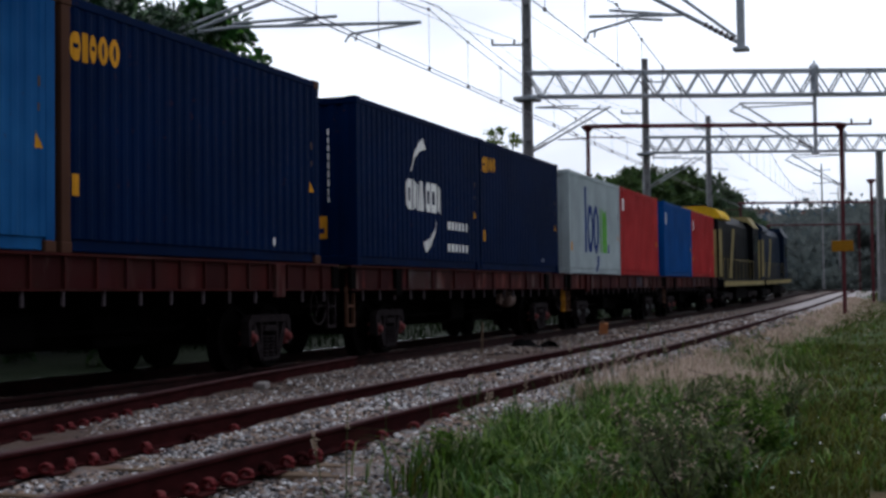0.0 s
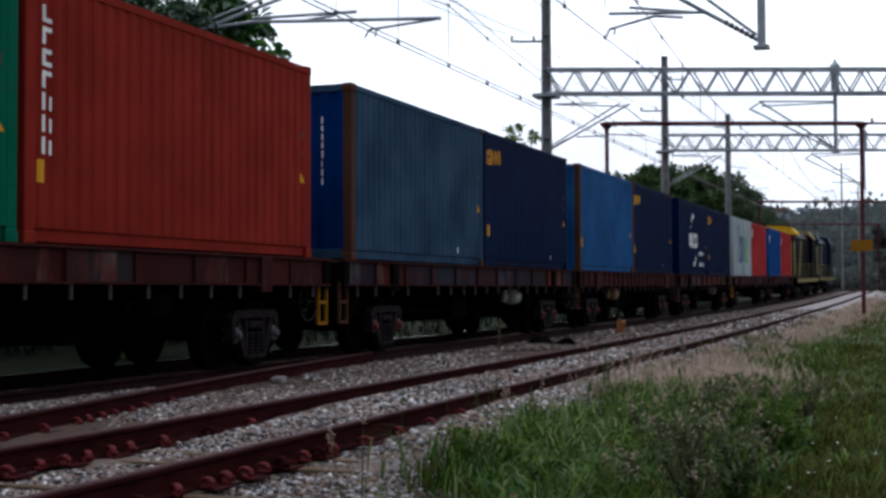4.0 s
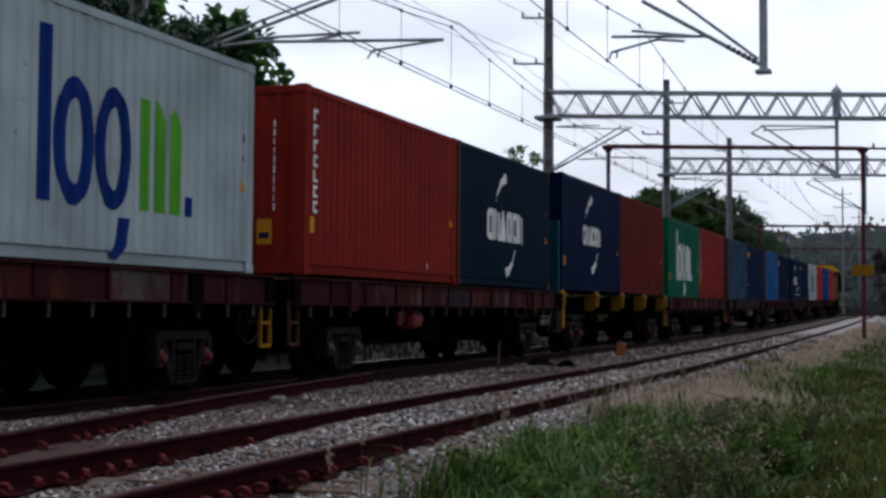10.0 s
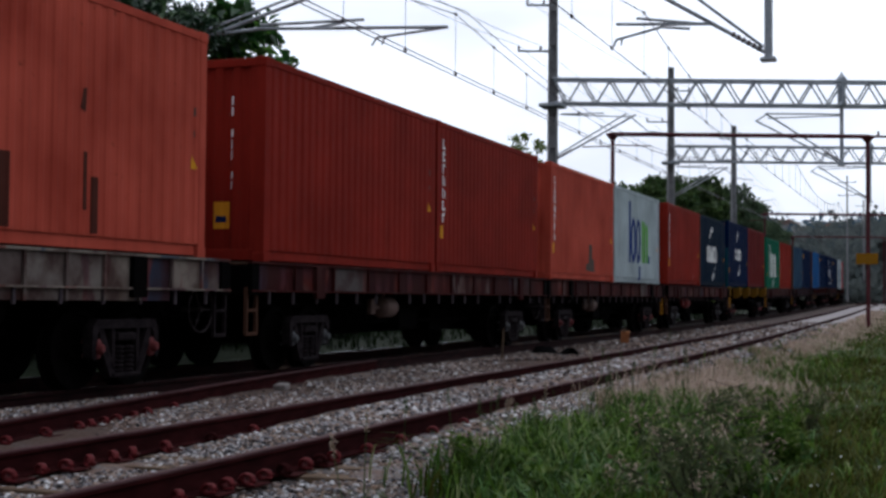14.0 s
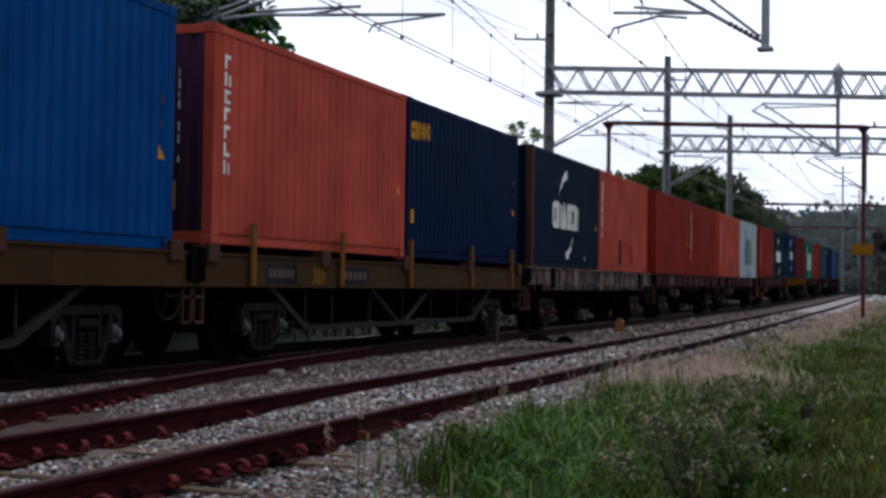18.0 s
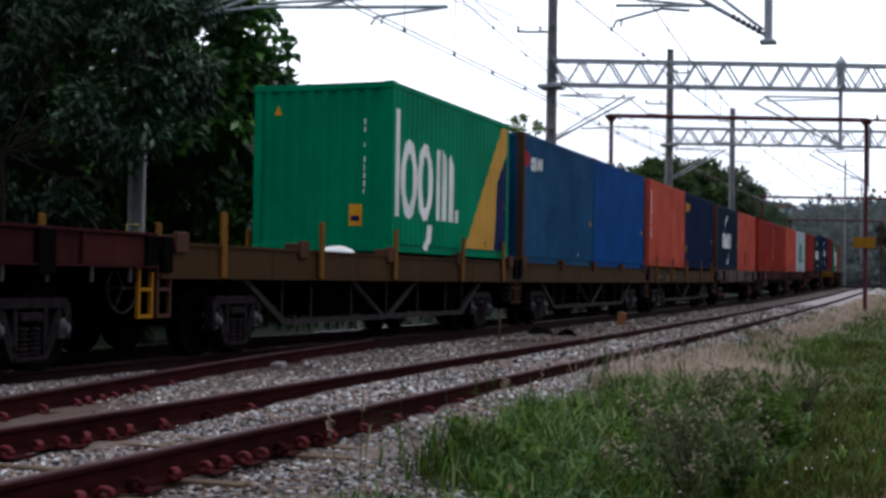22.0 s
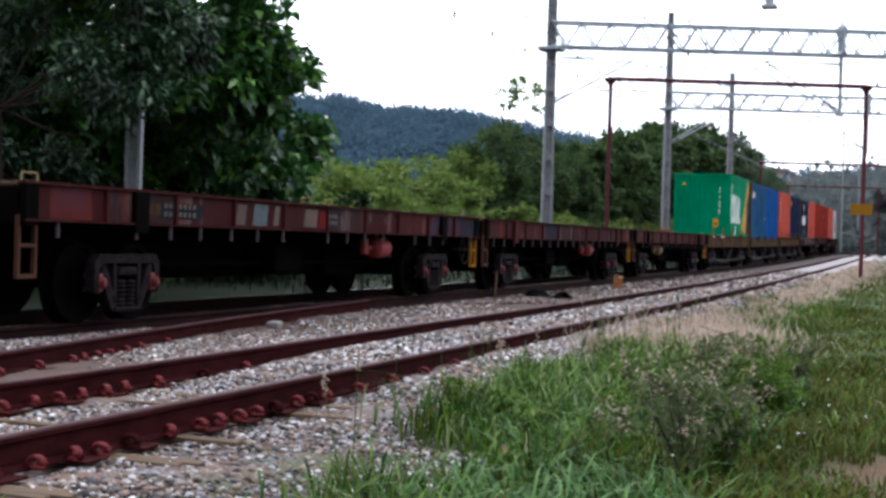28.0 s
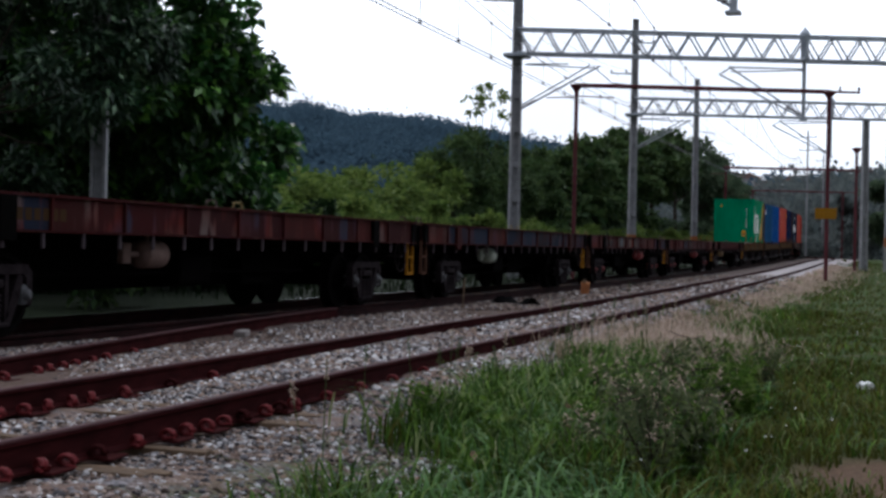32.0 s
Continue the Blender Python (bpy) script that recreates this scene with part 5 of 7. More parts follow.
    for z in (0.72, 0.32):
        for i in range(6):
            mark(c, [bar(4.2 + 0.2 * i, 4.34 + 0.2 * i, z, z + 0.14)], MARK_WHITE, "small white bar of a row")
    mark_yellow(load(3, 1, "navy steel container with yellow mark", NAVY))
    load(4, 0, "light blue steel container with brown corner posts", LIGHTBLUE, post=BROWN)
    mark_yellow(load(4, 1, "navy steel container with yellow mark and brown posts", NAVY, post=BROWN))
    load(5, 0, "faded grey-blue steel container with brown corner posts", GREYBLUE, post=BROWN, back=ROYAL, tag=False)
    mark_yellow(load(5, 1, "navy steel container with yellow mark", NAVY))
    mark_tall(load(6, 0, "dull green steel container with white painted mark", DULLGREEN), 1.5, MARK_WHITE, MARK_WHITE, 0.95)
    mark_upright(load(6, 1, "red steel container with upright white bars", RED), 1)
    mark_swoosh(load(7, 0, "tall navy container with white swoosh mark", NAVY, 2.72, 0.04), 1.97, 3.72, 1.14, 1.62, 1.5)
    load(7, 1, "dark red steel container", DARKRED, 2.72, 0.04)
    mark_upright(load(8, 0, "red steel container with upright white bars", RED, dz=0.03), 2)
    mark_swoosh(load(8, 1, "dark teal container with white swoosh mark", TEAL, dz=0.03, post=BROWN))
    c = load(9, 0, "red container with a grey repaired patch", ORANGE)
    mark_upright(c, 3)
    mark(c, [[(3.2, 0.25), (4.05, 0.22), (4.02, 0.50), (3.80, 0.55), (3.80, 0.90), (3.45, 0.88), (3.44, 0.45), (3.2, 0.40)]], REPAIR, "grey repaired patch")
    mark_tall(load(9, 1, "white steel container with blue and green painted mark", WHITE), 1.83, MARK_BLUE, MARK_GREEN, 0.90)
    load(10, 0, "red corrugated steel container, streaked with rust", RED)
    mark_upright(load(10, 1, "dark red corrugated steel container", RED), 4)
    c = load(11, 1, "faded red container with dark scrape marks", ORANGE)
    mark_upright(c, 5)
    mark(c, [bar(2.25, 2.62, 0.17, 0.86)], SCRAPE, "dark scraped patch")
    mark(c, [bar(3.72, 3.80, 0.40, 0.98)], SCRAPE, "dark scrape")
    mark(c, [bar(3.86, 3.98, 0.17, 0.74)], SCRAPE, "dark scrape")
    mark(c, [[(3.66, 1.40), (3.74, 1.36), (3.78, 1.62), (3.70, 1.60)]], SCRAPE, "dark scrape")
    c = load(11, 0, "dark teal container with white swoosh mark and brown posts", TEAL, post=BROWN)
    mark_swoosh(c)
    c = load(12, 0, "orange-red container with dull purple end wall", ORANGE, 2.62, back=PURPLE)
    mark_upright(c, 6)
    mark_yellow(load(12, 1, "navy steel container with yellow mark", NAVY, 2.62))
    c = load(13, 0, "dull blue container with red and white mark", DULLBLUE, 2.71, -0.10, BROWN)
    mark_yellow(c, MARK_WHITE, True)
    load(13, 1, "bright blue corrugated steel container", BLUE, 2.71, -0.10)
    c = load(14, 1, "green container with white mark and yellow and navy bands", GREEN, 2.69, -0.05)
    mark_tall(c, 0.14, MARK_WHITE, MARK_WHITE, 0.96)
    mark(c, [[(3.5, 0.17), (5.15, 0.17), (5.35, 1.5), (5.92, 2.1), (5.92, 2.58), (5.62, 2.58)]], STRIPE_YELLOW, "slanting yellow band")
    mark(c, [[(5.17, 0.17), (5.92, 0.17), (5.92, 2.05), (5.37, 1.5)]], MARK_NAVY, "navy band")


build_train()


def place_on_line(s, up):
    """Pose of something on the main line, s metres ahead of the eye."""
    e = 2.0
    x, xa, xb = TRAIN_X - float(swing(s)), -float(swing(s - e)), -float(swing(s + e))
    slope = (float(rise(s + e)) - float(rise(s - e))) / (2 * e)
    yaw = math.degrees(math.atan2(-(xb - xa), 2 * e))
    return pose(x, s, float(rise(s)), math.degrees(math.atan(slope)), 0, yaw) @ Matrix.Translation((0, 0, up))


# ---------------- overhead line: poles, trusses, arms ----------------
SKEW = 0.377


def on_gantry(y0, x, dz=0.0):
    """A place on a portal that starts at the pole row (-15.5, y0) and crosses the tracks aslant."""
    return Vector((x, y0 + SKEW * (x + 15.5), dz))


def concrete_pole(label, x, y, top, base=0.52, head=0.36, band=False):
    z0 = float(land(x, y)) - 0.06
    p = thing("catenary_pole", label, "catenary pole", "poles of the overhead line", at=pose(x, y, z0, 0, 0, math.degrees(math.atan(SKEW))))
    h = top - z0
    def section(w):
        f, d, g = w * 0.22, w * 0.40, w * 0.10
        return [(-w / 2, -d), (-w / 2 + f, -d), (-w / 2 + f, -g), (w / 2 - f, -g), (w / 2 - f, -d), (w / 2, -d), (w / 2, d), (w / 2 - f, d), (w / 2 - f, g), (-w / 2 + f, g),
                (-w / 2 + f, d), (-w / 2, d)]
    a, b = section(base), section(head)
    shaft = Shape().add([(x, y, 0) for x, y in a] + [(x, y, h) for x, y in b],
                        [(i, (i + 1) % 12, 12 + (i + 1) % 12, 12 + i) for i in range(12)] + [tuple(range(11, -1, -1)), tuple(range(12, 24))])
    part("shaft", shaft, CONCRETE, p)
    for k in range(int(h / 1.5)):
        z = 0.5 + 1.5 * k
        w = base + (head - base) * z / h
        part("batten", cached(f"batten|{round(w, 2)}", lambda: Shape().box(-w * 0.30, w * 0.30, -w * 0.37, w * 0.37, -0.12, 0.12, 0.01)), CONCRETE, p, at=pose(0, 0, z))
    part("pole_cap", Shape().box(-head * 0.55, head * 0.55, -head * 0.45, head * 0.45, h - 0.02, h + 0.08, 0.02), CONCRETE, p)
    if band:
        w = base * 0.98
        part("warning_band", Shape().box(-w / 2 - 0.01, w / 2 + 0.01, -w * 0.41, w * 0.41, 1.6, 2.2, 0.01), ORANGEBOX, p, "faded orange and white warning band")
    return p


def insulator(parent, at):
    part("insulator", cached("insulator", lambda: Shape().lathe((0, 0, 0), (0, 0, 1), [(0, 0.02), (0.03, 0.07), (0.06, 0.03), (0.09, 0.07), (0.12, 0.03), (0.15, 0.06), (0.2, 0.02)], 10)),
         CERAMIC, parent, at=at)


def cross_arm(y0, z, length, side=-1):
    a = thing("cross_arm", "steel cross-arm with brown insulators on a concrete pole", "cross-arm", "cross-arms of the overhead line")
    o = on_gantry(y0, -15.5, z)
    e = o + Vector((side * length, side * length * SKEW, 0))
    part("bar", Shape().rod(o, e, 0.055, 6), GALV, a)
    for k in (0.35, 0.97):
        insulator(a, Matrix.Translation(o.lerp(e, k) + Vector((0, 0, 0.05))))


def portal(label, y0, x1, z0, z1, x0=-15.5):
    """Lattice beam: two chords on each face, slanting struts between."""
    t = thing("lattice_portal", label, "lattice portal beam", "portals of the overhead line")
    d = Vector((1, SKEW, 0)).normalized()
    n = Vector((-d.y, d.x, 0))
    a, b = on_gantry(y0, x0), on_gantry(y0, x1)
    run = (b - a).length
    count = int(run / 0.62)
    for off in (-0.32, 0.32):
        for z in (z0, z1):
            part("chord", Shape().rod(a + n * off + Vector((0, 0, z)), b + n * off + Vector((0, 0, z)), 0.06, 6), GALV, t)
        for k in range(count):
            p, q = a.lerp(b, k / count) + n * off, a.lerp(b, (k + 1) / count) + n * off
            lo, hi = (z0, z1) if k % 2 else (z1, z0)
            part("strut", Shape().rod(p + Vector((0, 0, lo)), q + Vector((0, 0, hi)), 0.042, 5), GALV, t)
    for k in range(0, count + 1, 2):
        p = a.lerp(b, k / count)
        for z in (z0, z1):
            part("tie", Shape().rod(p + n * 0.32 + Vector((0, 0, z)), p - n * 0.32 + Vector((0, 0, z)), 0.03, 5), GALV, t)
    part("seat", Shape().box(-0.5, 0.5, -0.5, 0.5, -0.16, 0.0, 0.02), GALV, t, at=Matrix.Translation(a + Vector((0, 0, z0 - 0.02))))
    return t


def drop_post(y0, x, z0, z1, w=0.16):
    t = thing("drop_post", "grey steel drop post hanging from a portal beam", "drop post", "drop posts of the overhead line")
    o = on_gantry(y0, x)
    part("post", Shape().box(-w / 2, w / 2, -w / 2, w / 2, z0, z1, 0.01), GALV, t, at=Matrix.Translation(o))
    part("foot_plate", Shape().box(-w, w, -w, w, z0 - 0.03, z0 + 0.04, 0.01), GALV, t, at=Matrix.Translation(o))
    part("hanger_clamp", Shape().box(-0.11, 0.11, -0.40, 0.40, z1 - 1.22, z1 - 1.06, 0.01).box(-0.11, 0.11, -0.40, 0.40, z1 - 0.27, z1 - 0.13, 0.01).box(-0.06, 0.06, -0.40, -0.30, z1 - 1.22, z1 - 0.13, 0.01).box(-0.06, 0.06, 0.30, 0.40, z1 - 1.22, z1 - 0.13, 0.01), GALV, t,
         at=Matrix.Translation(o) @ pose(0, 0, 0, 0, 0, math.degrees(math.atan(SKEW))))
    part("head_cap", Shape().lathe((0, 0, z1), (0, 0, 1), [(-0.12, 0.22), (0.0, 0.22), (0.2, 0.05), (0.3, 0.02)], 8), GALV, t, at=Matrix.Translation(o))


def arm_set(label, tubes, pots=()):
    """Bracket arms of tubes: (start, end, radius)."""
    t = thing("cantilever_arm", label, "cantilever arm", "cantilever arms of the overhead line")
    for a, b, r in tubes:
        part("tube", Shape().rod(a, b, r, 8), GALV, t)
    for a, b in pots:
        a, b = Vector(a), Vector(b)
        d = (b - a).length / 6
        s = Shape().lathe(a, b - a, [(d * k + e, r) for k in range(6) for e, r in ((0, 0.03), (d * 0.45, 0.07), (d * 0.8, 0.03))], 10)
        part("insulator", s, CERAMIC, t)


ROW = [23.5, 55.3, 83.0, 111.2]
for k, y0 in enumerate(ROW):
    concrete_pole("grey concrete catenary pole with recessed panels" + (" beside a leafy tree" if k == 0 else " beside the railway"), -15.5, y0,
                  (13.0, 15.6, 16.0, 15.9, 14.6, 14.8)[k], 0.30 if k == 0 else 0.52, band=k in (2, 3))
    if k < 3:
        portal("light grey lattice portal beam across the tracks", y0, (2.0, 1.6, 0.4, 0.4, 0.2, 0.0)[k], (9.6, 9.77, 10.08, 10.3, 10.5, 10.7)[k], (10.65, 10.82, 11.06, 11.3, 11.5, 11.7)[k])
    cross_arm(y0, (11.6, 12.07, 12.6, 13.1, 12.4, 12.6)[k], 1.45)
    cross_arm(y0, (12.6, 14.1, 14.6, 14.9, 13.6, 13.9)[k], 1.1, -1 if k % 2 else 1)
for y0, x, top in ((23.5, 2.0, 11.0), (55.3, 1.6, 11.4), (83.0, -1.55, 9.9)):
    o = on_gantry(y0, x)
    concrete_pole("grey concrete pole that bears a portal beam", o.x, o.y, top, 0.46, 0.36)

concrete_pole("grey concrete pole with a faded warning band", -0.05, 88.0, 11.6, 0.46, 0.38, True)
for k, y0 in enumerate(ROW[:3]):
    up = (0.0, 0.0, 0.45, 0.8)[k]
    drop_post(y0, -3.2 if k == 0 else -3.68, (6.23 if k == 0 else 7.17) + up, (10.75, 11.0, 11.25, 11.5)[k])
    g = lambda x, z: on_gantry(y0, x, z + up)
    if k == 0:
        arm_set("grey tubular cantilever arm with registration tubes over the main line",
                [(g(-15.4, 6.48), g(-13.05, 6.80), 0.035), (g(-13.3, 6.78), g(-9.5, 6.86), 0.038), (g(-13.2, 6.86), g(-11.15, 7.0), 0.034),
                 (g(-15.3, 6.15), g(-11.6, 7.72), 0.04), (g(-15.3, 6.3), g(-11.5, 7.9), 0.03), (g(-9.6, 6.84), g(-10.9, 6.62), 0.028),
                 (g(-10.9, 6.62), g(-11.0, 6.45), 0.022), (g(-10.75, 6.65), g(-10.8, 6.47), 0.022), (g(-12.15, 6.82), g(-11.6, 6.92), 0.03)],
                [(g(-15.3, 6.5), g(-14.7, 6.58)), (g(-15.2, 6.2), g(-14.6, 6.45))])
        arm_set("grey tubular cantilever arm over the siding",
                [(g(-3.25, 6.38), g(-5.6, 7.72), 0.045), (g(-3.3, 6.5), g(-4.9, 7.75), 0.035), (g(-4.25, 6.98), g(-6.2, 6.95), 0.035), (g(-4.5, 6.98), g(-5.8, 7.08), 0.03),
                 (g(-4.75, 6.87), g(-5.3, 6.9), 0.03), (g(-5.3, 6.9), g(-6.2, 6.62), 0.03), (g(-6.2, 6.62), g(-6.24, 6.48), 0.025), (g(-6.08, 6.66), g(-6.1, 6.5), 0.022)],
                [(g(-3.35, 6.44), g(-3.95, 6.79))])
    else:
        arm_set("grey tubular cantilever arm on a concrete pole",
                [(g(-15.33, 7.35), g(-12.1, 9.32), 0.045), (g(-15.33, 7.5), g(-12.5, 9.36), 0.035), (g(-15.2, 9.30), g(-12.4, 9.22), 0.03),
                 (g(-15.1, 9.32), g(-13.4, 9.38), 0.03), (g(-12.4, 9.3), g(-11.6, 8.6), 0.028), (g(-11.6, 8.6), g(-10.6, 8.5), 0.025)], [(g(-15.3, 7.4), g(-14.7, 7.76))])
        arm_set("grey tubular cantilever arm on a drop post",
                [(g(-3.72, 9.36), g(-6.7, 9.22), 0.03), (g(-3.72, 9.42), g(-6.8, 9.42), 0.035), (g(-6.75, 9.40), g(-3.78, 7.40), 0.04),
                 (g(-7.2, 9.1), g(-3.85, 7.35), 0.04), (g(-6.75, 9.38), g(-7.2, 9.08), 0.03)], [(g(-3.8, 7.42), g(-4.4, 7.78))])


def maroon_post(p, x, y, top, r=0.085):
    z0 = float(land(x, y)) - 0.05
    part("post", Shape().rod((x, y, z0), (x, y, top), r, 12), MAROON, p)
    part("funnel_cap", Shape().lathe((x, y, top - 0.34), (0, 0, 1), [(0, r), (0.1, r + 0.02), (0.3, 0.28), (0.36, 0.28), (0.40, 0.12)], 16), MAROON, p)


def maroon_portal(label, a, b, z, ext=1.3):
    t = thing("maroon_portal", label, "steel portal", "maroon portals")
    maroon_post(t, *a, z)
    maroon_post(t, *b, z)
    d = (Vector(b) - Vector(a)).normalized()
    e = Vector(b) + d * ext
    part("beam", Shape().rod((*a, z), (*b, z), 0.095, 10), MAROON, t)
    part("beam_end", Shape().rod((*b, z), (e.x, e.y, z), 0.05, 8), MAROON, t)
    for k in (0.35, 0.97):
        q = Vector(b).lerp(e, k)
        insulator(t, pose(q.x, q.y, z + 0.04))
    q = Vector(a)
    part("side_arm", Shape().rod((q.x, q.y, z - 0.45), (q.x + 1.5, q.y + 0.5, z - 0.5), 0.03, 6).rod((q.x - 1.2, q.y - 0.4, z - 0.55), (q.x, q.y, z - 0.5), 0.03, 6), MAROON, t)
    return t


maroon_portal("thin maroon steel portal with funnel caps over the tracks", (-12.55, 54.1), (-2.52, 57.9), 8.18)
maroon_portal("far maroon steel portal over the curve", (-12.6, 108.0), (-2.6, 112.0), 8.35)
maroon_portal("small maroon steel portal far down the line", (-14.5, 150.0), (-5.0, 153.5), 8.6)
lone = thing("maroon_post", "lone maroon steel post with a funnel cap", "steel post")
maroon_post(lone, -1.93, 82.0, 7.72)

sign = thing("yellow_sign", "small yellow sign plate clamped to a maroon post", "sign")
part("plate", Shape().box(-0.44, 0.44, -0.012, 0.012, 2.80, 3.26, 0.008), YELLOW, sign, at=pose(-2.56, 57.77, 0, 0, 0, 4))
for k in range(2):
    part("faded_bar", Shape().box(-0.34, 0.34, -0.018, -0.012, 2.90 + 0.16 * k, 2.97 + 0.16 * k), ARM, sign, at=pose(-2.56, 57.77, 0, 0, 0, 4))


def overhead_wires(label, x_of, contact, messenger, seed, both=True):
    """Contact wire, messenger and droppers along a track."""
    t = thing("overhead_wire", label, "overhead wire", "wires over the tracks")
    rng = random.Random(seed)
    supports = [-8] + [y + 3.0 for y in ROW] + [141, 170, 200]
    pts_m = []
    for a, b in zip(supports, supports[1:]):
        for k in range(12):
            u = k / 12
            y = a + (b - a) * u
            pts_m.append(Vector((x_of(y), y, messenger - 0.75 * 4 * u * (1 - u) * (b - a) / 30 + float(rise(y)))))
    pts_c = [Vector((x_of(y), y, contact + float(rise(y)))) for y in np.arange(-8, 200, 6.0)]
    part("messenger_wire", Shape().wire(pts_m, 0.013, 4), WIRE, t)
    for dx in ((-0.09, 0.09) if both else (0,)):
        part("contact_wire", Shape().wire([p + Vector((dx, 0, 0)) for p in pts_c], 0.013, 4), WIRE, t)
    if both:
        part("messenger_wire", Shape().wire([p + Vector((0.22, 0, 0.05)) for p in pts_m], 0.011, 4), WIRE, t)
    for p in pts_m[2::1]:
        if p.y < 130:
            part("dropper", Shape().rod(p, (p.x, p.y, contact + float(rise(p.y))), 0.006, 4), WIRE, t)
            for q in (p.z, contact + float(rise(p.y))):
                part("clamp", cached("clamp", lambda: Shape().box(-0.02, 0.02, -0.045, 0.045, -0.03, 0.03)), WIRE, t, at=pose(p.x, p.y, q))


overhead_wires("dark contact wires, messenger and droppers over the main line", lambda y: -9.6 - float(swing(y)), 5.95, 7.25, 1)
overhead_wires("dark contact wire with messenger and droppers over the siding", lambda y: -5.5 - float(swing(y)), 5.75, 7.0, 2, False)
for arm, out in ((0, 0.35), (0, 0.97), (1, 0.97)):
    w = thing("feeder_wire", "thin feeder wire along the concrete poles", "overhead wire", "feeder wires")
    tops = (11.85, 12.32, 12.85, 13.35) if arm == 0 else (12.85, 14.35, 14.85, 15.15)
    at_pole = [(-15.5 - 1.45 * out, y0, z) if arm == 0 else (-15.5 + (1.07 if k % 2 == 0 else -1.07), y0, z) for k, (y0, z) in enumerate(zip(ROW, tops))]
    at_pole = [(at_pole[0][0], -6.0, at_pole[0][2] - 0.3)] + at_pole + [(-16.5, 150.0, 13.6)]
    ps = []
    for p, q in zip(at_pole, at_pole[1:]):
        for k in range(11):
            u = k / 10
            m = [s + (e - s) * u for s, e in zip(p, q)]
            ps.append((m[0], m[1] + SKEW * (m[0] + 15.5), m[2] - 0.6 * 4 * u * (1 - u)))
    part("wire", Shape().wire([p for k, p in enumerate(ps) if k % 11 or k == 0], 0.012, 4), WIRE, w)


def pole_line():
    """Slim poles with cross-arms far down the line."""
    for x, y, h in ((-11.0, 190, 19.0), (-10.0, 215, 17.5)):
        z0 = float(land(x, y)) - 0.1
        p = thing("power_pole", "slim far power pole with cross-arms", "power pole", "far power poles")
        part("shaft", Shape().rod((x, y, z0), (x, y, h), 0.16, 8, 0.1), CONCRETE, p)
        for k, z in enumerate((h - 1.0, h - 2.8)):
            part("cross_arm", Shape().box(x - 1.2, x + 1.2, y - 0.05, y + 0.05, z, z + 0.1), CONCRETE, p)
            for dx in (-1.1, 1.1):
                insulator(p, pose(x + dx, y, z + 0.1))


pole_line()


# ---------------- loose things on the bed ----------------
marker = thing("orange_marker", "short weathered orange marker block beside the track", "marker block", at=pose(-7.25, 32.6, float(land(-7.25, 32.6)) - 0.01, 0, 4, 12))
part("block", Shape().prism([(-0.11, 0), (0.11, 0), (0.12, 0.24), (0.05, 0.33), (-0.08, 0.30)], "x", -0.10, 0.11), ORANGEBOX, marker)
part("cap", Shape().box(-0.08, 0.02, -0.06, 0.06, 0.27, 0.37, 0.02), TIMBER, marker)
sheet = Shape()
rs = random.Random(8)
for i in range(9):
    for j in range(4):
        sheet.v.append((-0.18 + 0.12 * j + rs.uniform(-0.03, 0.03), -0.75 + 0.19 * i, max(0.0, 0.09 * math.sin(i * 1.1 + j) + 0.05 + rs.uniform(-0.02, 0.02)) * (0 if j in (0, 3) else 1)))
sheet.f = [(i * 4 + j, i * 4 + j + 1, i * 4 + j + 5, i * 4 + j + 4) for i in range(8) for j in range(3)]
tarp = thing("plastic_sheet", "crumpled black plastic sheet lying on the ballast", "plastic sheet", at=pose(-7.13, 25.6, float(land(-7.13, 25.6)) + 0.02, 0, 0, 62) @ Matrix.Diagonal((0.9, 0.72, 1.0, 1.0)))
part("sheet", sheet, TARP, tarp, smooth=True)
rock = thing("pale_stone", "pale square stone beside the turnout rail", "stone", at=pose(-7.3, 14.15, float(land(-7.3, 14.15)) - 0.01, 3, 0, 10))
part("block", Shape().box(-0.075, 0.075, -0.11, 0.11, 0, 0.085, 0.022), ROCK, rock)
stake = thing("thin_stake", "thin weathered stake stuck in the ballast", "stake")
part("rod", Shape().rod((-7.35, 22.9, float(land(-7.35, 22.9)) - 0.05), (-7.33, 22.92, 0.62), 0.018, 6), TIMBER, stake)
bag = thing("plastic_bag", "small white plastic bag lying on the wagon deck", "plastic bag")
b_sh = Shape()
rb = random.Random(11)
b_sh.lathe((0, 0, 0), (0, 0, 1), [(0, 0.18), (0.05, 0.24), (0.10, 0.20), (0.14, 0.08)], 14)
b_sh.v = [(x * 1.0 + rb.uniform(-0.03, 0.03), y * 1.7 + rb.uniform(-0.03, 0.03), z + rb.uniform(-0.01, 0.015)) for x, y, z in b_sh.v]
part("bag", b_sh, MARK_WHITE, bag, smooth=True)
ride(bag, NEAR_END[13] + MID - 1.35, BASE - 0.135)
TRAIN[-1] = (bag, TRAIN[-1][1], TRAIN[-1][2], 0.95)


def edge_of(y):
    """Where the grass begins beside the ballast."""
    return -2.62 + 0.22 * np.sin(y * 1.3) + 0.2 * np.sin(y * 3.1) - np.interp(y, [5.5, 9, 13, 17, 30, 60, 120], [-0.25, 0.0, 0.2, 0.42, 0.5, 0.7, 0.9])


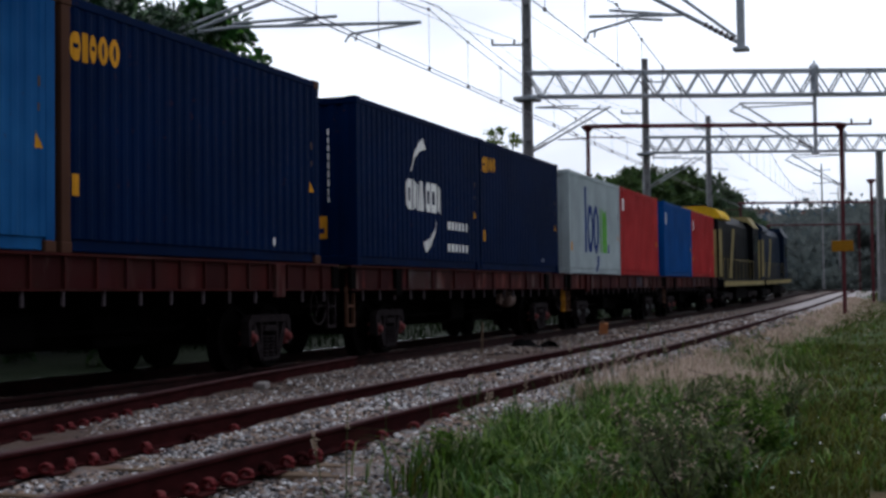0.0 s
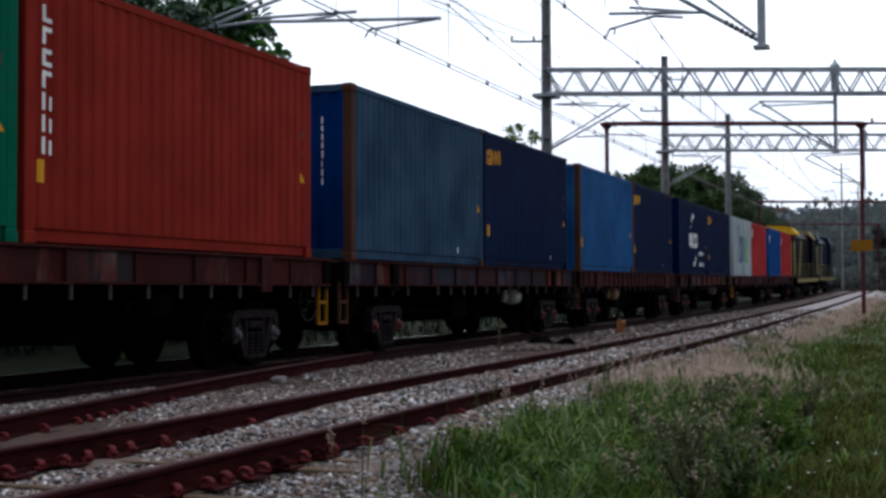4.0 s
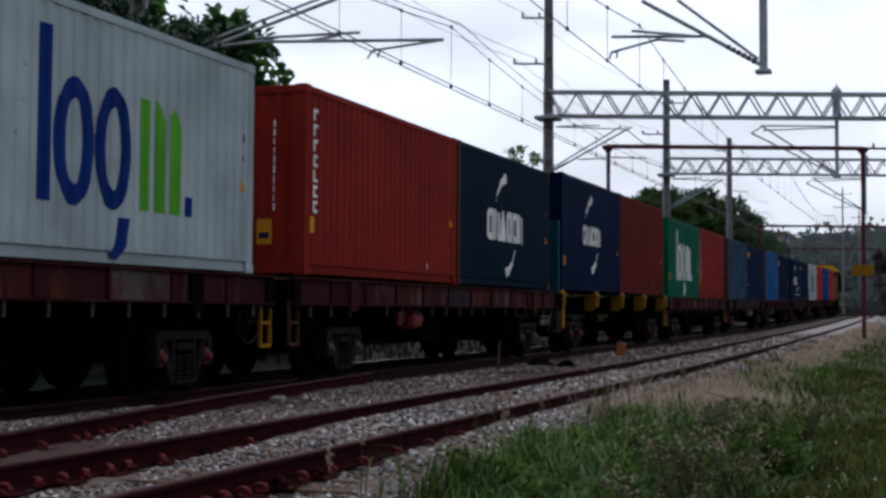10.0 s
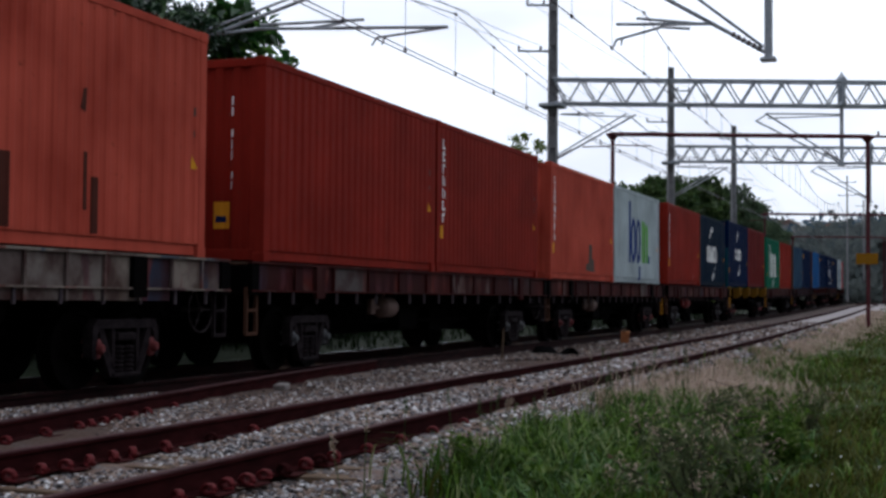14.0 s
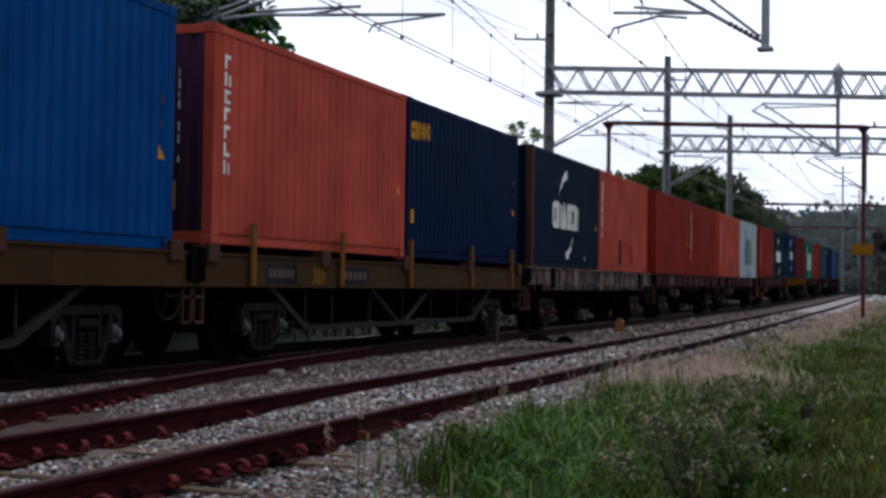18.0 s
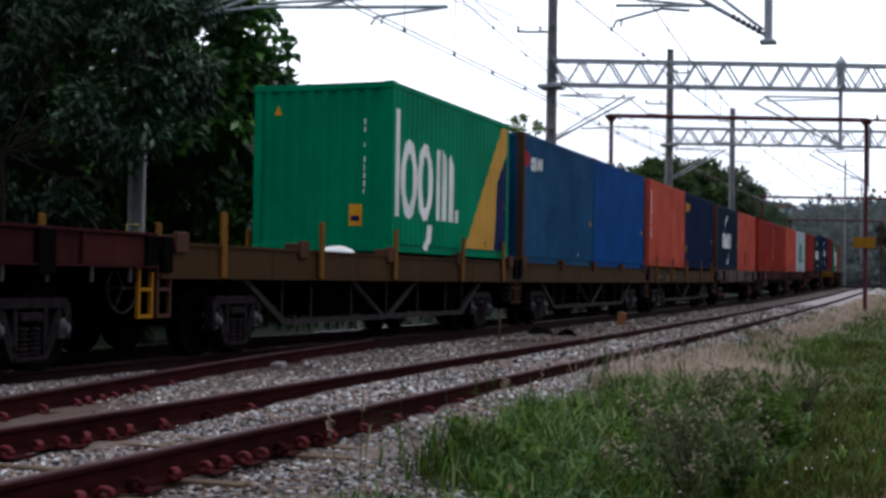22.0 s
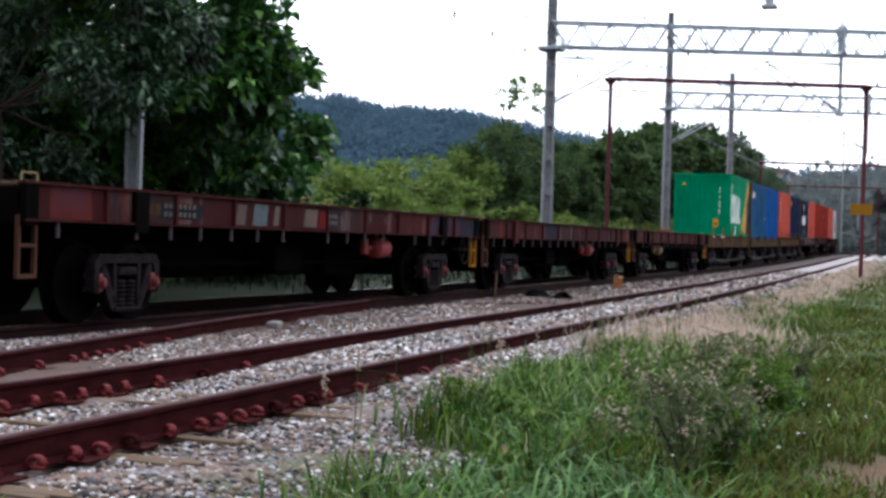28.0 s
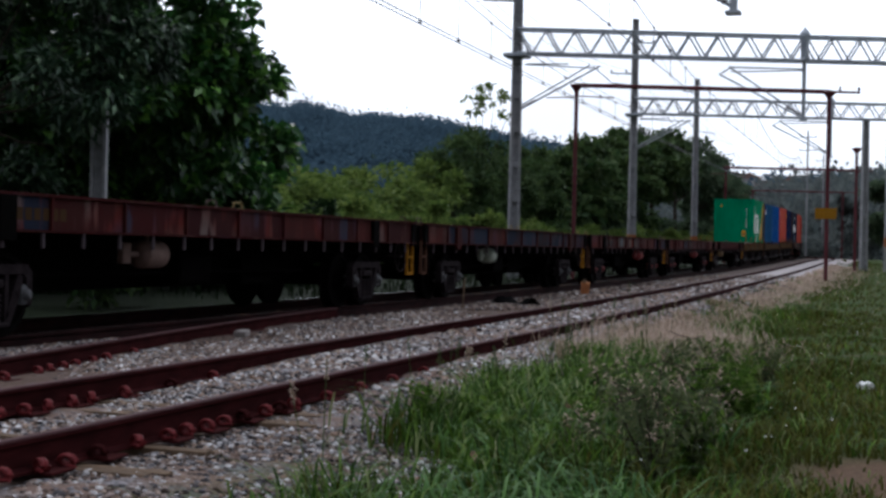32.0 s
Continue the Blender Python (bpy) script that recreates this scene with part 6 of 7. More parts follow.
# ---------------- ballast stones ----------------
def stones():
    rng = np.random.default_rng(12)
    t = (1 + 5 ** 0.5) / 2
    ico = np.array([(-1, t, 0), (1, t, 0), (-1, -t, 0), (1, -t, 0), (0, -1, t), (0, 1, t), (0, -1, -t), (0, 1, -t), (t, 0, -1), (t, 0, 1), (-t, 0, -1), (-t, 0, 1)]) / 1.9
    fc = np.array([(0, 11, 5), (0, 5, 1), (0, 1, 7), (0, 7, 10), (0, 10, 11), (1, 5, 9), (5, 11, 4), (11, 10, 2), (10, 7, 6), (7, 1, 8), (3, 9, 4), (3, 4, 2), (3, 2, 6), (3, 6, 8),
                   (3, 8, 9), (4, 9, 5), (2, 4, 11), (6, 2, 10), (8, 6, 7), (9, 8, 1)])
    heaps = [[[], [], 0], [[], [], 0], [[], [], 0]]
    for y0, y1, x0, x1, n, size in ((-4.0, 3.0, -7.6, -2.0, 12000, 0.022), (3.0, 9.0, -7.6, -1.9, 33000, 0.0160), (9.0, 16.0, -8.1, -2.3, 31000, 0.0190), (16.0, 30.0, -8.2, -2.9, 20000, 0.027), (30.0, 60.0, -8.3, -3.0, 8000, 0.04),
                                    (6.0, 30.0, -11.3, -9.9, 3000, 0.03), (5.0, 20.0, -8.15, -6.4, 14000, 0.018), (6.0, 24.0, -9.9, -8.2, 3000, 0.03)):
        x, y = rng.uniform(x0, x1, n), rng.uniform(y0, y1, n)
        edge = edge_of(y) + 0.1
        bare = np.sin(x * 1.7 + 0.4 * y) + np.sin(y * 0.9 - x * 0.6) + rng.normal(0, 0.5, n)
        keep = (x < edge + rng.normal(0, 0.2, n)) & (bare > np.where((x < NEAR_B(y) - 0.1) & (y < 24), np.where(x < np.where(y < 19.4, TURNOUT(y), -99), -0.35, -0.3), -1.25))
        for f in (NEAR_A, NEAR_B, MAIN_A, TURNOUT):
            keep &= (np.abs(x - f(y)) > 0.085) | ((f is TURNOUT) & ((y > 19.4) | (y < 0.8)))
        x, y = x[keep], y[keep]
        m = len(x)
        r = size * rng.uniform(0.55, 1.45, m)
        z = land(x, y) + r * 0.25
        ang = rng.uniform(0, 2 * np.pi, (m, 2))
        c, s, c2, s2 = np.cos(ang[:, 0]), np.sin(ang[:, 0]), np.cos(ang[:, 1]), np.sin(ang[:, 1])
        p = ico[None] * (1 + rng.uniform(-0.28, 0.28, (m, 12, 1))) * r[:, None, None] * np.stack([rng.uniform(0.8, 1.3, m), rng.uniform(0.8, 1.3, m), rng.uniform(0.45, 0.8, m)], -1)[:, None]
        q = np.stack([p[..., 0] * c[:, None] - p[..., 1] * s[:, None], p[..., 0] * s[:, None] + p[..., 1] * c[:, None], p[..., 2]], -1)
        q = np.stack([q[..., 0], q[..., 1] * (0.85 + 0.15 * c2[:, None]) - q[..., 2] * 0.5 * s2[:, None], q[..., 2] * (0.85 + 0.15 * c2[:, None]) + q[..., 1] * 0.5 * s2[:, None]], -1)
        q = q + np.stack([x, y, z], -1)[:, None]
        chance = np.where(x < NEAR_B(y) - 0.15, np.interp(y, [6, 14, 24], [0.45, 0.65, 0.85]), np.interp(y, [5, 9, 14, 24], [0.45, 0.2, 0.25, 0.5]))
        # Stones below the train get the colour that holds its shade.
        in_shade = x < np.interp(y, [6, 12], [-7.9, -8.15])
        brown = (rng.random(m) < chance) & ~in_shade
        for heap, pick in zip(heaps, (~brown & ~in_shade, brown, in_shade)):
            k = int(pick.sum())
            heap[0].append(q[pick].reshape(-1, 3))
            heap[1].append((fc[None] + 12 * np.arange(k)[:, None, None]).reshape(-1, 3) + heap[2])
            heap[2] += 12 * k
    for (vs, fs, _), material, label in zip(heaps, (STONE, EARTHY, SHADE_STONE), ("loose grey and white crushed ballast stones", "dirty brown ballast stones between the tracks", "ballast stones under the train, blackened by painted shade")):
        tagged(new("ballast", big_mesh("ballast", np.concatenate(vs), np.concatenate(fs), material)), label, "ballast", kind="stuff")


stones()


# ---------------- leaves ----------------
def leaf_cloud(p, n, length, width, rng, droop=0.35, fold=0.25):
    """Leaves of two folded halves at points p, pointing along n."""
    m = len(p)
    n = n + rng.normal(0, 0.45, n.shape)
    n[:, 2] -= droop
    n /= np.linalg.norm(n, axis=1)[:, None]
    up = rng.normal(0, 0.6, n.shape) + np.array([0, 0, 1.0])
    side = np.cross(n, up)
    side /= np.linalg.norm(side, axis=1)[:, None] + 1e-6
    nor = np.cross(side, n)
    L = length * rng.uniform(0.6, 1.25, m)[:, None]
    W = width * rng.uniform(0.7, 1.2, m)[:, None]
    mid = p + n * L * 0.45
    a, b = mid + side * W * 0.5 + nor * W * fold, mid - side * W * 0.5 + nor * W * fold
    tip = p + n * L - np.array([0, 0, 1.0]) * L * 0.12
    v = np.stack([p, a, tip, b], 1).reshape(-1, 3)
    i = 4 * np.arange(m)[:, None]
    return v, np.concatenate([i + [0, 1, 2], i + [0, 2, 3]], 1).reshape(-1, 3)


def crown_points(lobes, count, rng, spread, per):
    """Sprigs gathered on the upper shells of many boughs."""
    L0 = np.array(lobes)
    size = L0[:, 3] * L0[:, 4] + L0[:, 4] * L0[:, 5] + L0[:, 3] * L0[:, 5]
    boughs = max(12, count // 26)
    w = rng.choice(len(lobes), boughs, p=size / size.sum())
    d = rng.normal(0, 1, (boughs, 3))
    d /= np.linalg.norm(d, axis=1)[:, None]
    centre = L0[w, :3] + d * L0[w, 3:] * rng.uniform(0.45, 1.0, boughs)[:, None]
    radius = (L0[w, 3:].mean(1) * rng.uniform(0.22, 0.42, boughs)).clip(spread * 1.2, None)
    pick = rng.integers(0, boughs, count)
    e = rng.normal(0, 1, (count, 3))
    e[:, 2] = np.abs(e[:, 2]) * 0.9 - 0.25
    e = e + d[pick] * 0.8
    e /= np.linalg.norm(e, axis=1)[:, None]
    c = centre[pick] + e * (radius[pick] * rng.uniform(0.55, 1.08, count))[:, None] * np.array([1.15, 1.15, 0.75])
    p = np.repeat(c, per, 0) + rng.normal(0, spread * 0.42, (count * per, 3))
    n = np.repeat(e, per, 0) * 0.9 + rng.normal(0, 0.45, (count * per, 3))
    return p, n


def tree(name, label, category, base, lobes, count, per, leaf, width, material, seed, trunk=0.22, droop=0.35, spread=0.3, group="", roof=None):
    rng = np.random.default_rng(seed)
    x, y = base
    z0 = float(land(x, y)) - 0.1
    t = thing(name, label, category, group)
    p, n = crown_points(lobes, count, rng, spread, per)
    keep = p[:, 2] > land(p[:, 0], p[:, 1]) + 0.05
    if roof:
        along = p[:, 1] * 19.0 / np.abs(p[:, 0])
        top_at = np.interp(along, roof[0], roof[1])
        rag = 0.35 * np.sin(along * 4.1) + 0.3 * np.sin(along * 9.7 + p[:, 0])
        sprig = np.repeat(rng.random(count), per)
        keep &= (p[:, 2] < top_at + rag) & ((p[:, 2] < top_at - 2.4) | (sprig < np.interp(along, [31, 36], [0.65, 0.5])))
    v, f = leaf_cloud(p[keep], n[keep], leaf, width, rng, droop)
    ob = new("crown", big_mesh("crown", v, f, material))
    ob.parent = t
    if trunk > 0:
        top = max(l[2] for l in lobes)
        fork = Vector((x, y, z0 + (top - z0) * 0.5))
        s = Shape().rod((x, y, z0), (x + 0.08, y, z0 + (fork.z - z0) * 0.5), trunk, 10, trunk * 0.8).rod((x + 0.08, y, z0 + (fork.z - z0) * 0.5), fork, trunk * 0.8, 10, trunk * 0.62)
        part("trunk", s, BARK, t)
        for l in lobes[:7]:
            e = Vector(l[:3])
            m = fork.lerp(e, 0.5) + Vector((0, 0, -0.2))
            part("limb", Shape().rod(fork, m, trunk * 0.5, 8, trunk * 0.32).rod(m, e, trunk * 0.32, 7, trunk * 0.1), BARK, t)
    return t


def lobes_about(cx, cy, cz, rx, ry, rz, n, seed, k=0.5):
    rng = random.Random(seed)
    out = [(cx, cy, cz, rx * 0.7, ry * 0.7, rz * 0.7)]
    for _ in range(n):
        a, b = rng.uniform(0, 2 * math.pi), rng.uniform(-0.8, 1.0)
        q = math.sqrt(max(0.0, 1 - b * b * 0.8))
        out.append((cx + rx * 0.66 * math.cos(a) * q, cy + ry * 0.66 * math.sin(a) * q, cz + rz * 0.66 * b, rx * k * rng.uniform(0.6, 1), ry * k * rng.uniform(0.6, 1), rz * k * rng.uniform(0.6, 1)))
    return out


def stout(lobes, z, k_up, k_down):
    """Draws the boughs above a height back along the line and those below it forward."""
    return [(l[0], l[1] - (k_up * (l[2] - z) if l[2] > z else -k_down * (z - l[2])), *l[2:]) for l in lobes]


tree("broadleaf_tree", "large dark green broad-leaved tree beside the railway", "tree", (-21.0, 33.0), stout(lobes_about(-19.8, 31.8, 5.2, 3.9, 6.0, 5.2, 18, 3, 0.42), 4.6, 1.0, 0.5) + [(-19.0, 36.3, 3.4, 1.6, 1.7, 1.5), (-19.2, 36.8, 1.8, 1.5, 1.6, 1.4), (-19.2, 34.0, 2.2, 1.6, 2.2, 1.6)], 4300, 8, 0.42, 0.27, LEAF_DARK, 21, 0.3, 0.5, 0.42, roof=((20, 31.3, 31.8, 32.6, 35, 36.6, 38.2, 41, 43), (8.9, 8.5, 6.8, 8.8, 8.6, 7.9, 6.9, 4.3, 2.6)))
tree("drooping_tree", "tall tree with drooping pale green leaves", "tree", (-20.5, 20.5), lobes_about(-19.2, 20.8, 5.4, 3.7, 6.4, 6.2, 18, 5, 0.42), 1750, 22, 0.30, 0.082, LEAF_PALE, 22, 0.2, 0.75, 0.30)
# Last two lobes are added leaves in place of the pole's shaded left face.
tree("leaning_tree", "young leafy tree leaning over the near catenary pole", "tree", (-17.4, 21.6), [(-14.7, 23.2, 6.4, 0.9, 1.3, 1.0), (-14.6, 22.4, 5.6, 0.8, 1.5, 1.0), (-15.4, 25.0, 6.0, 0.8, 0.9, 1.1), (-15.6, 22.0, 7.4, 0.7, 1.0, 0.8), (-14.8, 21.9, 4.2, 0.6, 1.2, 1.0), (-15.3, 22.4, 3.0, 0.4, 0.6, 1.2), (-15.35, 22.5, 4.6, 0.4, 0.6, 1.2)], 720, 10, 0.26, 0.09, LEAF_PALE, 25, 0.06, 0.6, 0.3)
# Backing trees added to keep gaps dark and hold off light from the left.
tree("shade_tree", "tree added behind the trackside trees as a dark backing", "tree", (-27.0, 26.0), lobes_about(-26.5, 25.0, 6.5, 4.0, 11.0, 6.5, 12, 7, 0.5), 2600, 8, 0.5, 0.3, LEAF_SHADED, 23, 0.3, 0.3, 0.5)
tree("shade_tree", "tree added behind the trackside trees as a dark backing", "tree", (-22.0, 8.0), lobes_about(-22.5, 7.0, 5.5, 4.0, 8.0, 6.0, 10, 8, 0.5), 1800, 8, 0.5, 0.3, LEAF_SHADED, 24, 0.3, 0.3, 0.5)
tree("shade_tree", "tree added behind the trackside trees as a dark backing", "tree", (-27.0, 37.0), lobes_about(-26.5, 36.5, 4.0, 2.5, 7.0, 4.2, 10, 9, 0.5) + [(-24.8, 42.5, 3.6, 1.3, 2.2, 2.4), (-24.8, 45.0, 2.6, 1.3, 1.8, 2.0)], 2500, 8, 0.5, 0.3, LEAF_SHADED, 26, 0.3, 0.3, 0.5)
# Bush row added as a light block; its nearest bushes are unseen.
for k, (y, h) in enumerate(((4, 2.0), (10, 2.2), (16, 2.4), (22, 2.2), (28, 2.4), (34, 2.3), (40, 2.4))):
    tree("undergrowth_bush", "undergrowth row added below the trackside trees to block light", "bush", (-19.0, y), lobes_about(-18.9, y, 0.9, 1.5, 3.6, h * 0.75, 6, 30 + k, 0.5), 700, 7, 0.28, 0.15, LEAF_SHADED, 40 + k, 0, 0.3, 0.25,
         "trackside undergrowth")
tree("undergrowth_bush", "low leafy bush at the foot of the near catenary pole", "bush", (-14.7, 23.0), lobes_about(-14.7, 23.0, 0.35, 0.7, 1.1, 0.6, 5, 39, 0.5), 260, 7, 0.22, 0.12, LEAF_SCRUB, 49, 0, 0.3, 0.2, "trackside undergrowth")
HEDGE = ((50, 3.6, 0), (55, 4.9, 0), (60, 5.9, 0), (66, 6.4, 0), (72, 7.2, 0), (77.5, 8.4, 1), (82.5, 9.4, 1), (88, 9.6, 1), (94, 9.0, 1), (101, 8.0, 0))
for k, (y, h, dark) in enumerate(HEDGE):
    tree("bush", ("dark green tall bush" if dark else "yellowish green feathery bush") + " along the railway boundary", "bush", (-26.0, y), lobes_about(-26.0, y, h * 0.46, 3.2, 4.6, h * 0.52, 10, 60 + k, 0.46),
         1150, 7, 0.42, 0.16, LEAF_SCRUB if dark else LEAF_BUSH, 70 + k, 0.12, 0.25, 0.4, "boundary bushes")
for k, y in enumerate(range(46, 190, 9)):
    tree("low_bush", "low yellowish green scrub beside the line", "bush", (-20.5, y), lobes_about(-20.6 - 0.012 * y, y, 1.1 + 0.006 * y, 1.8, 5.0, 1.6 + 0.004 * y, 6, 90 + k, 0.5), 480, 6, 0.42, 0.16, LEAF_BUSH, 100 + k, 0, 0.2, 0.3,
         "scrub beside the line")
for k, (y, h) in enumerate(((104, 9.6), (114, 11.0), (126, 12.0), (139, 14.2), (154, 16.4), (172, 17.4), (192, 17.0), (214, 15.6), (240, 13.5))):
    tree("umbrella_tree", "dark spreading tree with a flat rounded crown", "tree", (-26.5, y), lobes_about(-26.5, y, h - 3.4 - 0.01 * y, 5.2, 6.0 + 0.045 * y, 3.4 + 0.006 * y, 16, 130 + k, 0.5), 1700, 7, 0.75, 0.4, LEAF_SCRUB if k < 5 else LEAF_THIN_HAZE, 140 + k, 0.3, 0.2, 0.6,
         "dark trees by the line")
    tree("low_tree", "dark scrubby growth below the spreading trees", "bush", (-25.0, y), lobes_about(-25.5, y + 3, 2.6, 3.5, 8.0, 3.4, 8, 160 + k, 0.5), 600, 7, 0.6, 0.25, LEAF_THIN_HAZE, 170 + k, 0, 0.2, 0.5, "dark growth by the line")
tree("slender_tree", "slender tree with a small feathery top", "tree", (-25.8, 84.0), [(-26.2, 83.3, 10.9, 0.6, 0.6, 0.5), (-25.2, 84.6, 11.3, 0.6, 0.6, 0.4), (-24.6, 86.0, 10.6, 0.4, 0.5, 0.3), (-25.9, 84.2, 11.9, 0.4, 0.6, 0.3)], 60, 6, 0.42, 0.2, LEAF_BUSH, 180,
     0.1, 0.3, 0.25)
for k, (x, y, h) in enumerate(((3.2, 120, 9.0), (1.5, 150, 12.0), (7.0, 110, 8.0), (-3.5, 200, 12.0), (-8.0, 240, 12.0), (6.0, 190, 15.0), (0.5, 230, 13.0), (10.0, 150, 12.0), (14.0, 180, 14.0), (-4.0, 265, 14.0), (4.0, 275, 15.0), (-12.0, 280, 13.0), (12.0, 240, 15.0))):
    tree("far_tree", "far green tree beyond the curve", "tree", (x, y), lobes_about(x, y, h * 0.55, h * 0.34, h * 0.34, h * 0.42, 9, 200 + k, 0.45), 800, 6, 0.7, 0.35, LEAF_THIN_HAZE if y < 160 else LEAF_GREY_HAZE, 210 + k, 0.2, 0.2, 0.5, "far trees")


# ---------------- hills and far houses ----------------
def far_wood(name, label, ridge, depth, count, leaf, material, seed):
    """A wooded slope: ridge is a row of (x, y, top)."""
    rng = np.random.default_rng(seed)
    r = np.array(ridge, float)
    u = np.linspace(0, len(r) - 1, 90)
    top = np.stack([np.interp(u, np.arange(len(r)), r[:, k]) for k in range(3)], -1)
    rows = []
    for j, fall in enumerate((1.0, 0.93, 0.7, 0.4, 0.0)):
        q = top.copy()
        q[:, 1] -= depth * (0.0, 0.15, 0.45, 0.75, 1.0)[j]
        q[:, 2] = top[:, 2] * fall * 0.96 - (2.0 if fall == 0 else 0)
        rows.append(q)
    v = np.stack(rows, 0).reshape(-1, 3)
    i = (np.arange(4)[:, None] * 90 + np.arange(89)[None]).reshape(-1, 1)
    hill = new(name, big_mesh(name, v, (i + [0, 1, 91, 90]).reshape(-1, 4), LEAF_BLUE_HAZE, True))
    tagged(hill, label, "hill", kind="structure")
    hill.data.materials[0] = material
    a = rng.uniform(0, len(r) - 1, count)
    f = rng.uniform(0, 1.0, count) ** 1.2
    base = np.stack([np.interp(a, np.arange(len(r)), r[:, k]) for k in range(3)], -1)
    h = rng.uniform(0.5, 1.0, count) * leaf * 3.0
    base[:, 1] -= depth * f
    base[:, 2] = base[:, 2] * np.interp(f, [0, 0.15, 0.45, 0.75, 1], [1, 0.93, 0.7, 0.4, 0]) * 0.96
    per = 44
    p = np.repeat(base, per, 0)
    g = rng.normal(0, 1, (len(p), 3))
    p = p + g * np.repeat(np.stack([h * 0.26, h * 0.26, h * 0.4], -1), per, 0)
    vv, ff = leaf_cloud(p, g, leaf, leaf * 0.6, rng, 0.1)
    w = new(name + "_canopy", big_mesh(name + "_canopy", vv, ff, material))
    tagged(w, "woodland canopy on a far hill, haze in its colour", "woodland", kind="stuff")


far_wood("wooded_hill", "far wooded hill with blue haze in its colour", [(-700, 560, 95), (-520, 590, 90), (-380, 600, 82), (-280, 600, 74), (-247, 600, 67), (-217, 600, 65), (-199, 600, 62), (-160, 600, 54), (-120, 620, 46), (-60, 640, 36)], 160, 4600, 1.9, LEAF_BLUE_HAZE, 301)
far_wood("town_hill", "far hillside with trees and houses", [(-90, 380, 16), (-50, 360, 15), (-28, 330, 14), (-20, 310, 14.5), (-10, 310, 16), (0, 310, 17), (14, 320, 21), (60, 340, 27), (140, 360, 32)], 110, 1700, 1.9, LEAF_GREY_HAZE, 302)
far_wood("town_ridge", "far ridge with scattered houses", [(-160, 640, 42), (-110, 630, 40), (-60, 620, 37), (0, 620, 39), (60, 620, 43), (160, 640, 48)], 120, 500, 2.6, LEAF_BLUE_HAZE, 303)


def house(x, y, z, w, d, h, seed):
    rng = random.Random(seed)
    t = thing("house", "small pale house on the far hillside", "house", "houses on the far hillside", at=pose(x, y, z, 0, 0, rng.uniform(-20, 20)))
    part("wall", cached(f"house_wall|{w}{d}{h}", lambda: Shape().box(-w / 2, w / 2, -d / 2, d / 2, -2, h)), PLASTER, t)
    part("roof", cached(f"house_roof|{w}{d}{h}", lambda: Shape().prism([(-w / 2 - 0.4, h), (0, h + w * 0.25), (w / 2 + 0.4, h)], "y", -d / 2 - 0.4, d / 2 + 0.4)), ROOFTILE, t)
    for k in range(3):
        part("window", cached("house_window", lambda: Shape().box(-0.5, 0.5, -0.06, 0.0, -0.6, 0.6)), GLASSY, t, at=pose(-w / 3 + k * w / 3, -d / 2, h * 0.55))


rh = random.Random(17)
for k in range(34):
    x = rh.uniform(-110, 40)
    d = rh.uniform(0, 60)
    house(x, 610 - d, 36.5 - d * 0.22 + x * 0.03, rh.choice((6, 8, 10)), 7, rh.choice((3.2, 5.6)), k)


# ---------------- grass and weeds ----------------
def blades(name, label, x, y, height, width, material, rng, lean=0.5, category="grass"):
    m = len(x)
    z = land(x, y) - 0.02
    a = rng.uniform(0, 2 * np.pi, m)
    d = np.stack([np.cos(a), np.sin(a)], -1)
    s = np.stack([-d[:, 1], d[:, 0]], -1)
    bend = height * lean * rng.uniform(0.2, 1.4, m)
    vs = []
    for u, w in ((0.0, 0.8), (0.4, 1.0), (0.75, 0.75)):
        c = np.stack([x + d[:, 0] * bend * u ** 2, y + d[:, 1] * bend * u ** 2, z + height * (u - 0.25 * lean * u ** 3)], -1)
        off = np.concatenate([s * (width * w / 2)[:, None], np.zeros((m, 1))], 1)
        vs += [c - off, c + off]
    tip = np.stack([x + d[:, 0] * bend, y + d[:, 1] * bend, z + height * (1 - 0.35 * lean)], -1)
    v = np.stack(vs + [tip], 1).reshape(-1, 3)
    i = 7 * np.arange(m)[:, None]
    f = np.concatenate([i + [0, 1, 3], i + [0, 3, 2], i + [2, 3, 5], i + [2, 5, 4], i + [4, 5, 6]], 1).reshape(-1, 3)
    ob = new(name, big_mesh(name, v, f, material))
    tagged(ob, label, category, kind="stuff")


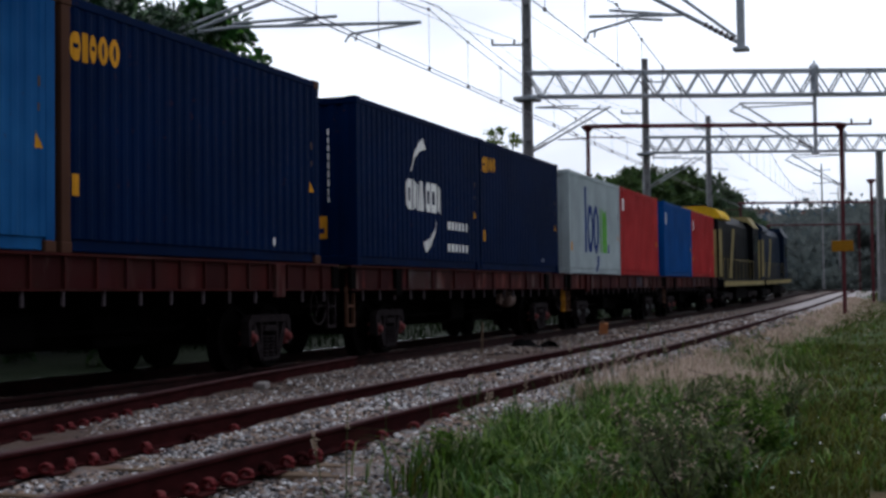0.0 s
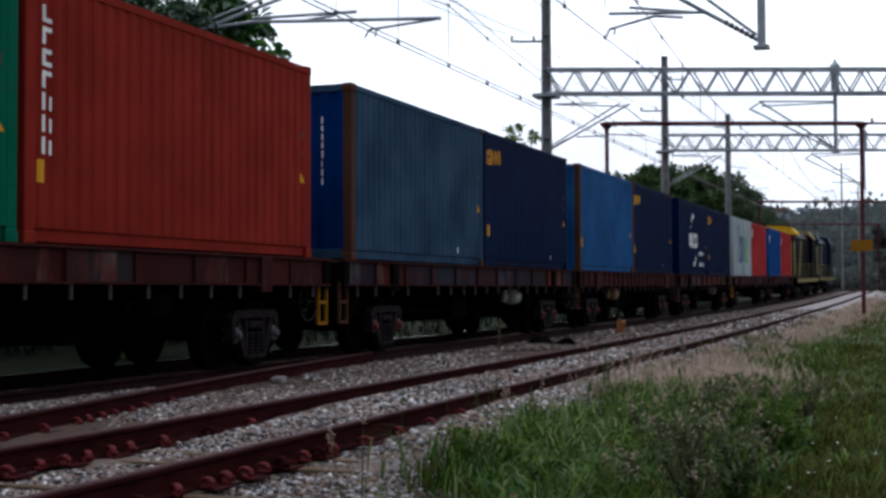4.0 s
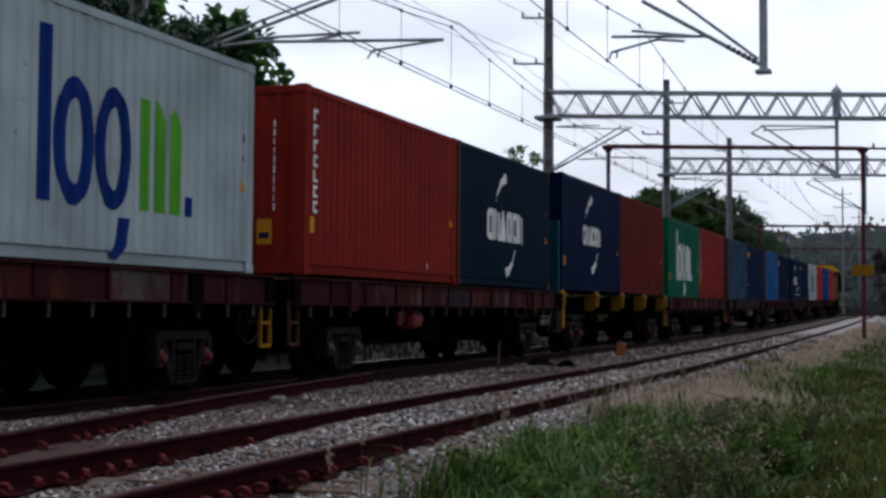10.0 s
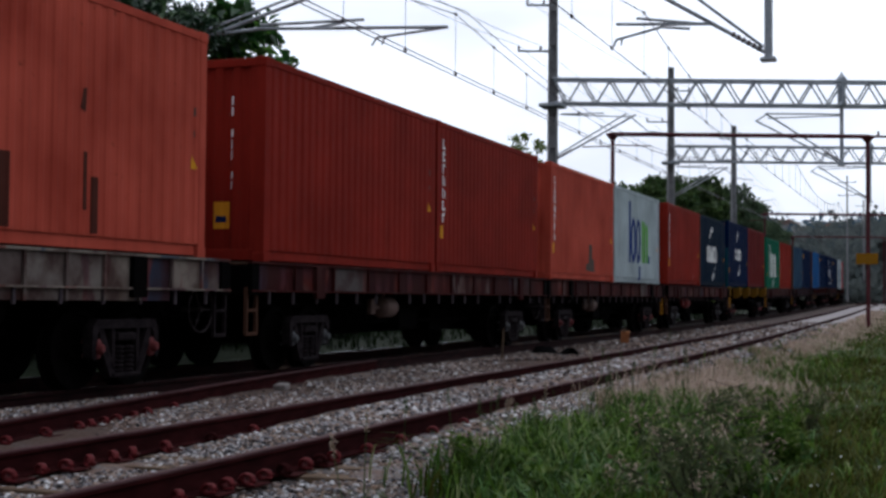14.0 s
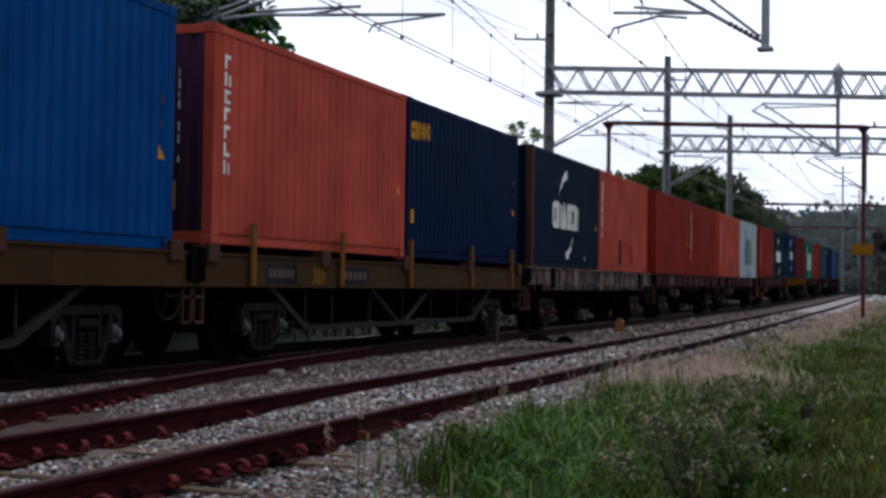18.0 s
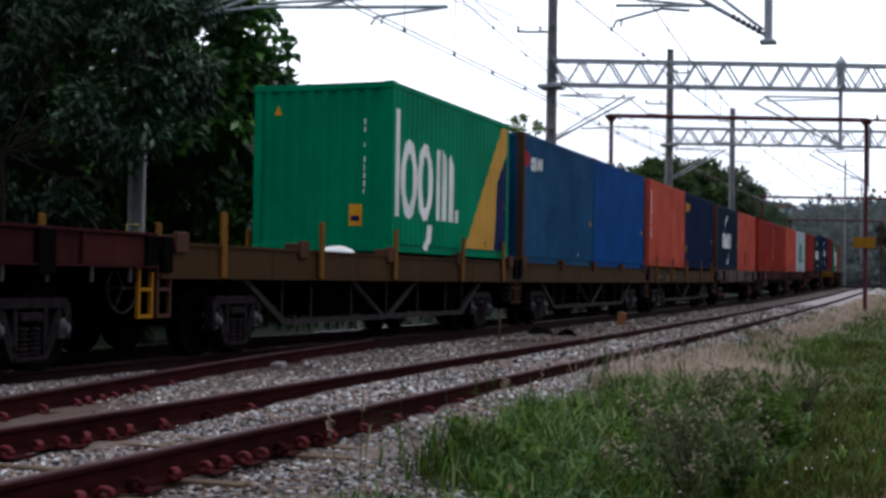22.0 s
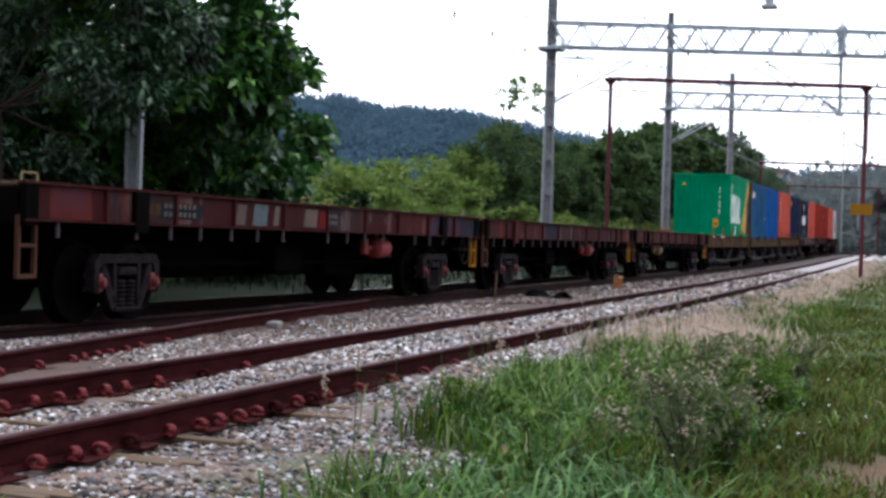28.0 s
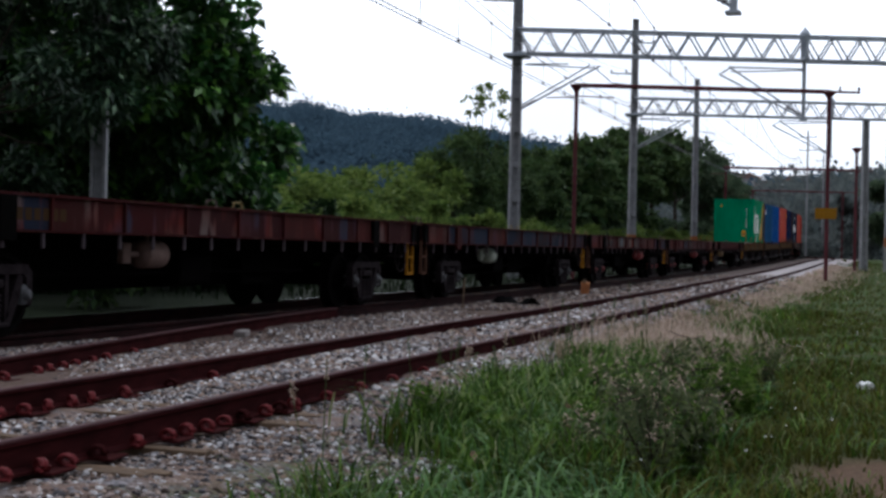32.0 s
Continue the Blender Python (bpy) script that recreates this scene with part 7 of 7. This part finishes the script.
def verge():
    rng = np.random.default_rng(55)
    X, Y, H = [], [], []
    for y0, y1, n, h in ((-4, 3.5, 15000, 0.26), (3.5, 9, 42000, 0.33), (9, 16, 40000, 0.32), (16, 30, 28000, 0.24), (30, 60, 15000, 0.22), (60, 120, 9000, 0.28)):
        x, y = rng.uniform(-4.2, 3.2 + 0.05 * y0, n), rng.uniform(y0, y1, n)
        tuft = np.sin(x * 2.3 + y * 0.7) * np.sin(y * 1.9 - x) + 0.6 * np.sin(x * 5.1 - y * 2.2)
        tuft = tuft * np.interp(x, [-1.4, -0.7], [1.0, 0.25]) + 0.25 * np.sin(x * 7.7 + 1.3 * np.sin(y * 1.1)) * np.sin(y * 3.7 + 2 * np.sin(x * 2.1))
        dirt = ((x - 0.30) / 0.75) ** 2 + ((y - 7.9) / 0.8) ** 2 < 1 + 0.3 * np.sin(9 * x + 7 * y)
        dry = (np.abs(x - edge_of(y) - 0.4) < np.interp(y, [13, 16, 20, 30], [0.35, 0.55, 0.4, 0.35])) & (y > 13.0)
        keep = (x > edge_of(y) + rng.normal(0, 0.2, n)) & (tuft + rng.normal(0, 0.55, n) > -0.5) & ~(dirt & (rng.random(n) < 0.93)) & ~(dry & (rng.random(n) < np.interp(y, [12, 20, 40], [0.45, 0.6, 0.7])))
        tall = np.interp(x, [-1.5, -0.7, 0.4], [1.0, 0.62, 0.42])
        X.append(x[keep]); Y.append(y[keep]); H.append((h * tall * (0.75 + 0.45 * np.clip(tuft, -1, 1)) * rng.uniform(0.4, 1.4, n))[keep])
    X, Y, H = map(np.concatenate, (X, Y, H))
    W = 0.009 * (1 + 0.03 * Y) * rng.uniform(0.6, 1.6, len(X))
    olive = rng.random(len(X)) < np.interp(X + 0.03 * Y, [-1.6, -0.5], [0.15, 0.8])
    blades("grass", "long fresh green grass on the verge", X[~olive], Y[~olive], H[~olive], W[~olive], GRASS, rng, 0.8)
    blades("olive_grass", "shorter olive green grass on the verge", X[olive], Y[olive], H[olive] * 0.9, W[olive], OLIVE, rng, 0.75)
    n = 2600
    x, y = rng.uniform(-2.7, -0.9, n), rng.uniform(4.6, 11, n)
    keep = (x > edge_of(y) + 0.1) & (np.sin(x * 2.9 + y) + np.sin(y * 2.3 - x * 1.4) > 0.0)
    blades("broad_grass", "broad arching grass leaves with a sheen", x[keep], y[keep], rng.uniform(0.2, 0.46, keep.sum()), rng.uniform(0.010, 0.018, keep.sum()), BROAD, rng, 1.0)
    n = 26000
    y = 13.2 + 80 * rng.random(n) ** 1.8
    x = edge_of(y) + np.abs(rng.normal(0.0, 1.0, n)) * np.interp(y, [13, 15, 17, 21, 30, 60], [0.35, 0.65, 0.65, 0.32, 0.34, 0.8]) - 0.05
    clump = np.sin(x * 3.1 + y * 0.9) + np.sin(y * 2.1 - x * 1.7) + rng.normal(0, 0.6, n)
    keep = clump > np.interp(y, [16, 19, 40, 60], [-0.7, -0.1, -0.1, -0.7])
    x, y = x[keep], y[keep]
    n = len(x)
    blades("dry_grass", "pinkish dry feathery grass along the ballast edge", x, y, rng.uniform(0.08, 0.34, n) * np.interp(y, [14, 17, 24], [1.0, 1.25, 0.75]), 0.006 * (1 + 0.06 * y), STRAW, rng, 0.7)
    n = 5200
    x, y = rng.normal(-2.55, 0.36, n), rng.normal(10.2, 1.5, n)
    keep = (x > edge_of(y) - 0.1) & (np.sin(x * 3.7 + y * 1.3) + np.sin(y * 2.7 - x * 1.9) + rng.normal(0, 0.4, n) > -0.5)
    blades("long_grass", "dense clump of long fresh green grass", x[keep], y[keep], rng.uniform(0.22, 0.58, keep.sum()), rng.uniform(0.008, 0.016, keep.sum()), GRASS, rng, 0.85)
    n = 4200
    blades("dry_tuft", "pale dry tuft amid the green grass", rng.normal(-2.45, 0.42, n), rng.normal(15.6, 1.3, n), rng.uniform(0.1, 0.46, n), np.full(n, 0.009), STRAW, rng, 0.6)
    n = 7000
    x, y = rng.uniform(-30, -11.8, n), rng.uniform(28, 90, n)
    blades("rough_grass", "rough green grass beyond the tracks", x, y, rng.uniform(0.15, 0.5, n), rng.uniform(0.02, 0.05, n), SHADE_GRASS, rng, 0.6)


verge()


def weed(x, y, h, seed, seedy):
    """A branching roadside weed with thin stems, small leaves and pale seed heads."""
    rng = np.random.default_rng(seed)
    z = float(land(x, y)) - 0.03
    t = thing("weed", "branching olive weed with pale seed heads" if seedy else "leafy green weed on the verge", "weed", "weeds on the verge", at=pose(x, y, z))
    s, tips, pts = Shape(), [], []
    for k in range(int(rng.integers(5, 9))):
        a, lean = rng.uniform(0, 2 * np.pi), rng.uniform(0.1, 0.5)
        p, q = Vector((rng.uniform(-0.04, 0.04), rng.uniform(-0.04, 0.04), 0)), None
        for j in range(4):
            u = (j + 1) / 4
            q = Vector((math.cos(a) * lean * h * u ** 1.5, math.sin(a) * lean * h * u ** 1.5, h * u * rng.uniform(0.85, 1.0)))
            s.rod(p, q, 0.006 * (1.2 - u), 4)
            pts += [p.lerp(q, v) for v in (0.2, 0.5, 0.8)]
            if j > 0:
                b = q + Vector((rng.normal(0, 0.12), rng.normal(0, 0.12), rng.uniform(0.03, 0.12))) * h
                s.rod(q, b, 0.003, 4)
                tips.append(b)
            p = q
        tips.append(q)
    part("stem", s, BARK if seedy else LEAF_BUSH, t)["kind"] = "stuff"
    pts = np.array([tuple(p) for p in pts])
    pp = np.repeat(pts, 4, 0) + rng.normal(0, 0.015, (len(pts) * 4, 3))
    v, f = leaf_cloud(pp, rng.normal(0, 1, pp.shape), 0.075, 0.022, rng, 0.1)
    ob = new("foliage", big_mesh("foliage", v, f, LEAF_WEED if seedy else GRASS))
    ob.parent = t
    if seedy:
        tp = np.repeat(np.array([tuple(p) for p in tips])[::3], 12, 0)
        tp = tp + rng.normal(0, 0.024, tp.shape)
        v, f = leaf_cloud(tp, rng.normal(0, 1, tp.shape), 0.034, 0.010, rng, 0.0)
        ob = new("seed_head", big_mesh("seed_head", v, f, STRAW))
        ob.parent = t
        ob["kind"] = "stuff"


rw = random.Random(77)
for k in range(20):
    weed(rw.uniform(-1.75, -0.85), rw.uniform(6.6, 12.0), rw.uniform(0.35, 0.62), 500 + k, k % 2 == 0)
for k in range(16):
    weed(rw.uniform(-2.7, -1.6), rw.uniform(7.0, 15.0), rw.uniform(0.25, 0.42), 560 + k, False)
for k, (x, y) in enumerate(((-1.11, 6.75), (-1.33, 7.40), (-0.99, 7.25))):
    weed(x, y, 0.72 - 0.06 * k, 640 + k, True)


def grass_stalks():
    """Thin upright stalks with drooping seed heads at the edge of the ballast."""
    rng = np.random.default_rng(91)
    for k in range(60):
        y = rng.uniform(5, 18)
        x = float(edge_of(y)) + rng.normal(0.02, 0.16)
        z, h = float(land(x, y)) - 0.02, rng.uniform(0.35, 0.75)
        a, l = rng.uniform(0, 6.28), rng.uniform(0.02, 0.16)
        t = thing("grass_stalk", "thin grass stalk with a drooping seed head", "grass stalk", "grass stalks", at=pose(x, y, z))
        tip = Vector((math.cos(a) * l, math.sin(a) * l, h))
        part("stem", Shape().rod((0, 0, 0), tip * 0.6, 0.0035, 4).rod(tip * 0.6, tip, 0.0025, 4), LEAF_SCRUB, t)
        q = np.array([tuple(tip * (1 - 0.018 * i)) for i in range(9)]).repeat(3, 0)
        v, f = leaf_cloud(q, rng.normal(0, 1, q.shape) + np.array([0, 0, 0.6]), 0.03, 0.007, rng, 0.2)
        ob = new("seed_head", big_mesh("seed_head", v, f, LEAF_SCRUB if k % 3 else STRAW))
        ob.parent = t


grass_stalks()


def flowers():
    rng = np.random.default_rng(93)
    p = np.stack([rng.uniform(-1.2, 2.0, 90), rng.uniform(6, 24, 90), np.zeros(90)], -1)
    p[:, 2] = land(p[:, 0], p[:, 1]) + rng.uniform(0.12, 0.3, 90)
    q = p.repeat(6, 0)
    v, f = leaf_cloud(q, rng.normal(0, 1, q.shape) * np.array([1, 1, 0.3]) + np.array([0, 0, 0.3]), 0.012, 0.009, rng, 0.0)
    tagged(new("white_flowers", big_mesh("white_flowers", v, f, MARK_WHITE)), "small white wild flowers in the grass", "flowers", kind="stuff")


flowers()


def curled_leaf(label, x, y, z, size, material, turn):
    """A big dead leaf, cupped and curled at its rim."""
    t = thing("dead_leaf", label, "dead leaf", "dead leaves in the grass", at=pose(x, y, z, 24, 10, turn))
    s = Shape()
    for i in range(7):
        for j in range(5):
            a, b = i / 6, (j - 2) / 2
            w = size * 0.38 * math.sin(math.pi * min(0.97, a * 0.94 + 0.05)) ** 0.8
            s.v.append((b * w, (a - 0.5) * size, size * (0.30 * b * b * (0.4 + a) + 0.12 * (a - 0.5) ** 2)))
    s.f = [(i * 5 + j, i * 5 + j + 1, i * 5 + j + 6, i * 5 + j + 5) for i in range(6) for j in range(4)]
    part("blade", s, material, t, smooth=True)
    part("stalk", Shape().rod((0, -0.5 * size, 0.02 * size), (0.04, -0.78 * size, 0.06 * size), size * 0.02, 6), material, t)


DEAD = grained("dead_leaf_brown", (0.24, 0.13, 0.09), (0.42, 0.27, 0.20), 22, 0.8)
curled_leaf("pinkish brown dead leaf caught in the grass", -1.92, 6.2, float(land(-1.92, 6.2)) + 0.22, 0.05, DEAD, 30)
curled_leaf("pinkish brown dead leaf caught in the grass", -1.95, 8.4, float(land(-1.95, 8.4)) + 0.22, 0.06, DEAD, 110)
scrap = thing("plastic_scrap", "small crumpled white plastic scrap on the turf", "plastic scrap", at=pose(-0.19, 13.07, float(land(-0.19, 13.07)) + 0.05, 0, 0, 15))
sc = Shape().lathe((0, 0, 0), (0, 0, 1), [(-0.06, 0.05), (0, 0.07), (0.02, 0.06), (0.03, 0.02)], 12)
sc.v = [(x * 1.3 + rb.uniform(-0.015, 0.015), y * 0.7 + rb.uniform(-0.015, 0.015), z + rb.uniform(-0.01, 0.012)) for x, y, z in sc.v]
part("film", sc, MARK_WHITE, scrap, smooth=True)


# ---------------- what moves ----------------
def motions():
    at = np.linspace(0, 32, 33)
    run = np.interp(at, [a for a, _ in AHEAD], [b for _, b in AHEAD])
    for ob, along, up, *aside in TRAIN:
        off = Matrix.Translation((aside[0] if aside else 0, 0, 0))
        walk(ob, [(float(t), place_on_line(float(s) + along, up) @ off) for t, s in zip(at, run)])
    ticks = np.linspace(0, 32, 321)
    turned = np.interp(ticks, [a for a, _ in AHEAD], [b for _, b in AHEAD])
    for w in WHEELSETS:
        o = w.matrix_basis.translation.copy()
        walk(w, [(float(t), pose(o.x, o.y, o.z, -math.degrees((s - turned[0]) / 0.418))) for t, s in zip(ticks, turned)])


motions()
